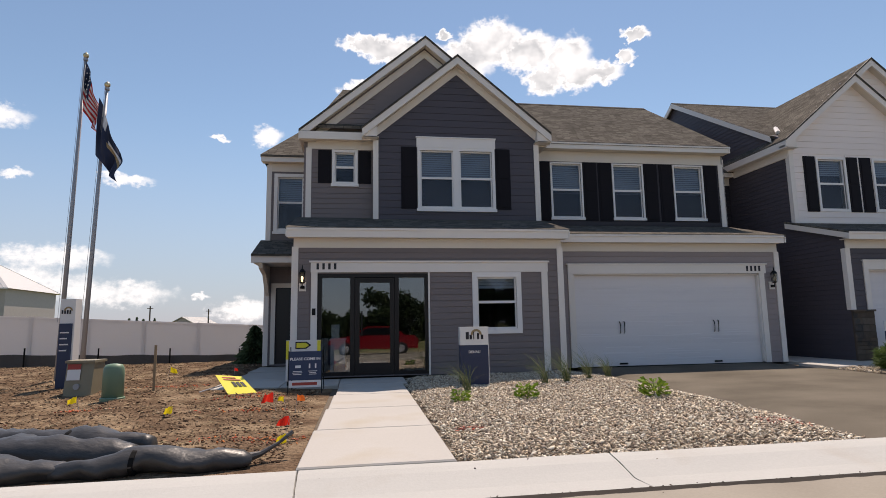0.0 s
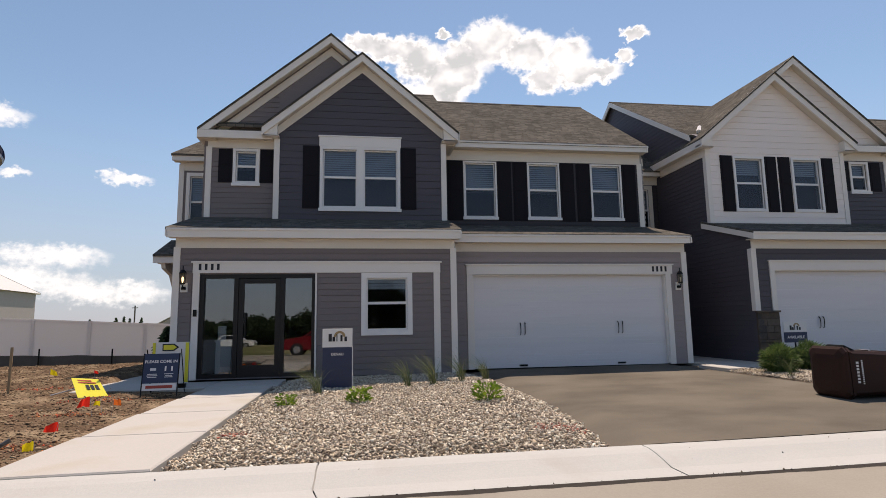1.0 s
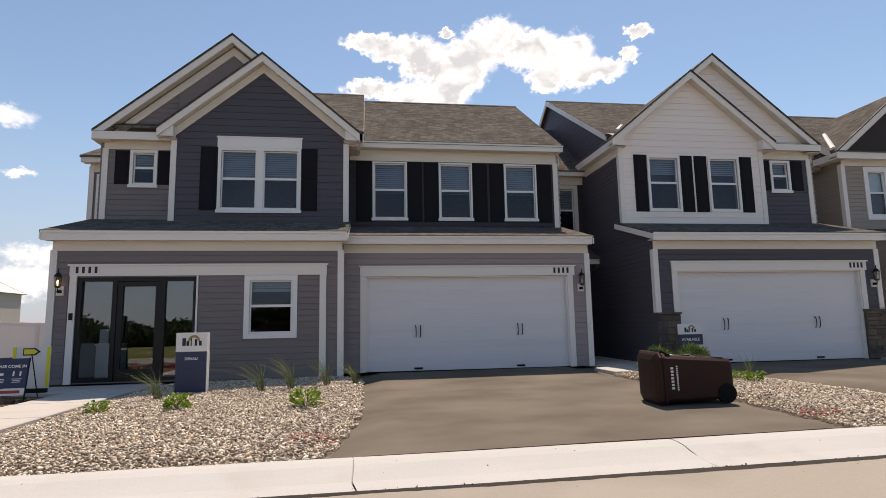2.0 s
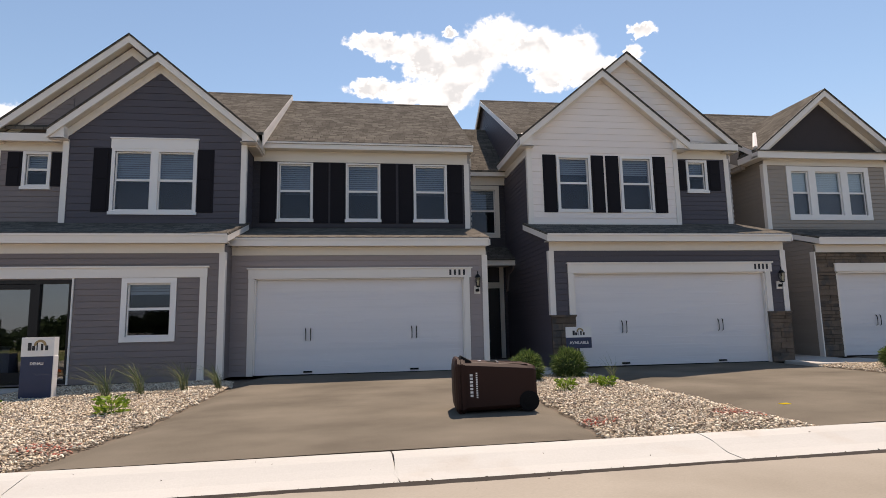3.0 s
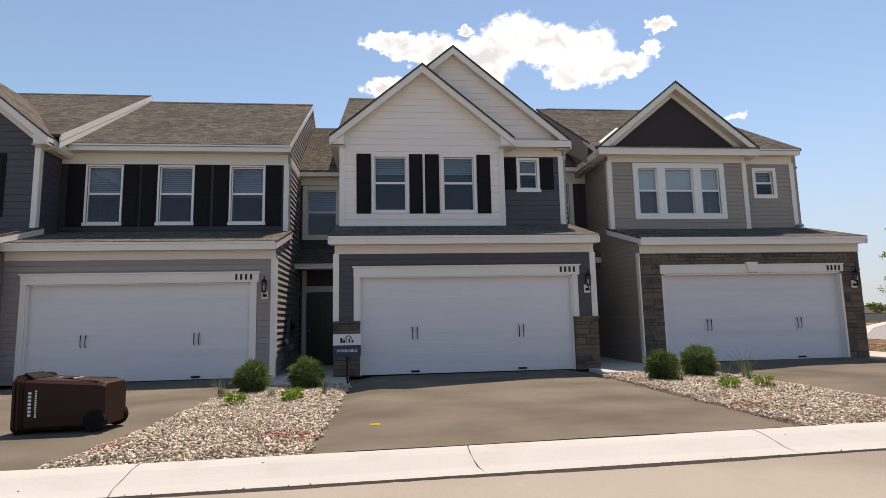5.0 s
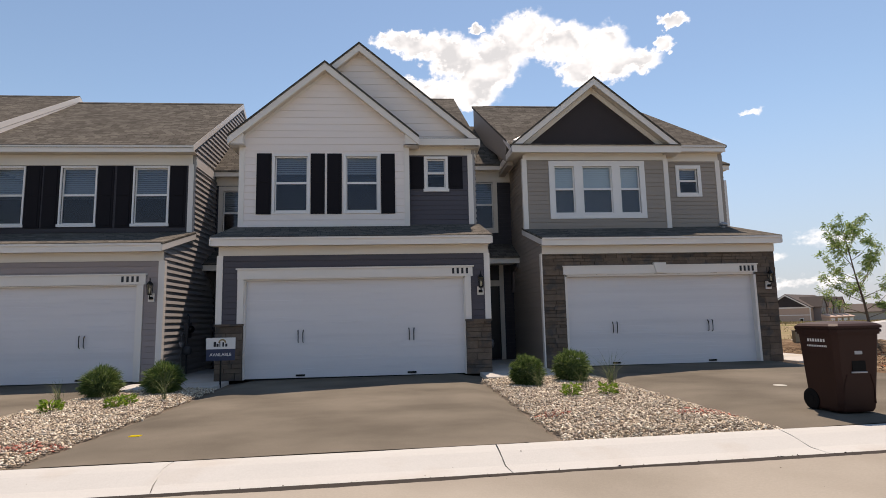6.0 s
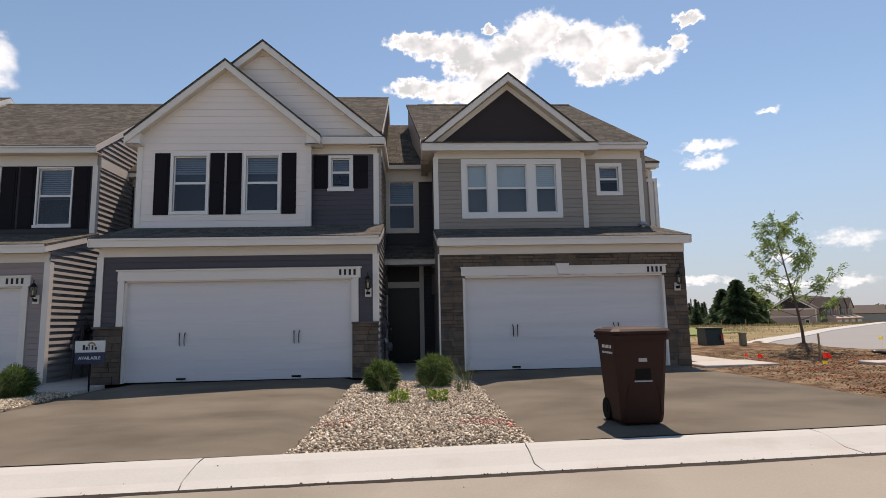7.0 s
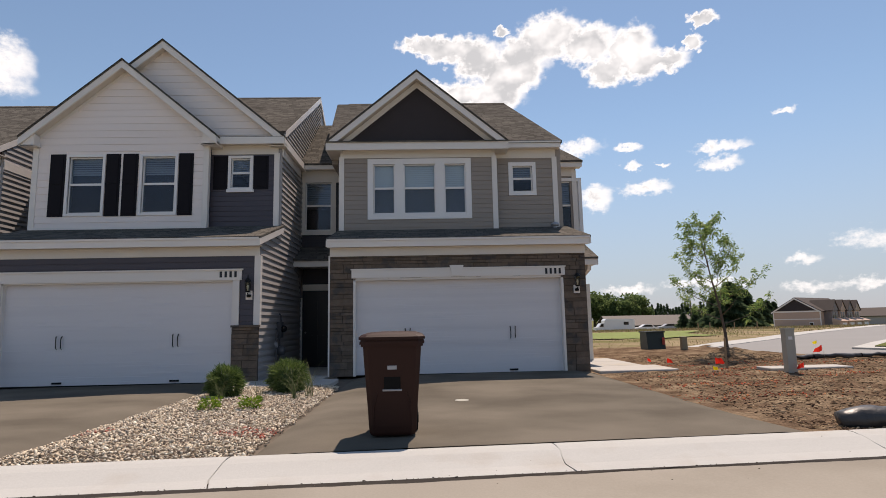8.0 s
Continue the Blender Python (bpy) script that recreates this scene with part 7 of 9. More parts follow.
for x, z, w in ((-0.14, 0.37, 0.16), (-0.14, 0.34, 0.18), (-0.14, 0.31, 0.15), (0.14, 0.37, 0.16), (0.14, 0.34, 0.12), (0.14, 0.31, 0.14)):
    tilted("text_bar", M["sign_white"], x - w / 2, x + w / 2, z - 0.006, z + 0.006, -0.003, 0.003)

# pale poster with an arrow behind it
s = thing("poster_stand", "white and yellow poster with a black arrow on a stand", "sign", (-5.9, 18.25, G(-5.9)))
rect(s, "panel", M["sign_white"], -6.21, -5.58, 18.24, 18.26, 0.05, 0.80, "white poster panel")
rect(s, "side_band", M["sign_yellow"], -5.64, -5.58, 18.232, 18.24, 0.07, 0.79, "yellow border")
rect(s, "side_band", M["sign_yellow"], -6.21, -6.16, 18.232, 18.24, 0.45, 0.79)
g = Geo()
g.prism([(-6.04, 0.64), (-5.84, 0.64), (-5.75, 0.705), (-5.84, 0.77), (-6.04, 0.77)], 18.228, 18.24, "y")
part("arrow", g, M["sign_ink"], s, "black arrow")
g = Geo()
g.prism([(-6.02, 0.66), (-5.85, 0.66), (-5.79, 0.705), (-5.85, 0.75), (-6.02, 0.75)], 18.224, 18.228, "y")
part("arrow_fill", g, M["sign_yellow"], s)
rect(s, "foot", M["iron"], -6.18, -5.62, 18.2, 18.3, G(-5.6) + 0.0, 0.05)

# yellow lot sign blown over
s = thing("lot_sign", "yellow lot sign tipped over onto the bare soil", "sign", (-6.95, 18.0, G(-7)))
LOT = [Vector((-6.93, 17.10, G(-7) + 0.0)), Vector((-6.38, 17.08, G(-7) + 0.0)), Vector((-6.80, 17.60, G(-7) + 0.29)), Vector((-7.31, 17.62, G(-7) + 0.33))]
LOT = [LOT[1].lerp(p, 0.87) + Vector((-0.15, 0.22, 0)) for p in LOT]
LOT_OUT = (LOT[1] - LOT[0]).cross(LOT[3] - LOT[0]).normalized()


def on_lot(name, mat, u0, u1, v0, v1, d0, d1, label=""):
    """A piece on the tipped panel; u across and v up it, from 0 to 1."""
    at = lambda u, v: (LOT[0] * (1 - u) + LOT[1] * u) * (1 - v) + (LOT[3] * (1 - u) + LOT[2] * u) * v
    g = Geo()
    q = [at(u0, v0), at(u1, v0), at(u1, v1), at(u0, v1)]
    g.hexa([p + LOT_OUT * d0 for p in q], [p + LOT_OUT * d1 for p in q])
    part(name, g, mat, s, label)


on_lot("panel", M["sign_yellow"], 0, 1, 0, 1, -0.006, 0.002, "yellow panel with unreadable marks")
for k in range(3):
    on_lot("number_bar", M["sign_ink"], 0.42 + k * 0.16, 0.53 + k * 0.16, 0.40, 0.66, 0.002, 0.005)
for k, w in enumerate((0.62, 0.5)):
    on_lot("text_bar", M["sign_red"], 0.2, 0.2 + w, 0.74 + k * 0.11, 0.80 + k * 0.11, 0.002, 0.005)
g = Geo()
g.tube([(-7.53, 17.52, G(-7) + 0.03), (-7.12, 17.85, G(-7) + 0.14)], 0.012, 5)
part("frame_rod", g, M["galv"], s)

# ---------------------------------------------------------------- flagpoles, tower sign, cabinets


def flagpole(x, y, h, lean_x, label):
    t = thing("flagpole", label, "flagpole", (x, y, soil(x, y)), group="flagpoles")
    z = soil(x, y)
    g = Geo()
    g.tube([(x, y, z - 0.1), (x + lean_x * 0.5, y, z + h * 0.5), (x + lean_x, y, h)], [0.050, 0.042, 0.030], 12)
    part("pole", g, M["galv"], t, "brushed aluminium pole", smooth=True)
    g = Geo()
    g.lathe([(0.005, -0.075), (0.036, -0.06), (0.058, -0.02), (0.060, 0.02), (0.04, 0.05), (0.005, 0.078)], (x + lean_x, y, h + 0.10), 14)
    part("finial", g, M["gold"], t, "gilded ball finial", smooth=True)
    g = Geo()
    g.lathe([(0.05, -0.02), (0.05, 0.03), (0.02, 0.06)], (x + lean_x, y, h), 10)
    part("truck", g, M["galv"], t)
    g = Geo()
    g.tube([(x - 0.055, y - 0.02, z + 1.2), (x + lean_x - 0.04, y - 0.02, h - 0.05)], 0.004, 4)
    part("halyard", g, M["galv"], t)
    return t


def hanging_flag(x, y, top, width, drop, name, label, pieces):
    """A limp flag hanging in folds from a pole; pieces: (from, to across, from, to along, material, name)."""
    t = thing(name, label, "flag", (x, y, top))

    def at(u, w):
        # u down the hoist, w out along the fly, which droops
        fold = 0.09 * math.sin(9 * w + 2.2 * u + 0.6) * min(1, w * 4) + 0.04 * math.sin(17 * w - 3 * u)
        px = x + width * w * (1 - 0.16 * u) + 0.05 * math.sin(6 * u + 7 * w) * w
        pz = top - drop * (0.66 * u * (1 - 0.5 * w) + 0.72 * w - 0.08 * u * w)
        return (px, y - 0.06 + fold, pz)

    for u0, u1, w0, w1, mat, nm in pieces:
        g = Geo()
        nu, nw = max(2, int((u1 - u0) * 26)), max(2, int((w1 - w0) * 26))
        for i in range(nu + 1):
            for j in range(nw + 1):
                g.v.append(at(u0 + (u1 - u0) * i / nu, w0 + (w1 - w0) * j / nw))
        for i in range(nu):
            for j in range(nw):
                o = i * (nw + 1) + j
                g.f.append((o, o + 1, o + nw + 2, o + nw + 1))
        part(nm, g, mat, t, smooth=True)
    return t


flagpole(-11.12, 20.3, 7.10, 0.12, "tall aluminium flagpole with a gilded ball")
flagpole(-10.52, 20.0, 6.30, 0.14, "shorter aluminium flagpole with a gilded ball")
stripes = [(k / 13, (k + 1) / 13, 0.42 if k < 7 else 0.0, 1.0, M["cloth_red"] if k % 2 == 0 else M["cloth_white"], "stripe") for k in range(13)]
fl = hanging_flag(-10.96, 20.3, 7.03, 0.40, 1.72, "striped_flag", "limp flag with red and white stripes and a starred blue canton", stripes + [(0.0, 7 / 13, 0.0, 0.42, M["cloth_blue"], "canton")])
hanging_flag(-10.50, 20.0, 6.08, 0.54, 1.95, "navy_flag", "limp navy flag with a pale emblem",
             [(0.0, 1.0, 0.0, 0.10, M["cloth_blue"], "hoist"), (0.0, 0.22, 0.10, 0.42, M["cloth_white"], "pale_fold"), (0.22, 1.0, 0.10, 0.42, M["cloth_blue"], "cloth"),
              (0.0, 0.30, 0.42, 1.0, M["cloth_blue"], "cloth"), (0.30, 0.40, 0.50, 0.90, M["cloth_white"], "emblem"), (0.40, 0.52, 0.46, 0.94, M["tan_ink"], "emblem"),
              (0.30, 0.40, 0.42, 0.50, M["cloth_blue"], "cloth"), (0.30, 0.40, 0.90, 1.0, M["cloth_blue"], "cloth"), (0.40, 0.52, 0.42, 0.46, M["cloth_blue"], "cloth"),
              (0.40, 0.52, 0.94, 1.0, M["cloth_blue"], "cloth"), (0.52, 1.0, 0.42, 1.0, M["cloth_blue"], "cloth")])
g = Geo()
for i in range(4):
    for j in range(4):
        u, w = (0.06 + i * 0.125), (0.05 + j * 0.10)
        px = -10.96 + 0.40 * w * (1 - 0.16 * u) + 0.05 * math.sin(6 * u + 7 * w) * w
        pz = 7.03 - 1.72 * (0.66 * u * (1 - 0.5 * w) + 0.72 * w - 0.08 * u * w)
        py = 20.3 - 0.068 + 0.09 * math.sin(9 * w + 2.2 * u + 0.6) * min(1, w * 4) + 0.04 * math.sin(17 * w - 3 * u)
        g.box(px - 0.011, px + 0.011, py - 0.004, py, pz - 0.016, pz + 0.016)
part("stars", g, M["cloth_white"], fl, kind="stuff")

s = thing("tower_sign", "tall white and navy sign tower on the soil", "sign", (-10.3, 18.9, soil(-10.3, 18.9)))
rect(s, "body", M["sign_white"], -10.40, -10.14, 18.79, 19.03, -0.05, 1.64, "white sign body")
rect(s, "lower_panel", M["navy"], -10.395, -10.17, 18.775, 18.79, -0.05, 1.18, "navy lower panel")
arc_logo(s, -10.26, 18.785, 1.42, 0.075)
for k in range(4):
    rect(s, "logo_bar", M["sign_ink"], -10.375 + k * 0.045, -10.348 + k * 0.045, 18.784, 18.79, 1.36, 1.43)
for k in range(4):
    rect(s, "text_bar", M["sign_white"], -10.37, -10.22 - 0.025 * (k % 2), 18.770, 18.775, 1.00 - k * 0.11, 1.025 - k * 0.11)

t = thing("utility_cabinet", "olive gray utility cabinet with a warning label on soil", "utility box", (-9.6, 18.2, soil(-9.6, 18.2)))
z = soil(-9.6, 18.2)
g = Geo()
g.prism([(17.95, z - 0.05), (18.45, z - 0.05), (18.45, z + 0.53), (18.04, z + 0.53)], -9.86, -9.42, "x")
part("body", g, M["olive_cab"], t)
rect(t, "lid", M["olive_cab"], -9.88, -9.40, 18.0, 18.48, z + 0.53, z + 0.57, "sloping cabinet lid")
g = Geo()
g.prism([(17.982, z + 0.24), (18.026, z + 0.50), (18.018, z + 0.50), (17.974, z + 0.24)], -9.83, -9.62, "x")
part("warning_label", g, M["sign_white"], t, "white warning label with a red heading")
g = Geo()
g.prism([(18.010, z + 0.42), (18.027, z + 0.51), (18.014, z + 0.51), (17.998, z + 0.42)], -9.83, -9.62, "x")
part("label_heading", g, M["sign_red"], t)
g = Geo()
g.lathe([(0.05, -0.015), (0.05, 0.015)], (0, 0, 0), 12)
g.moved(pose(-9.66, 17.965, z + 0.13, 90, 0, 0))
part("lock_plate", g, M["galv"], t)
t = thing("utility_pedestal", "pale green domed utility pedestal on soil", "utility box", (-8.76, 17.2, soil(-8.76, 17.2)))
z = soil(-8.76, 17.2)
g = Geo()
prof = [(0.17, -0.05), (0.165, 0.40), (0.157, 0.50), (0.127, 0.55), (0.05, 0.565)]
g.lathe(prof, (0, 0, 0), 20)
g.v = [(-8.76 + px * 0.95, 17.2 + py * 0.8, z + pz) for px, py, pz in g.v]
part("cover", g, M["green_cab"], t, smooth=True)
g = Geo()
g.lathe([(0.18, -0.05), (0.18, 0.03), (0.17, 0.04)], (-8.76, 17.2, z), 20)
part("base_ring", g, M["green_cab"], t)

# lots of little marking flags


def marker(x, y, h, mat, size, seed):
    rng = random.Random(seed)
    z = soil(x, y)
    t = thing("marker_flag", "small plastic marking flag on a wire in the soil", "marker flag", (x, y, z), group="marking flags")
    dx = rng.uniform(-0.08, 0.08)
    g = Geo()
    g.tube([(x, y, z - 0.03), (x + dx, y + 0.01, z + h)], 0.0022, 4)
    part("wire", g, M["galv"], t)
    g = Geo()
    n = 5
    side = rng.choice((-1, 1))
    for i in range(n + 1):
        q = i / n
        for k in (0, 1):
            g.v.append((x + dx + side * q * size * (0.85 + 0.15 * k) + rng.uniform(-0.1, 0.1) * size * q, y + 0.01 + size * 0.35 * math.sin(q * 5 + seed + 1.3 * k) * q,
                        z + h - k * size * (0.78 - 0.2 * q) - (0.25 + 0.15 * math.sin(seed)) * q * size + rng.uniform(-0.08, 0.08) * size))
    g.f = [(2 * i, 2 * i + 1, 2 * i + 3, 2 * i + 2) for i in range(n)]
    part("pennant", g, mat, t)


MARKERS = [(-8.84, 20.0, 0.24, "yellow", 0.20), (-8.56, 15.72, 0.24, "yellow", 0.17), (-7.24, 15.0, 0.14, "yellow", 0.16), (-5.96, 15.42, 0.25, "red", 0.22), (-5.82, 15.4, 0.20, "yellow", 0.12),
           (-5.70, 15.36, 0.22, "orange", 0.15), (-5.63, 13.79, 0.19, "red", 0.18), (-5.52, 13.28, 0.10, "yellow", 0.15), (-7.02, 17.95, 0.40, "red", 0.10),
           (21.7, 20.1, 0.26, "red", 0.12), (22.44, 20.8, 0.18, "red", 0.18), (22.50, 18.57, 0.30, "red", 0.22), (22.38, 18.45, 0.16, "yellow", 0.13), (23.92, 17.9, 0.22, "red", 0.18),
           (26.2, 20.5, 0.36, "red", 0.24), (28.0, 23.4, 0.34, "yellow", 0.16), (28.6, 21.4, 0.30, "red", 0.16), (25.2, 17.2, 0.14, "red", 0.16)]
for k, (x, y, h, c, sz) in enumerate(MARKERS):
    marker(x, y, h, M["flag_" + c], sz * (0.75 if x > 0 else 0.72), k)

# wooden survey stakes
for x, y, h in ((-8.40, 17.95, 0.78), (23.49, 20.0, 0.68)):
    z = soil(x, y)
    g = Geo()
    g.hexa([(x - 0.02, y - 0.01, z - 0.1), (x + 0.02, y - 0.01, z - 0.1), (x + 0.02, y + 0.01, z - 0.1), (x - 0.02, y + 0.01, z - 0.1)], [(x - 0.018, y - 0.01, z + h), (x + 0.022, y - 0.01, z + h), (x + 0.022, y + 0.01, z + h), (x - 0.018, y + 0.01, z + h)])
    solid("survey_stake", g, M["wood"], "weathered wooden survey stake driven into the soil", "stake", group="survey stakes")

# sprayed utility marks on the soil: crumbs of coloured soil
for seed, spots in ((71, ((-8.2, 18.6, 0.5), (-5.75, 13.5, 0.5), (-9.9, 15.0, 0.4), (-8.7, 16.0, 0.2), (-6.3, 15.5, 0.3), (-6.6, 17.0, 0.4))), (72, ((22.3, 18.3, 0.8), (23.6, 19.4, 0.8), (21.3, 15.4, 0.8), (26.0, 19.8, 0.8), (22.0, 16.8, 0.9), (24.6, 17.6, 0.7), (25.0, 20.6, 0.8), (22.6, 20.6, 0.5)))):
    rng = np.random.default_rng(seed)
    pts = []
    for sx, sy, r in spots:
        for _ in range(int(260 * r)):
            px, py = sx + rng.normal() * r * 0.9, sy + rng.normal() * r * 0.28
            pts.append((px, py, soil(px, py) + 0.006))
    v, f = pebbles(rng, np.array(pts), rng.uniform(0.008, 0.022, len(pts)), (0.3, 0.5))
    tagged(new("marking_paint", raw_mesh("marking_paint", v, f, M["paint_crumb"])), "soil crumbs sprayed with orange-red marking paint", "paint marks", kind="stuff")

# erosion socks and fabric by the kerb


def sock(path, radius, seed, label, flat=0.8):
    g = Geo()
    pts = [Vector(p) for p in path]
    dense = []
    for a, b in zip(pts, pts[1:]):
        n = max(2, int((b - a).length / 0.07))
        dense += [a + (b - a) * k / n for k in range(n)]
    dense.append(pts[-1])
    radii = []
    for i, p in enumerate(dense):
        e = min(1, (i + 0.6) / 4, (len(dense) - i - 0.4) / 10)
        radii.append(radius * (0.35 + 0.65 * math.sqrt(max(e, 0.02))) * (1 + 0.10 * noise.noise(p * 2.3 + Vector((seed, 0, 0)))))
    g.tube(dense, radii, 18)
    out = []
    for x, y, z in g.v:
        w = 0.035 * noise.noise(Vector((x * 9, y * 9, z * 9 + seed))) + 0.05 * noise.noise(Vector((x * 3, y * 3, z * 3 + seed)))
        base = soil(x, y)
        out.append((x, y + w, max(base - 0.02, base + (z - base) * flat + w * 0.7)))
    g.v = out
    ob = solid("erosion_sock", g, M["black_fabric"], label, "erosion sock", group="erosion socks", smooth=True)
    # gathered ties round the tube
    for k in range(8, len(dense) - 6, 17):
        p, q = dense[k], dense[k + 1]
        t = Geo()
        w = (q - p).normalized() * 0.018
        t.tube([p - w, p + w], radii[k] * 1.06, 14)
        t.v = [(x, y, max(soil(x, y) - 0.02, soil(x, y) + (z - soil(x, y)) * flat)) for x, y, z in t.v]
        part("tie_band", t, M["rubber"], ob)
    return ob


S0 = lambda x, y, h: (x, y, soil(x, y) + h)
front_sock = sock([S0(-7.2, 12.32, 0.06), S0(-6.6, 12.36, 0.11), S0(-6.0, 12.36, 0.10), S0(-5.72, 12.42, 0.07)], 0.125, 1, "wrinkled black erosion sock lying along the kerb")
sock([S0(-12.5, 13.1, 0.10), S0(-10.5, 13.0, 0.10), S0(-8.9, 12.9, 0.11), S0(-7.8, 12.86, 0.10), S0(-6.75, 12.75, 0.06)], 0.18, 2, "thick black fabric roll lying on the soil")
sock([S0(-12.8, 13.7, 0.12), S0(-10.0, 13.55, 0.13), S0(-8.2, 13.35, 0.11), S0(-6.7, 13.0, 0.05)], 0.17, 3, "second black fabric roll behind the first")
sock([S0(-12.5, 12.55, 0.10), S0(-10.0, 12.45, 0.10), S0(-8.4, 12.40, 0.09), S0(-7.1, 12.36, 0.05)], 0.21, 4, "slack black fabric spread along the kerb", 0.7)
sock([S0(20.98, 13.16, 0.07), S0(21.4, 13.08, 0.11), S0(23.0, 13.2, 0.12), S0(26.5, 13.5, 0.12)], 0.145, 5, "wrinkled black erosion sock lying along the kerb")
sock([S0(25.6, 20.9, 0.08), S0(27.0, 20.9, 0.10), S0(29.5, 20.7, 0.13), S0(33.0, 20.3, 0.13)], 0.065, 6, "black erosion sock by the side street")

# twisted tail of the front sock, and its loose skirt
g = Geo()
tail = [(-5.80, 12.42), (-5.66, 12.50), (-5.52, 12.60), (-5.42, 12.68)]
g.tube([(x, y, soil(x, y) + h) for (x, y), h in zip(tail, (0.06, 0.08, 0.15, 0.22))], [0.05, 0.024, 0.014, 0.02], 8)
part("tail", g, M["black_fabric"], front_sock, "twisted tail of black fabric sticking up")
# grit and litter in the gutter, on the kerb and on the drives
rng = np.random.default_rng(91)
n = 4200
gx = rng.uniform(-12, 30, n)
off = np.where(rng.uniform(size=n) < 0.8, -KERB_WIDE - 0.012 + rng.normal(size=n) * 0.016, rng.uniform(-KERB_WIDE, 0.0, n))
off = np.where(rng.uniform(size=n) < 0.12, rng.uniform(-2.6, -0.7, n), off)
kl = np.array([kerb_line(x) for x in gx])
prof_d, prof_z = np.array([p[0] for p in KERB_PROFILE[2:8]]), np.array([p[1] for p in KERB_PROFILE[2:8]])
h = np.where(off < -KERB_WIDE, -0.110, np.interp(off + KERB_WIDE, prof_d, prof_z))
keep = (off < -KERB_WIDE + 0.03) & (np.array([noise.noise(Vector((x * 1.3, 4.4, 0))) for x in gx]) + rng.uniform(-0.5, 0.4, n) > 0) | (rng.uniform(size=n) < 0.10)
pos = np.stack([gx, kl + off, np.array([G(x) for x in gx]) + h + 0.002], 1)[keep]
v, f = pebbles(rng, pos, rng.uniform(0.002, 0.007, len(pos)) * rng.choice([1, 1, 1, 1.9], len(pos)), (0.4, 0.7))
tagged(new("gutter_grit", raw_mesh("gutter_grit", v, f, M["grit"])), "grit and crumbs of soil along the gutter", "litter", kind="stuff")

# ---------------------------------------------------------------- fence and the land to the west
fence = thing("vinyl_fence", "long white vinyl privacy fence behind the soil", "fence", (-20, 35.2, -0.6))
top_at = lambda x: 1.15 + max(-0.35, (-9.8 - x) * 0.052)
for k in range(18):
    x0, x1 = -46 + k * 2.4, -46 + (k + 1) * 2.4
    g = Geo()
    a, b = top_at(x0), top_at(x1)
    g.hexa([(x0 + 0.06, 35.18, a - 1.95), (x1 - 0.06, 35.18, b - 1.95), (x1 - 0.06, 35.22, b - 1.95), (x0 + 0.06, 35.22, a - 1.95)], [(x0 + 0.06, 35.18, a - 0.09), (x1 - 0.06, 35.18, b - 0.09), (x1 - 0.06, 35.22, b - 0.09), (x0 + 0.06, 35.22, a - 0.09)])
    part("panel", g, M["fence"], fence)
    g = Geo()
    g.hexa([(x0 + 0.06, 35.165, a - 0.09), (x1 - 0.06, 35.165, b - 0.09), (x1 - 0.06, 35.235, b - 0.09), (x0 + 0.06, 35.235, a - 0.09)], [(x0 + 0.06, 35.165, a), (x1 - 0.06, 35.165, b), (x1 - 0.06, 35.235, b), (x0 + 0.06, 35.235, a)])
    part("top_rail", g, M["fence"], fence)
    g = Geo()
    g.box(x0 - 0.06, x0 + 0.06, 35.172, 35.23, a - 2.0, a + 0.006)
    part("post", g, M["fence"], fence)
silt = thing("silt_fence", "low black silt fence with stakes before the vinyl fence", "silt fence", (-20, 33.6, -0.5))
g = Geo()
xs = steps(-46, -5, 120)
for x in xs:
    w = 0.05 * math.sin(x * 2.3) + 0.03 * math.sin(x * 5.1)
    g.v += [(x, 33.6 + w, -1.0), (x, 33.62 + w, -0.18 + (-9.8 - x) * 0.022 + 0.05 * noise.noise(Vector((x * 0.8, 0, 0))))]
g.f = [(2 * i, 2 * i + 2, 2 * i + 3, 2 * i + 1) for i in range(len(xs) - 1)]
part("fabric", g, M["black_fabric"], silt)
for k in range(14):
    x = -45 + k * 2.9
    g = Geo()
    z = -0.18 + (-9.8 - x) * 0.022
    g.box(x - 0.025, x + 0.025, 33.50, 33.54, z - 0.7, z + 0.30)
    part("stake", g, M["rubber"], silt)


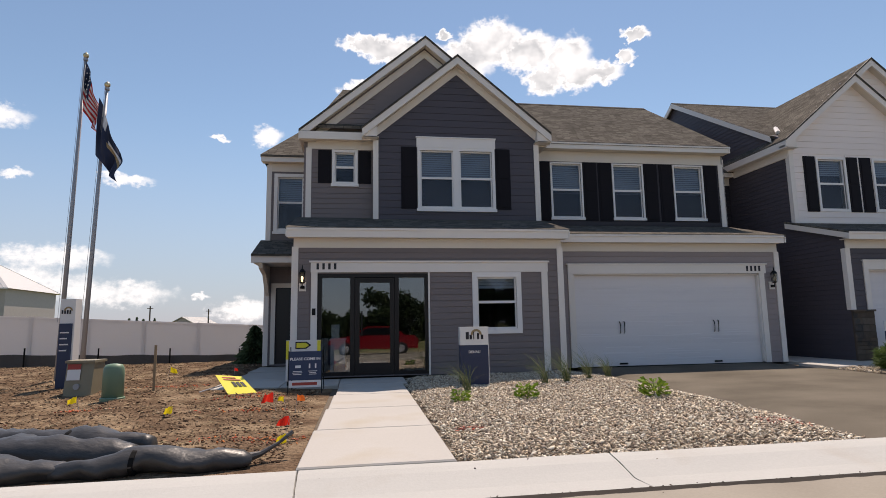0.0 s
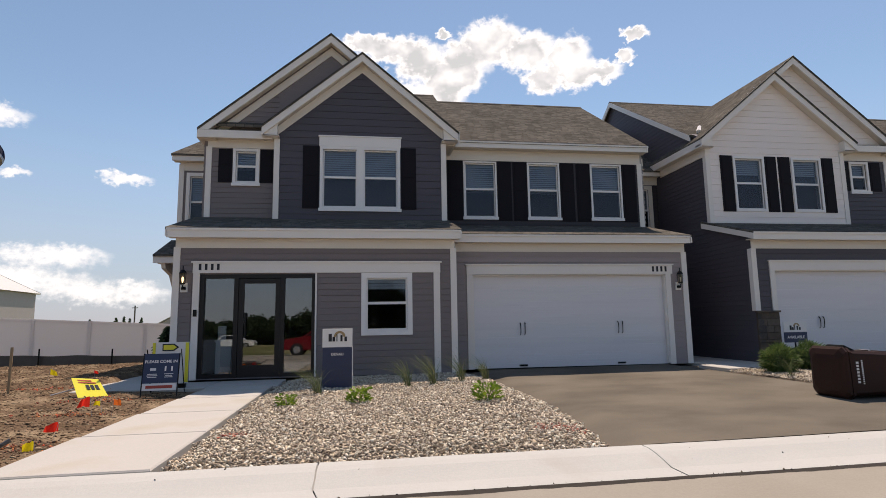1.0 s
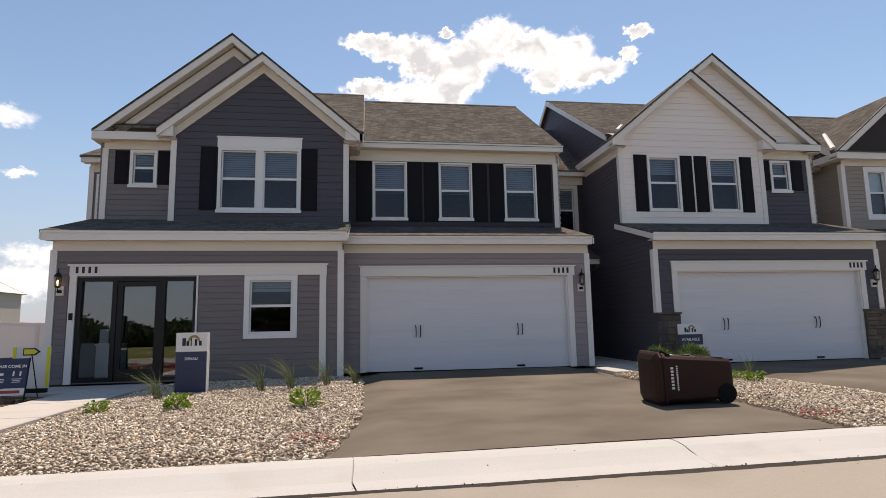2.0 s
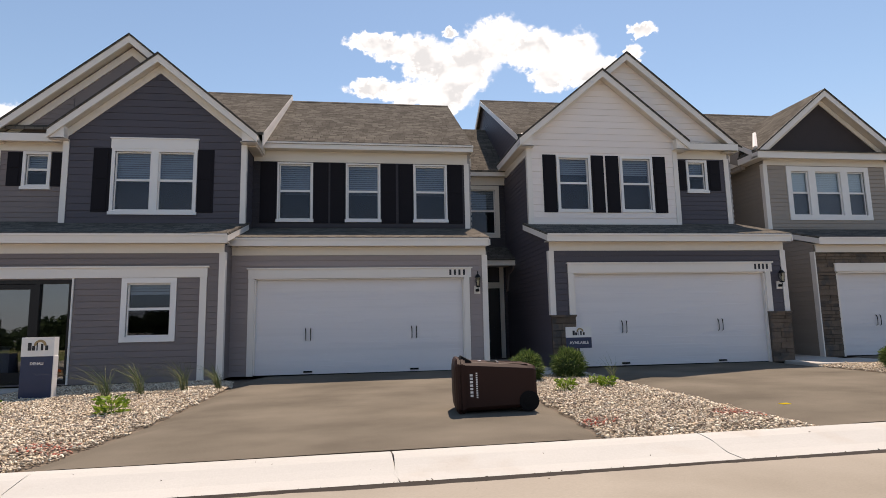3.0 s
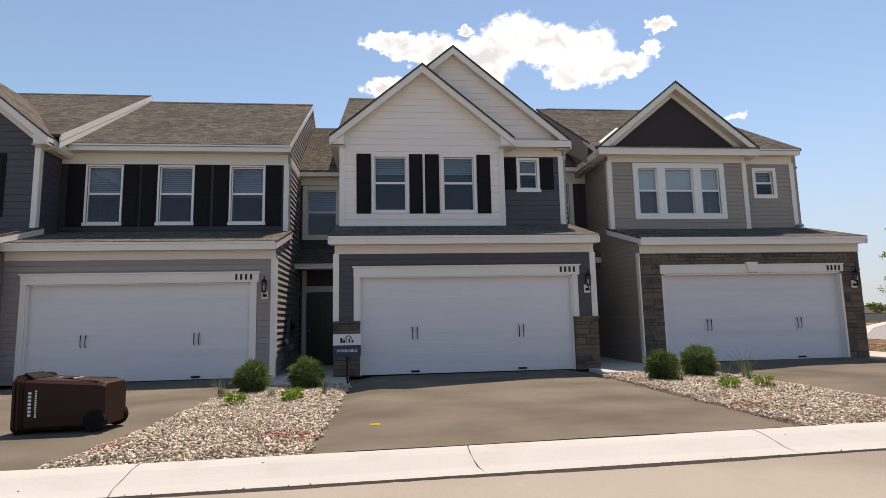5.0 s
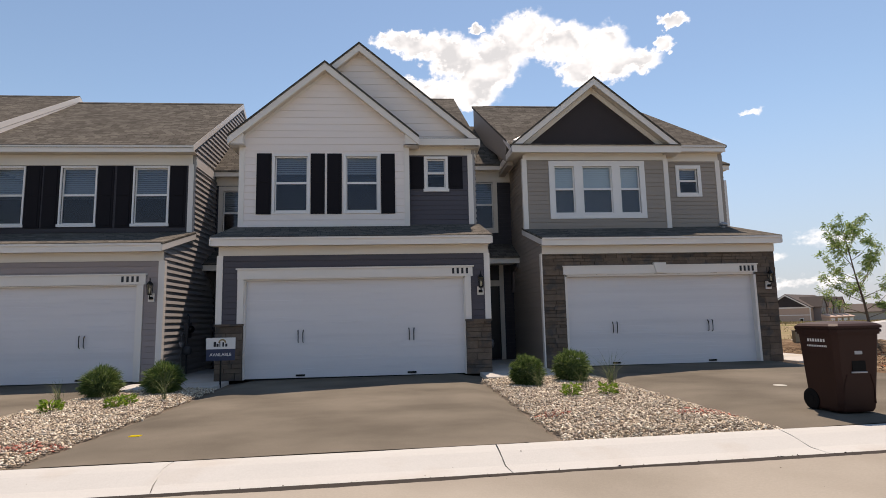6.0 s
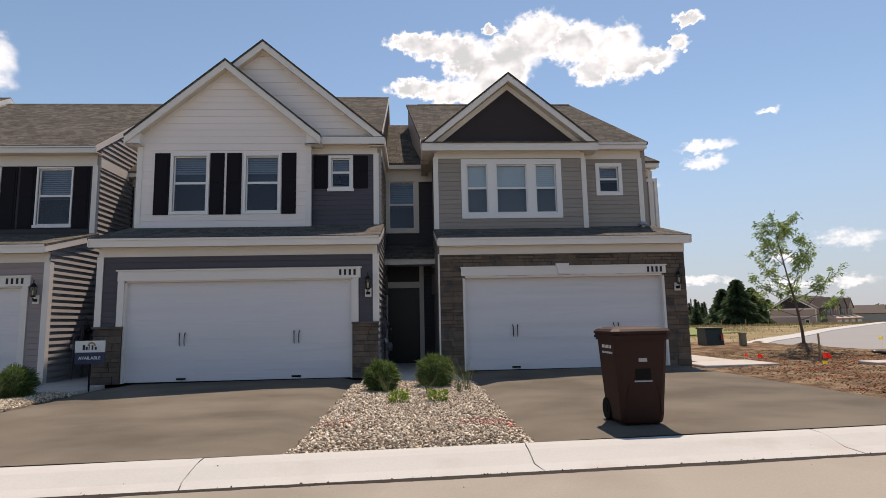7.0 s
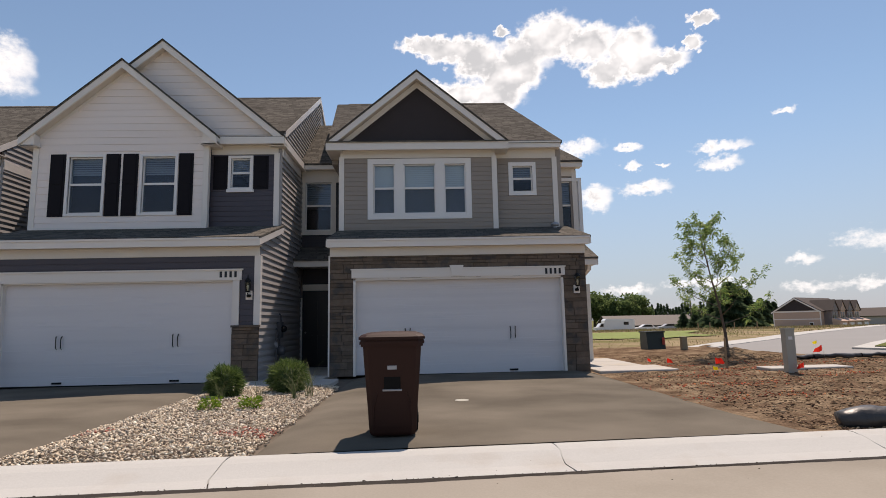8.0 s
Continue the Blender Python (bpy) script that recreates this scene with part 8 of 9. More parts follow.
def barn(x, y, length, depth, eave_h, ridge_h, z, label, wall_mat, roof_mat, turn=0.0, name="barn", hipped=False):
    t = thing(name, label, "building", (x, y, z))
    m = pose(x, y, z, 0, 0, turn)
    g = Geo()
    g.box(-length / 2, length / 2, -depth / 2, depth / 2, -1, eave_h)
    if not hipped:
        g.prism([(-depth / 2, eave_h), (depth / 2, eave_h), (0, ridge_h)], -length / 2, length / 2, "x")
    part("wall", g.moved(m), wall_mat, t)
    o = 0.4
    inset = depth * 0.45 if hipped else 0
    for s in (-1, 1):
        g = Geo()
        a = [(-length / 2 - o, s * (depth / 2 + o), eave_h - 0.1), (length / 2 + o, s * (depth / 2 + o), eave_h - 0.1), (length / 2 + o - inset, 0, ridge_h + 0.1), (-length / 2 - o + inset, 0, ridge_h + 0.1)]
        g.hexa(a, [(px, py, pz + 0.15) for px, py, pz in a])
        roof = part("roof", g.moved(m), roof_mat, t)
        g = Geo()
        if roof_mat is M["metal_roof"]:
            n = int(length / 0.9)
            for k in range(n + 1):
                f0 = -length / 2 + length * k / n
                f1 = f0 + (inset * (1 if f0 < 0 else -1) * min(1, abs(f0) / (length / 2)) if hipped else 0)
                g.tube([(f0, s * (depth / 2 + o), eave_h + 0.06), (f1, 0, ridge_h + 0.27)], 0.04, 4)
            part("standing_seam", g.moved(m), roof_mat, roof)
    if hipped:
        for s in (-1, 1):
            g = Geo()
            g.add([(s * (length / 2 + o), -depth / 2 - o, eave_h), (s * (length / 2 + o), depth / 2 + o, eave_h), (s * (length / 2 + o - inset), 0, ridge_h + 0.2)], [(0, 1, 2)])
            part("roof", g.moved(m), roof_mat, t)
    return t


barn(-57, 80, 26, 12, 6.6, 10.2, -0.9, "gray barn with a pale metal roof beyond the fence", M["barn_wall"], M["metal_roof"], 4, hipped=True)
barn(-50, 168, 13, 9, 2.4, 4.7, -1.0, "small gray house far beyond the fence", M["barn_wall"], M["metal_roof"], 80, name="far_house")


def conifer(x, y, z, h, r, seed, layers=None, name="conifer", label="dark green spruce tree in the distance", dens=1.0):
    rng = np.random.default_rng(seed)
    t = thing(name, label, "tree", (x, y, z), group="far conifers")
    g = Geo()
    g.tube([(x, y, z - 0.4), (x, y, z + h * 0.9)], [r * 0.07, 0.03], 6)
    part("trunk", g, M["bark"], t)
    n = int(900 * dens)
    q = rng.uniform(0.04, 1, n) ** 0.85
    a = rng.uniform(0, 6.283, n)
    rr = r * (1 - q) * (0.72 + 0.28 * np.sin(a * 3 + q * 26 + seed)) * rng.uniform(0.35, 1.05, n) ** 0.6 + 0.03
    c = np.stack([x + rr * np.cos(a), y + rr * np.sin(a), z + h * q], 1)
    out = np.stack([np.cos(a), np.sin(a), rng.uniform(-0.5, 0.15, n)], 1)
    v, f = leaves(rng, c - out * r * 0.16, r * 0.34, r * 0.075, 0.12, out)
    o = new("crown", raw_mesh("crown", v, f, M["needle"]))
    o.parent = t
    o.matrix_parent_inverse = WORLD[t.name].inverted()


def broadleaf(x, y, z, h, r, seed, label="broad green tree in the distance", n=1500, mat=None, low=0.42):
    rng = np.random.default_rng(seed)
    t = thing("broadleaf_tree", label, "tree", (x, y, z), group="far broadleaf trees")
    g = Geo()
    g.tube([(x, y, z - 0.4), (x + 0.1, y, z + h * 0.45), (x, y, z + h * 0.8)], [r * 0.09, r * 0.06, 0.04], 7)
    clumps = []
    for k in range(9):
        a = rng.uniform(0, 6.28)
        e = (x + r * 0.62 * rng.uniform(0.2, 1) * math.cos(a), y + r * 0.62 * rng.uniform(0.2, 1) * math.sin(a), z + h * rng.uniform(low, 0.86))
        g.tube([(x, y, z + h * 0.32), e], [r * 0.035, 0.02], 5)
        clumps.append((*e, r * rng.uniform(0.3, 0.5)))
    part("trunk", g, M["bark"], t)
    cs = []
    for cx, cy, cz, cr in clumps:
        d = rng.normal(size=(n // 9, 3))
        d /= np.linalg.norm(d, axis=1)[:, None]
        cs.append(np.array((cx, cy, cz)) + d * cr * (rng.uniform(0.2, 1.1, (n // 9, 1)) ** 0.5) * np.array([1, 1, 0.8]))
    v, f = leaves(rng, np.concatenate(cs), r * 0.17, r * 0.06, 0.1)
    o = new("crown", raw_mesh("crown", v, f, mat or M["far_leaf"]))
    o.parent = t
    o.matrix_parent_inverse = WORLD[t.name].inverted()


def polar(az, dist, x0, y0):
    return x0 + dist * math.sin(radians(az)), y0 + dist * math.cos(radians(az))


for k, (az, d, h, r) in enumerate(((-22.9, 120, 3.2, 1.1), (-21.0, 130, 3.6, 1.3), (-20.4, 132, 3.9, 1.2), (-19.9, 125, 3.4, 1.2), (-19.0, 128, 3.6, 1.2), (-24.6, 125, 2.6, 1.3), (-16.6, 140, 2.4, 1.6))):
    px, py = polar(az, d, -4.8, 7.4)
    conifer(px, py, -1.1, h + 0.6, r, 100 + k, dens=0.5)
for az, d, h in ((-19.4, 110, 5.9), (-14.5, 118, 5.6)):
    px, py = polar(az, d, -4.8, 7.4)
    t = thing("utility_pole", "weathered wooden utility pole in the distance", "utility pole", (px, py, -1.0), group="utility poles")
    g = Geo()
    g.tube([(px, py, -1.5), (px, py, h - 1.0)], [0.16, 0.11], 8)
    part("pole", g, M["bark"], t)
    g = Geo()
    g.box(px - 0.5, px + 0.5, py - 0.06, py + 0.06, h - 1.45, h - 1.33)
    part("crossarm", g, M["bark"], t)
# dark thuja by the west porch
conifer(-7.86, 24.2, soil(-7.86, 24.2) - 0.12, 1.12, 0.62, 140, dens=2.2, name="thuja", label="low dark green thuja beside the west porch")

# ---------------------------------------------------------------- corner lot and the land to the east
# young tree in a soil mound
g = Geo()
cx, cy = 24.86, 22.4
rings = ((0.0, 0.24), (0.25, 0.22), (0.5, 0.15), (0.8, 0.06), (1.0, -0.06))
k = 22
for r, h in rings:
    for i in range(k):
        a = 2 * math.pi * i / k
        w = 1 + 0.18 * noise.noise(Vector((math.cos(a) * 1.6, math.sin(a) * 1.6, r)))
        px, py = cx + 0.85 * r * w * math.cos(a), cy + 0.6 * r * w * math.sin(a)
        g.v.append((px, py, soil(px, py) + h * (1 + 0.35 * noise.noise(Vector((px * 3, py * 3, 5))))))
g.f = [(j * k + i, j * k + (i + 1) % k, (j + 1) * k + (i + 1) % k, (j + 1) * k + i) for j in range(4) for i in range(k)]
solid("soil_mound", g, M["dirt"], "heaped brown soil round the foot of a young tree", "soil", smooth=False)


def young_tree(x, y, z, h):
    """A thin trunk that leans, ascending limbs, and tufts of long narrow leaves blown one way."""
    rng, npr = random.Random(9), np.random.default_rng(9)
    t = thing("young_tree", "slender young street tree with sparse light green leaves", "tree", (x, y, z))
    trunk, limbs = Geo(), Geo()
    spine = [Vector((x, y, z - 0.2)), Vector((x - 0.04, y, z + h * 0.16)), Vector((x - 0.14, y, z + h * 0.34)), Vector((x - 0.30, y + 0.03, z + h * 0.55)), Vector((x - 0.48, y, z + h * 0.78)), Vector((x - 0.62, y - 0.02, z + h * 0.98))]
    trunk.tube(spine, [0.050, 0.040, 0.032, 0.020, 0.011, 0.004], 8)
    part("trunk", trunk, M["bark"], t)

    def on_spine(q):
        k = min(4, int(q * 5))
        return spine[k].lerp(spine[k + 1], q * 5 - k)

    tufts = [(on_spine(q), Vector((-0.2, 0, 1))) for q in (0.82, 0.88, 0.93, 0.97, 1.0) for _ in range(2)]
    for k in range(19):
        q = 0.27 + 0.58 * k / 18
        a = k * 2.4 + rng.uniform(-0.3, 0.3)
        long = (1.72 - 2.1 * (q - 0.27)) * rng.uniform(0.85, 1.12)
        lift = 0.45 + 0.75 * (q - 0.27) / 0.58
        out = Vector((math.cos(a), 0.75 * math.sin(a), 0.0))
        base = on_spine(q)
        pts = [base, base + out * long * 0.38 + Vector((0, 0, long * 0.26 * lift)), base + out * long * 0.68 + Vector((0, 0, long * 0.58 * lift)), base + out * long * 0.86 + Vector((0, 0, long * 0.86 * lift))]
        limbs.tube(pts, [0.016 - 0.010 * q, 0.011 - 0.006 * q, 0.006, 0.003], 5)
        for _ in range(9):
            f = rng.uniform(0.32, 1.0) * 3
            i = min(2, int(f))
            p = pts[i].lerp(pts[i + 1], f - i)
            side = Vector((rng.gauss(-0.1, 0.7), rng.gauss(0, 0.7), rng.gauss(0.5, 0.5))).normalized() * rng.uniform(0.10, 0.30)
            limbs.tube([p, p + side], [0.004, 0.0015], 4)
            tufts += [(p + side * 0.55, side), (p + side, side)]
    part("limbs", limbs, M["bark"], t)
    at, way = [], []
    for p, d in tufts:
        for _ in range(rng.randint(10, 19)):
            at.append(p + Vector((rng.gauss(0, 0.045), rng.gauss(0, 0.045), rng.gauss(0, 0.045))))
            way.append(d.normalized() * 0.6 + Vector((rng.gauss(-0.55, 0.6), rng.gauss(0, 0.6), rng.gauss(-0.25, 0.5))))
    v, f = leaves(npr, np.array(at), 0.12, 0.0155, 0.25, np.array(way))
    o = new("crown", raw_mesh("crown", v, f, M["tree_leaf"]))
    o.parent = t
    o.matrix_parent_inverse = WORLD[t.name].inverted()


young_tree(24.86, 22.4, 0.12, 4.0)

t = thing("utility_pedestal", "gray upright utility pedestal beside a concrete strip", "utility box", (23.74, 18.1, soil(23.74, 18.1)))
z = soil(23.74, 18.1)
g = Geo()
g.prism([(23.65, 18.02), (23.83, 18.02), (23.83, 18.17), (23.65, 18.17)], z - 0.05, z + 0.83, "z")
part("body", g, M["gray_cab"], t)
rect(t, "cap", M["gray_cab"], 23.64, 23.84, 18.01, 18.18, z + 0.83, z + 0.865)
rect(t, "label_plate", M["sign_white"], 23.70, 23.78, 18.015, 18.02, z + 0.64, z + 0.70)
w = thing("concrete_strip", "short pale concrete strip set in the soil", "slab", (24.4, 18.6, G(24)))
slab_piece("panel", 23.55, 25.25, 18.4, 18.95, M["concrete"], w, 0.08)
t = thing("transformer", "dark green pad-mounted transformer on the corner lot", "utility box", (24.78, 27.3, soil(24.78, 27.3)))
z = soil(24.78, 27.3) - 0.02
g = Geo()
g.prism([(26.95, z), (27.65, z), (27.65, z + 0.62), (27.07, z + 0.62)], 24.46, 25.10, "x")
part("body", g, M["dark_green"], t)
rect(t, "lid", M["dark_green"], 24.43, 25.13, 27.03, 27.69, z + 0.62, z + 0.67)
rect(t, "pad", M["concrete"], 24.36, 25.2, 26.85, 27.75, z - 0.06, z + 0.02)
rect(t, "warning_label", M["sign_red"], 24.98, 25.07, 26.94, 26.95, z + 0.2, z + 0.45)
t = thing("utility_pedestal", "small tan utility pedestal on the corner lot", "utility box", (25.6, 26.6, soil(25.6, 26.6)))
rect(t, "body", M["olive_cab"], 25.50, 25.68, 26.52, 26.70, soil(25.6, 26.6) - 0.05, soil(25.6, 26.6) + 0.40)
rect(t, "cap", M["olive_cab"], 25.485, 25.695, 26.505, 26.715, soil(25.6, 26.6) + 0.40, soil(25.6, 26.6) + 0.43)

# side street, its kerbs and a grassed island
FAR_EDGE = [(26.6, 27.3), (29.2, 30.2), (33.1, 33.8), (40.0, 40.9), (49.3, 49.6), (62.0, 61.5), (84.0, 82.0)]
NEAR_EDGE = [(27.2, 24.4), (29.5, 22.5), (33.0, 21.3), (44.0, 20.3), (58.0, 19.4), (80.0, 22.0), (120.0, 50.0)]
LAY = lambda x, y: far_ground(x, y) + 0.12
g = Geo()
g.v = [(x, y, LAY(x, y)) for pair in zip(FAR_EDGE, NEAR_EDGE) for x, y in pair]
g.f = [(2 * i, 2 * i + 1, 2 * i + 3, 2 * i + 2) for i in range(len(FAR_EDGE) - 1)]
solid("side_road", g, M["side_asphalt"], "pale gray side street curving away from the corner", "road", kind="structure")
kb = thing("side_kerb", "pale concrete kerb along the side street", "kerb")
for a, b in zip(FAR_EDGE, FAR_EDGE[1:]):
    g = Geo()
    d = Vector((b[0] - a[0], b[1] - a[1], 0)).normalized()
    nrm = Vector((-d.y, d.x, 0)) * 0.6
    za, zb = LAY(*a) + 0.02, LAY(*b) + 0.02
    g.hexa([(a[0], a[1], za - 0.2), (b[0], b[1], zb - 0.2), (b[0] + nrm.x, b[1] + nrm.y, zb - 0.2), (a[0] + nrm.x, a[1] + nrm.y, za - 0.2)], [(a[0], a[1], za), (b[0], b[1], zb), (b[0] + nrm.x, b[1] + nrm.y, zb + 0.08), (a[0] + nrm.x, a[1] + nrm.y, za + 0.08)])
    part("kerb_length", g, M["kerb"], kb)
isl = thing("street_island", "grassed street island edged with pale kerb", "traffic island", (37, 29, 0.05))
ring = [(30.8, 25.6), (34.0, 28.7), (38.0, 32.3), (60, 47), (64, 40), (40.0, 27.2), (33.5, 24.3), (31.2, 24.6)]
g = Geo()
g.prism(ring, -0.1, 0.12, "z")
part("kerb_ring", g, M["kerb"], isl)
g = Geo()
g.prism([(31.6, 25.6), (34.3, 28.2), (38.3, 31.7), (59, 45.5), (62, 40.3), (39.8, 27.8), (33.6, 25.0), (31.9, 25.1)], 0.05, 0.16, "z")
part("turf", g, M["grass"], isl)
# seeded soil beyond the side street, with a green strip across it


def beside_road(x, y):
    """Whether a place lies on the far side of the side street."""
    for a, b in zip(FAR_EDGE, FAR_EDGE[1:]):
        if a[1] <= y <= b[1]:
            return x < a[0] + (b[0] - a[0]) * (y - a[1]) / (b[1] - a[1]) - 0.3
    return y > FAR_EDGE[0][1]


def green_here(x, y):
    w = 2.0 * noise.noise(Vector((x * 0.15, y * 0.15, 0)))
    return 41.5 + w < y < 57 + w and x < 37 + w + (y - 48) * 0.45


sheet("verge", steps(19, 98, 158), steps(28.6, 118, 150), lambda x, y: far_ground(x, y) + 0.07 + 0.03 * noise.noise(Vector((x * 0.5, y * 0.5, 2))), M["straw_soil"], "straw-coloured seeded soil beyond the side street", "ground", keep=beside_road)
sheet("verge", steps(14, 46, 64), steps(40, 60, 40), lambda x, y: far_ground(x, y) + 0.125, M["green_strip"], "bright green grass strip in the distance", "grass", keep=green_here)
rng = np.random.default_rng(83)
at, way, tall = [], [], []
for _ in range(60000):
    x, y = rng.uniform(20, 78), rng.uniform(29, 112)
    clump = noise.noise(Vector((x * 0.22, y * 0.12, 9.0)))
    if not beside_road(x + 0.5, y) or clump + rng.uniform(-0.5, 0.5) < (-0.15 if y > 57 else 0.12) or green_here(x, y):
        continue
    at.append((x, y, far_ground(x, y) + 0.05))
    way.append((rng.normal() * 0.35 - 0.2, rng.normal() * 0.35, 1.0))
    tall.append(0.13 + 0.22 * min(1, max(0, (y - 35) / 35)))
v, f = leaves(rng, np.array(at), np.array(tall), np.array(tall) * 0.09, 0.05, np.array(way))
tagged(new("weeds", raw_mesh("weeds", v, f, M["weed"])), "tall straw-coloured weeds and rough grass", "weeds", kind="stuff")


def east(az, d):
    return polar(az, d, 16.57, 7.15)


# row of far townhouses
def far_row(label):
    ox, oy = east(32.3, 128)
    t = thing("far_townhouses", label, "building", (ox, oy, -1.3))
    m = pose(ox, oy, -1.4, 0, 0, -56) @ Matrix.Diagonal((0.66, 0.60, 0.82, 1))
    g = Geo()
    g.box(0, 12.5, 0, 26, -1, 4.2)
    g.prism([(0, 4.2), (12.5, 4.2), (6.25, 7.2)], 0, 26, "y")
    part("wall", g.moved(m), M["far_wall"], t)
    g = Geo()
    g.prism([(0.6, 4.35), (11.9, 4.35), (6.25, 7.0)], -0.06, 0.0, "y")
    part("gable_panel", g.moved(m), M["brown_panel"], t, "dark brown gable panel")
    for s in (0, 1):
        g = Geo()
        a = [(-0.5 if s == 0 else 13.0, -0.4, 4.0), (6.25, -0.4, 7.3), (6.25, 26.4, 7.3), (-0.5 if s == 0 else 13.0, 26.4, 4.0)]
        g.hexa(a, [(x, y, z + 0.18) for x, y, z in a])
        part("roof", g.moved(m), M["barn_roof"], t)
    for s in (0, 1):
        g = Geo()
        xe = -0.4 if s == 0 else 12.9
        g.prism([(xe, 4.05), (6.25, 7.35), (6.25, 7.0), (xe, 3.72)], -0.5, -0.42, "y")
        part("rake_board", g.moved(m), M["fascia"], t)
        g = Geo()
        g.box(*((-0.06, 0.22) if s == 0 else (12.28, 12.56)), -0.07, 0.0, -1, 4.1)
        part("corner_board", g.moved(m), M["fascia"], t)
    g = Geo()
    g.box(-0.05, 12.55, -0.05, 0, 4.0, 4.3)
    g.box(-0.05, 12.55, -0.05, 0, 2.3, 2.5)
    part("band_board", g.moved(m), M["fascia"], t)
    for k in range(4):
        y = 2.5 + k * 6.0
        g = Geo()
        g.box(12.4, 14.5, y, y + 4.4, -1, 4.4)
        g.prism([(y - 0.2, 4.3), (y + 4.6, 4.3), (y + 2.2, 6.4)], 9.0, 14.7, "x")
        part("bay", g.moved(m), M["far_wall"] if k % 2 else M["gray_siding"], t)
        g = Geo()
        g.box(14.5, 16.6, y - 0.4, y + 4.8, -1, 1.9)
        g.prism([(14.5, 2.6), (17.0, 1.9), (17.0, 1.75), (14.5, 1.75)], y - 0.6, y + 5.0, "y")
        part("garage", g.moved(m), M["far_wall"], t)
        for s in (-1, 1):
            g = Geo()
            a = [(8.5, y + 2.2 + s * 2.7, 4.15), (14.9, y + 2.2 + s * 2.7, 4.15), (14.9, y + 2.2, 6.62), (8.5, y + 2.2, 6.62)]
            g.hexa(a, [(p, q, z + 0.14) for p, q, z in a])
            part("bay_roof", g.moved(m), M["barn_roof"], t)
        g = Geo()
        g.prism([(y - 0.3, 4.35), (y + 2.2, 6.6), (y + 2.2, 6.45), (y - 0.3, 4.2)], 14.6, 14.8, "x")
        part("rake_board", g.moved(m), M["fascia"], t)
        g = Geo()
        g.box(16.6, 16.66, y + 0.6, y + 3.8, -0.6, 1.5)
        part("garage_door", g.moved(m), M["door_white"], t)
        for q in (0.7, 2.5):
            g = Geo()
            g.box(14.5, 14.56, y + q, y + q + 1.1, 2.6, 3.9)
            part("window", g.moved(m), M["dark_glass"], t)
    g = Geo()
    g.box(9.5, 10.6, -0.06, 0, 0.4, 1.7)
    w = part("window", g.moved(m), M["fascia"], t)
    g = Geo()
    g.box(9.65, 10.45, -0.08, -0.06, 0.55, 1.55)
    part("pane", g.moved(m), M["dark_glass"], w)


far_row("far row of taupe townhouses with brown gables under construction")
for az, d, long in ((38.6, 190, 30), (42.5, 200, 34)):
    ox, oy = east(az, d)
    barn(ox, oy, long, 9, 2.6, 4.6, -1.8, "low far row of gray-roofed houses on the horizon", M["barn_wall"], M["barn_roof"], -40, name="far_house")
ox, oy = east(21.6, 135)
barn(ox, oy, 19, 9, 1.4, 3.4, -1.6, "long brown shed in the distance", M["shed_brown"], M["shed_brown"], 0, name="long_shed")

for k, (az, d, h, r) in enumerate(((29.0, 70, 5.5, 2.7), (27.8, 72, 4.6, 2.3), (30.2, 73, 4.7, 2.2), (27.0, 75, 2.4, 1.4), (31.0, 76, 2.6, 1.5), (31.4, 140, 5.6, 2.6), (31.9, 145, 5.2, 2.6), (32.4, 150, 5.0, 2.4), (26.0, 100, 2.8, 1.5), (25.0, 102, 2.6, 1.5))):
    px, py = east(az, d)
    conifer(px, py, -0.55, h, r * 1.12, 160 + k, dens=6.0 if h > 4.3 else 2.0)
rnd2 = random.Random(31)
for k in range(34):
    az = 18.6 + k * 0.265
    px, py = east(az, 165 + rnd2.uniform(-6, 6))
    conifer(px, py, -2.2, 6.6 + rnd2.uniform(-1.0, 1.2), 2.0, 190 + k, dens=0.6)
for k, (az, d, h, r) in enumerate(((16.1, 146, 8.0, 3.8), (17.6, 147, 7.2, 3.6), (18.9, 148, 8.0, 3.8), (19.6, 146, 6.6, 3.4), (20.8, 147, 8.4, 3.6), (15.0, 150, 8.2, 4.2), (16.9, 150, 8.8, 4.0), (18.2, 155, 7.4, 3.4), (20.2, 150, 9.2, 4.4), (21.4, 152, 7.6, 3.0), (13.0, 150, 8.0, 4.0), (42.0, 190, 5.0, 4.5), (44.0, 195, 5.4, 4.5), (40.3, 190, 4.6, 4.0))):
    px, py = east(az, d)
    broadleaf(px, py, -2.0, h * 1.22 if az < 30 else h, r * 1.1, 220 + k)
# post-and-wire fence and small posts on the green
for k, az in enumerate((27.2, 29.2, 31.0, 26.2)):
    px, py = east(az, 60)
    g = Geo()
    g.tube([(px, py, -0.8), (px, py, 0.75)], 0.05, 6)
    solid("fence_post", g, M["wood"], "plain wooden post in the grass", "post", group="far posts")
px, py = east(25.7, 105)
t = thing("utility_pole", "weathered wooden utility pole in the distance", "utility pole", (px, py, -1.0), group="utility poles")
g = Geo()
g.tube([(px, py, -1.5), (px, py, 4.1)], [0.14, 0.10], 8)
part("pole", g, M["bark"], t)


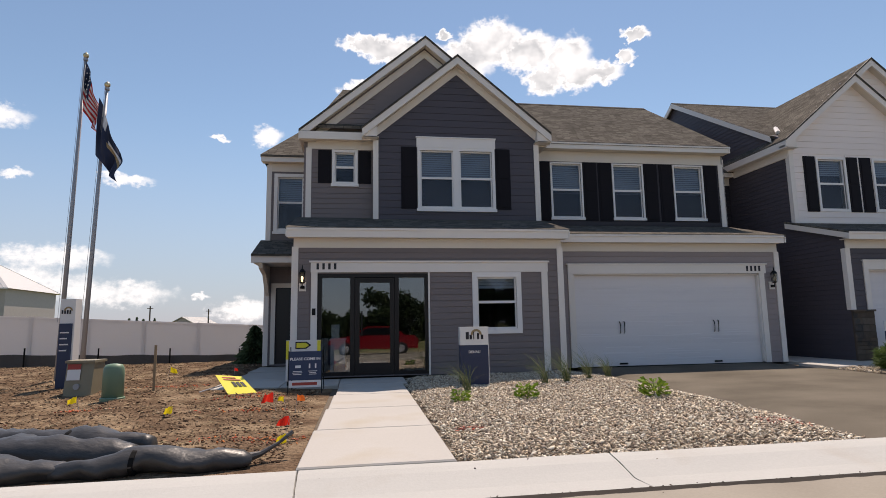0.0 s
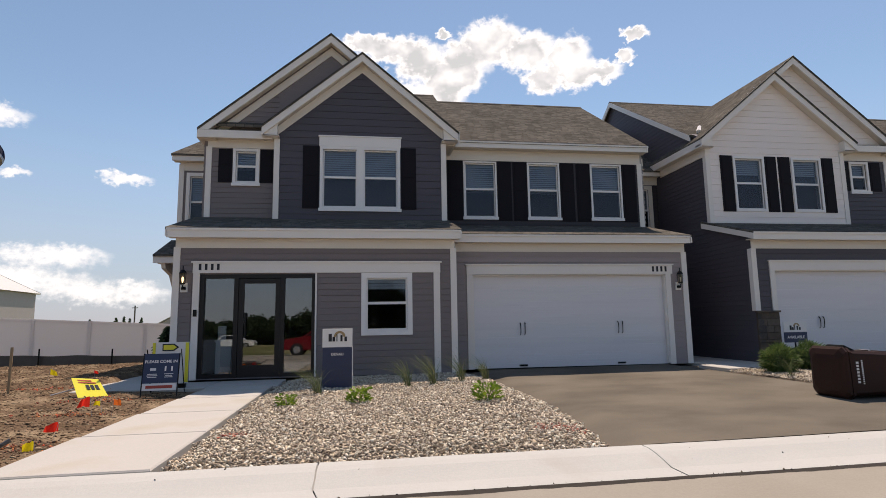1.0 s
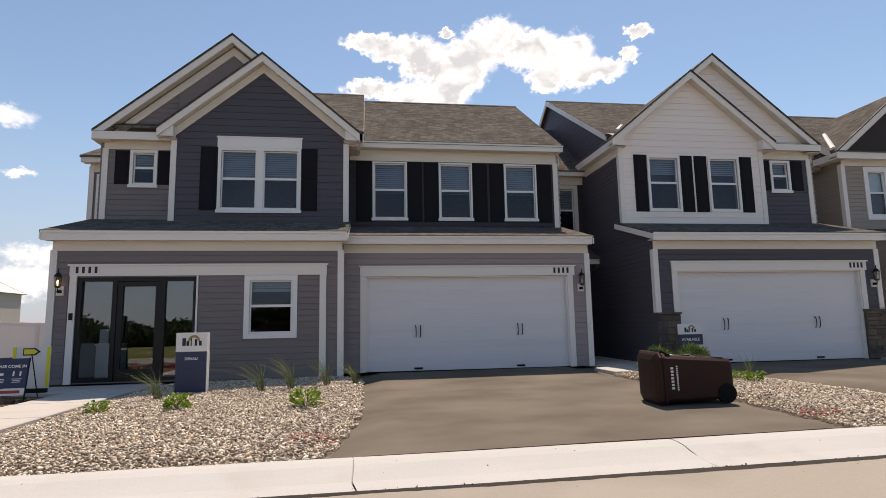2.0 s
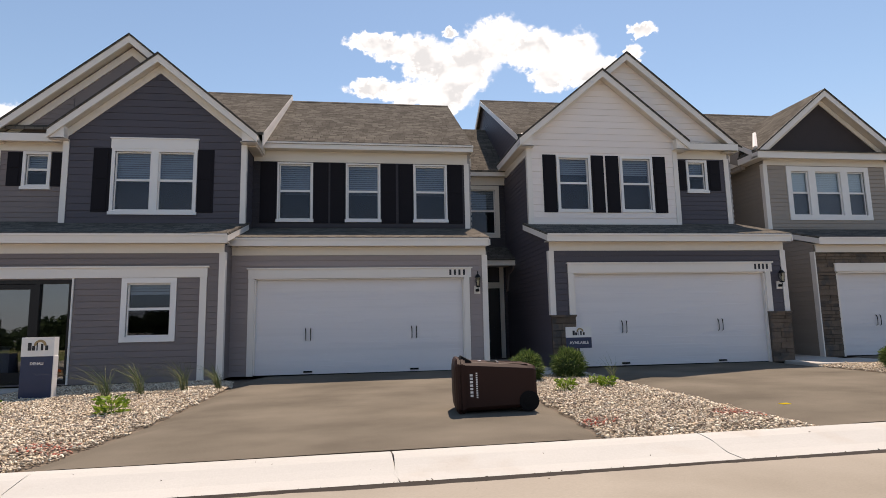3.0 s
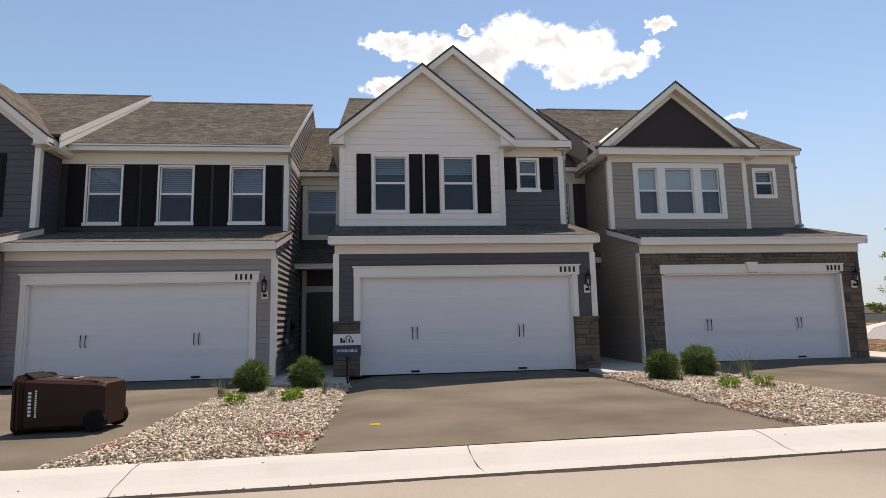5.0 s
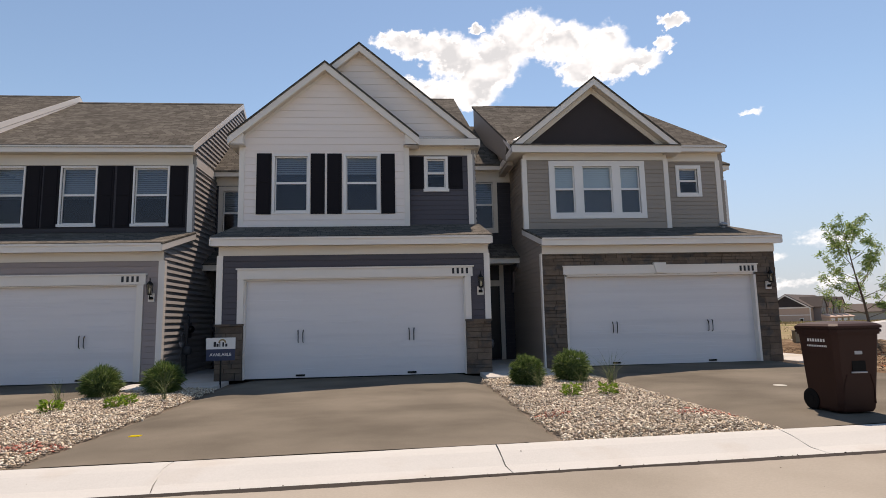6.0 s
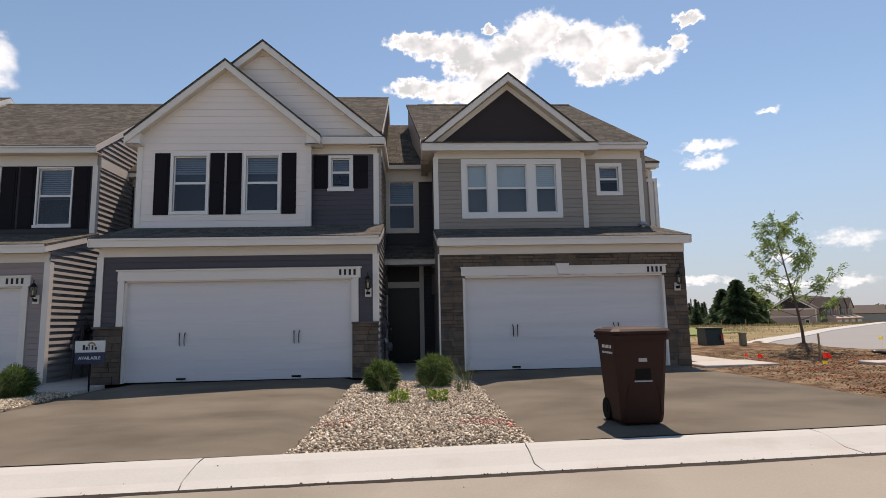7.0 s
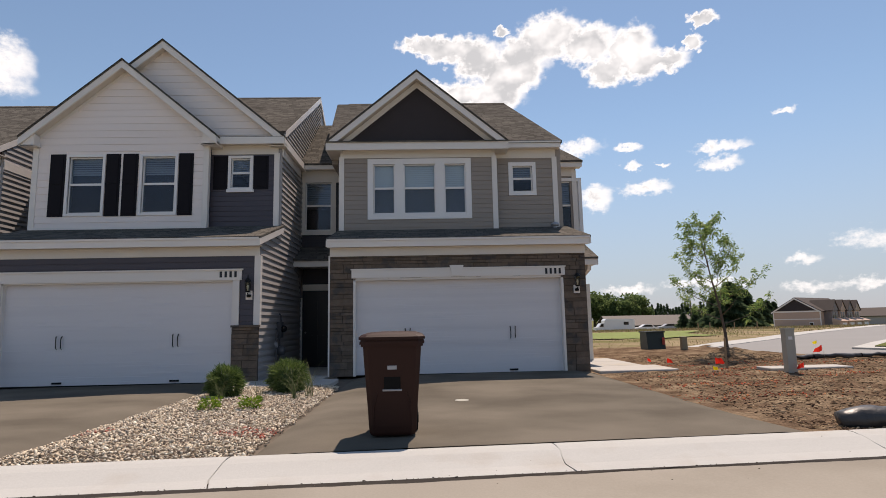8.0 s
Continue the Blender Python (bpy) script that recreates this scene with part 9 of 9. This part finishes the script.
def vehicle(x, y, z, turn, paint, name, label, boxy=False):
    t = thing(name, label, "vehicle", (x, y, z))
    m = pose(x, y, z, 0, 0, turn)
    g = Geo()
    if boxy:
        g.prism([(-2.6, 0.5), (3.4, 0.5), (3.4, 2.75), (-2.2, 2.85), (-2.6, 2.5)], -1.1, 1.1, "y")
        g.prism([(-4.4, 0.5), (-2.6, 0.5), (-2.6, 2.0), (-3.3, 1.95), (-3.8, 1.25), (-4.4, 1.15)], -0.95, 0.95, "y")
    else:
        g.prism([(-2.3, 0.32), (2.25, 0.32), (2.3, 0.75), (2.1, 0.98), (0.95, 1.02), (-1.15, 0.98), (-2.2, 0.86), (-2.35, 0.6)], -0.88, 0.88, "y")
        g.prism([(-1.25, 0.97), (1.6, 0.99), (1.05, 1.45), (-0.35, 1.47)], -0.72, 0.72, "y")
    part("body", g.moved(m), paint, t)
    g = Geo()
    if boxy:
        g.box(1.2, 2.2, -1.12, -1.1, 1.6, 2.2)
        g.prism([(-3.65, 1.3), (-2.8, 1.3), (-2.8, 1.85), (-3.25, 1.8)], -0.97, 0.97, "y")
    else:
        g.prism([(-1.02, 1.02), (1.35, 1.02), (0.95, 1.40), (-0.30, 1.41)], -0.735, 0.735, "y")
    part("windows", g.moved(m), M["dark_glass"], t)
    for wx in ((-3.4, 2.2) if boxy else (-1.45, 1.4)):
        for wy in (-0.82, 0.82):
            g = Geo()
            g.lathe([(0.26, -0.11), (0.33, -0.09), (0.33, 0.09), (0.26, 0.11)], (0, 0, 0), 16)
            g.moved(m @ pose(wx, wy, 0.33, 90, 0, 0))
            wh = part("wheel", g, M["tyre"], t)
            g = Geo()
            g.lathe([(0.19, -0.118), (0.19, 0.118)], (0, 0, 0), 10)
            g.moved(m @ pose(wx, wy, 0.33, 90, 0, 0))
            part("rim", g, M["galv"], wh)
    return t


px, py = east(18.9, 118)
vehicle(px, py, -1.45, 0, M["van_white"], "camper_truck", "white camper truck parked by the far green", True)
px, py = east(21.6, 120)
vehicle(px, py, -1.35, 0, M["van_white"], "parked_car", "white car parked by the far green")
px, py = east(23.6, 124)
vehicle(px, py, -1.3, 0, M["galv"], "parked_car", "silver car parked by the far green")
# across the street: what the panes mirror
for k in range(62):
    x = -70 + k * 2.2
    tall = 3.6 if x < -12 else 4.4 if x < -2 else 7.6
    broadleaf(x, -52 + rnd2.uniform(-6, 6), -0.5, tall * rnd2.uniform(0.85, 1.2), 3.2, 300 + k, "broad green tree across the street", n=2600, mat=M["grove_leaf"], low=0.08)
# added red car: stands in for the mirror image of the camera's own car
vehicle(-4.2, 1.4, G(-4) - 0.125, 0, M["van_red"], "parked_car", "red stand-in for the mirrored camera car")
vehicle(-16.2, -32.5, G(-16) - 0.3, 180, M["van_white"], "pickup_truck", "white truck parked far across the street", False)

# reception desk behind the storefront
t = thing("reception_desk", "white reception desk just inside the glass entrance", "desk", (-5.2, 20.6, 0.03))
rect(t, "front_panel", M["sign_white"], -5.48, -5.17, 19.75, 19.79, 0.03, 0.74)
rect(t, "side_panel", M["sign_white"], -5.21, -5.17, 19.79, 20.5, 0.03, 0.74)
rect(t, "top", M["sign_white"], -5.50, -5.15, 19.72, 20.52, 0.74, 0.78)
rect(t, "notice", M["sign_white"], -5.47, -5.30, 19.86, 19.875, 0.78, 1.08, "white notice standing on the desk")

# little things on the drives
g = Geo()
g.box(7.90, 8.02, 13.42, 13.50, G(8) + 0.004, G(8) + 0.012)
solid("scrap", g, M["flag_yellow"], "scrap of yellow plastic on the asphalt drive", "litter")
g = Geo()
g.lathe([(0.105, 0.0), (0.10, 0.004)], (17.1, 15.62, G(17) + 0.006), 20)
solid("valve_cover", g, M["gray_cab"], "round metal valve cover set in the asphalt", "cover")
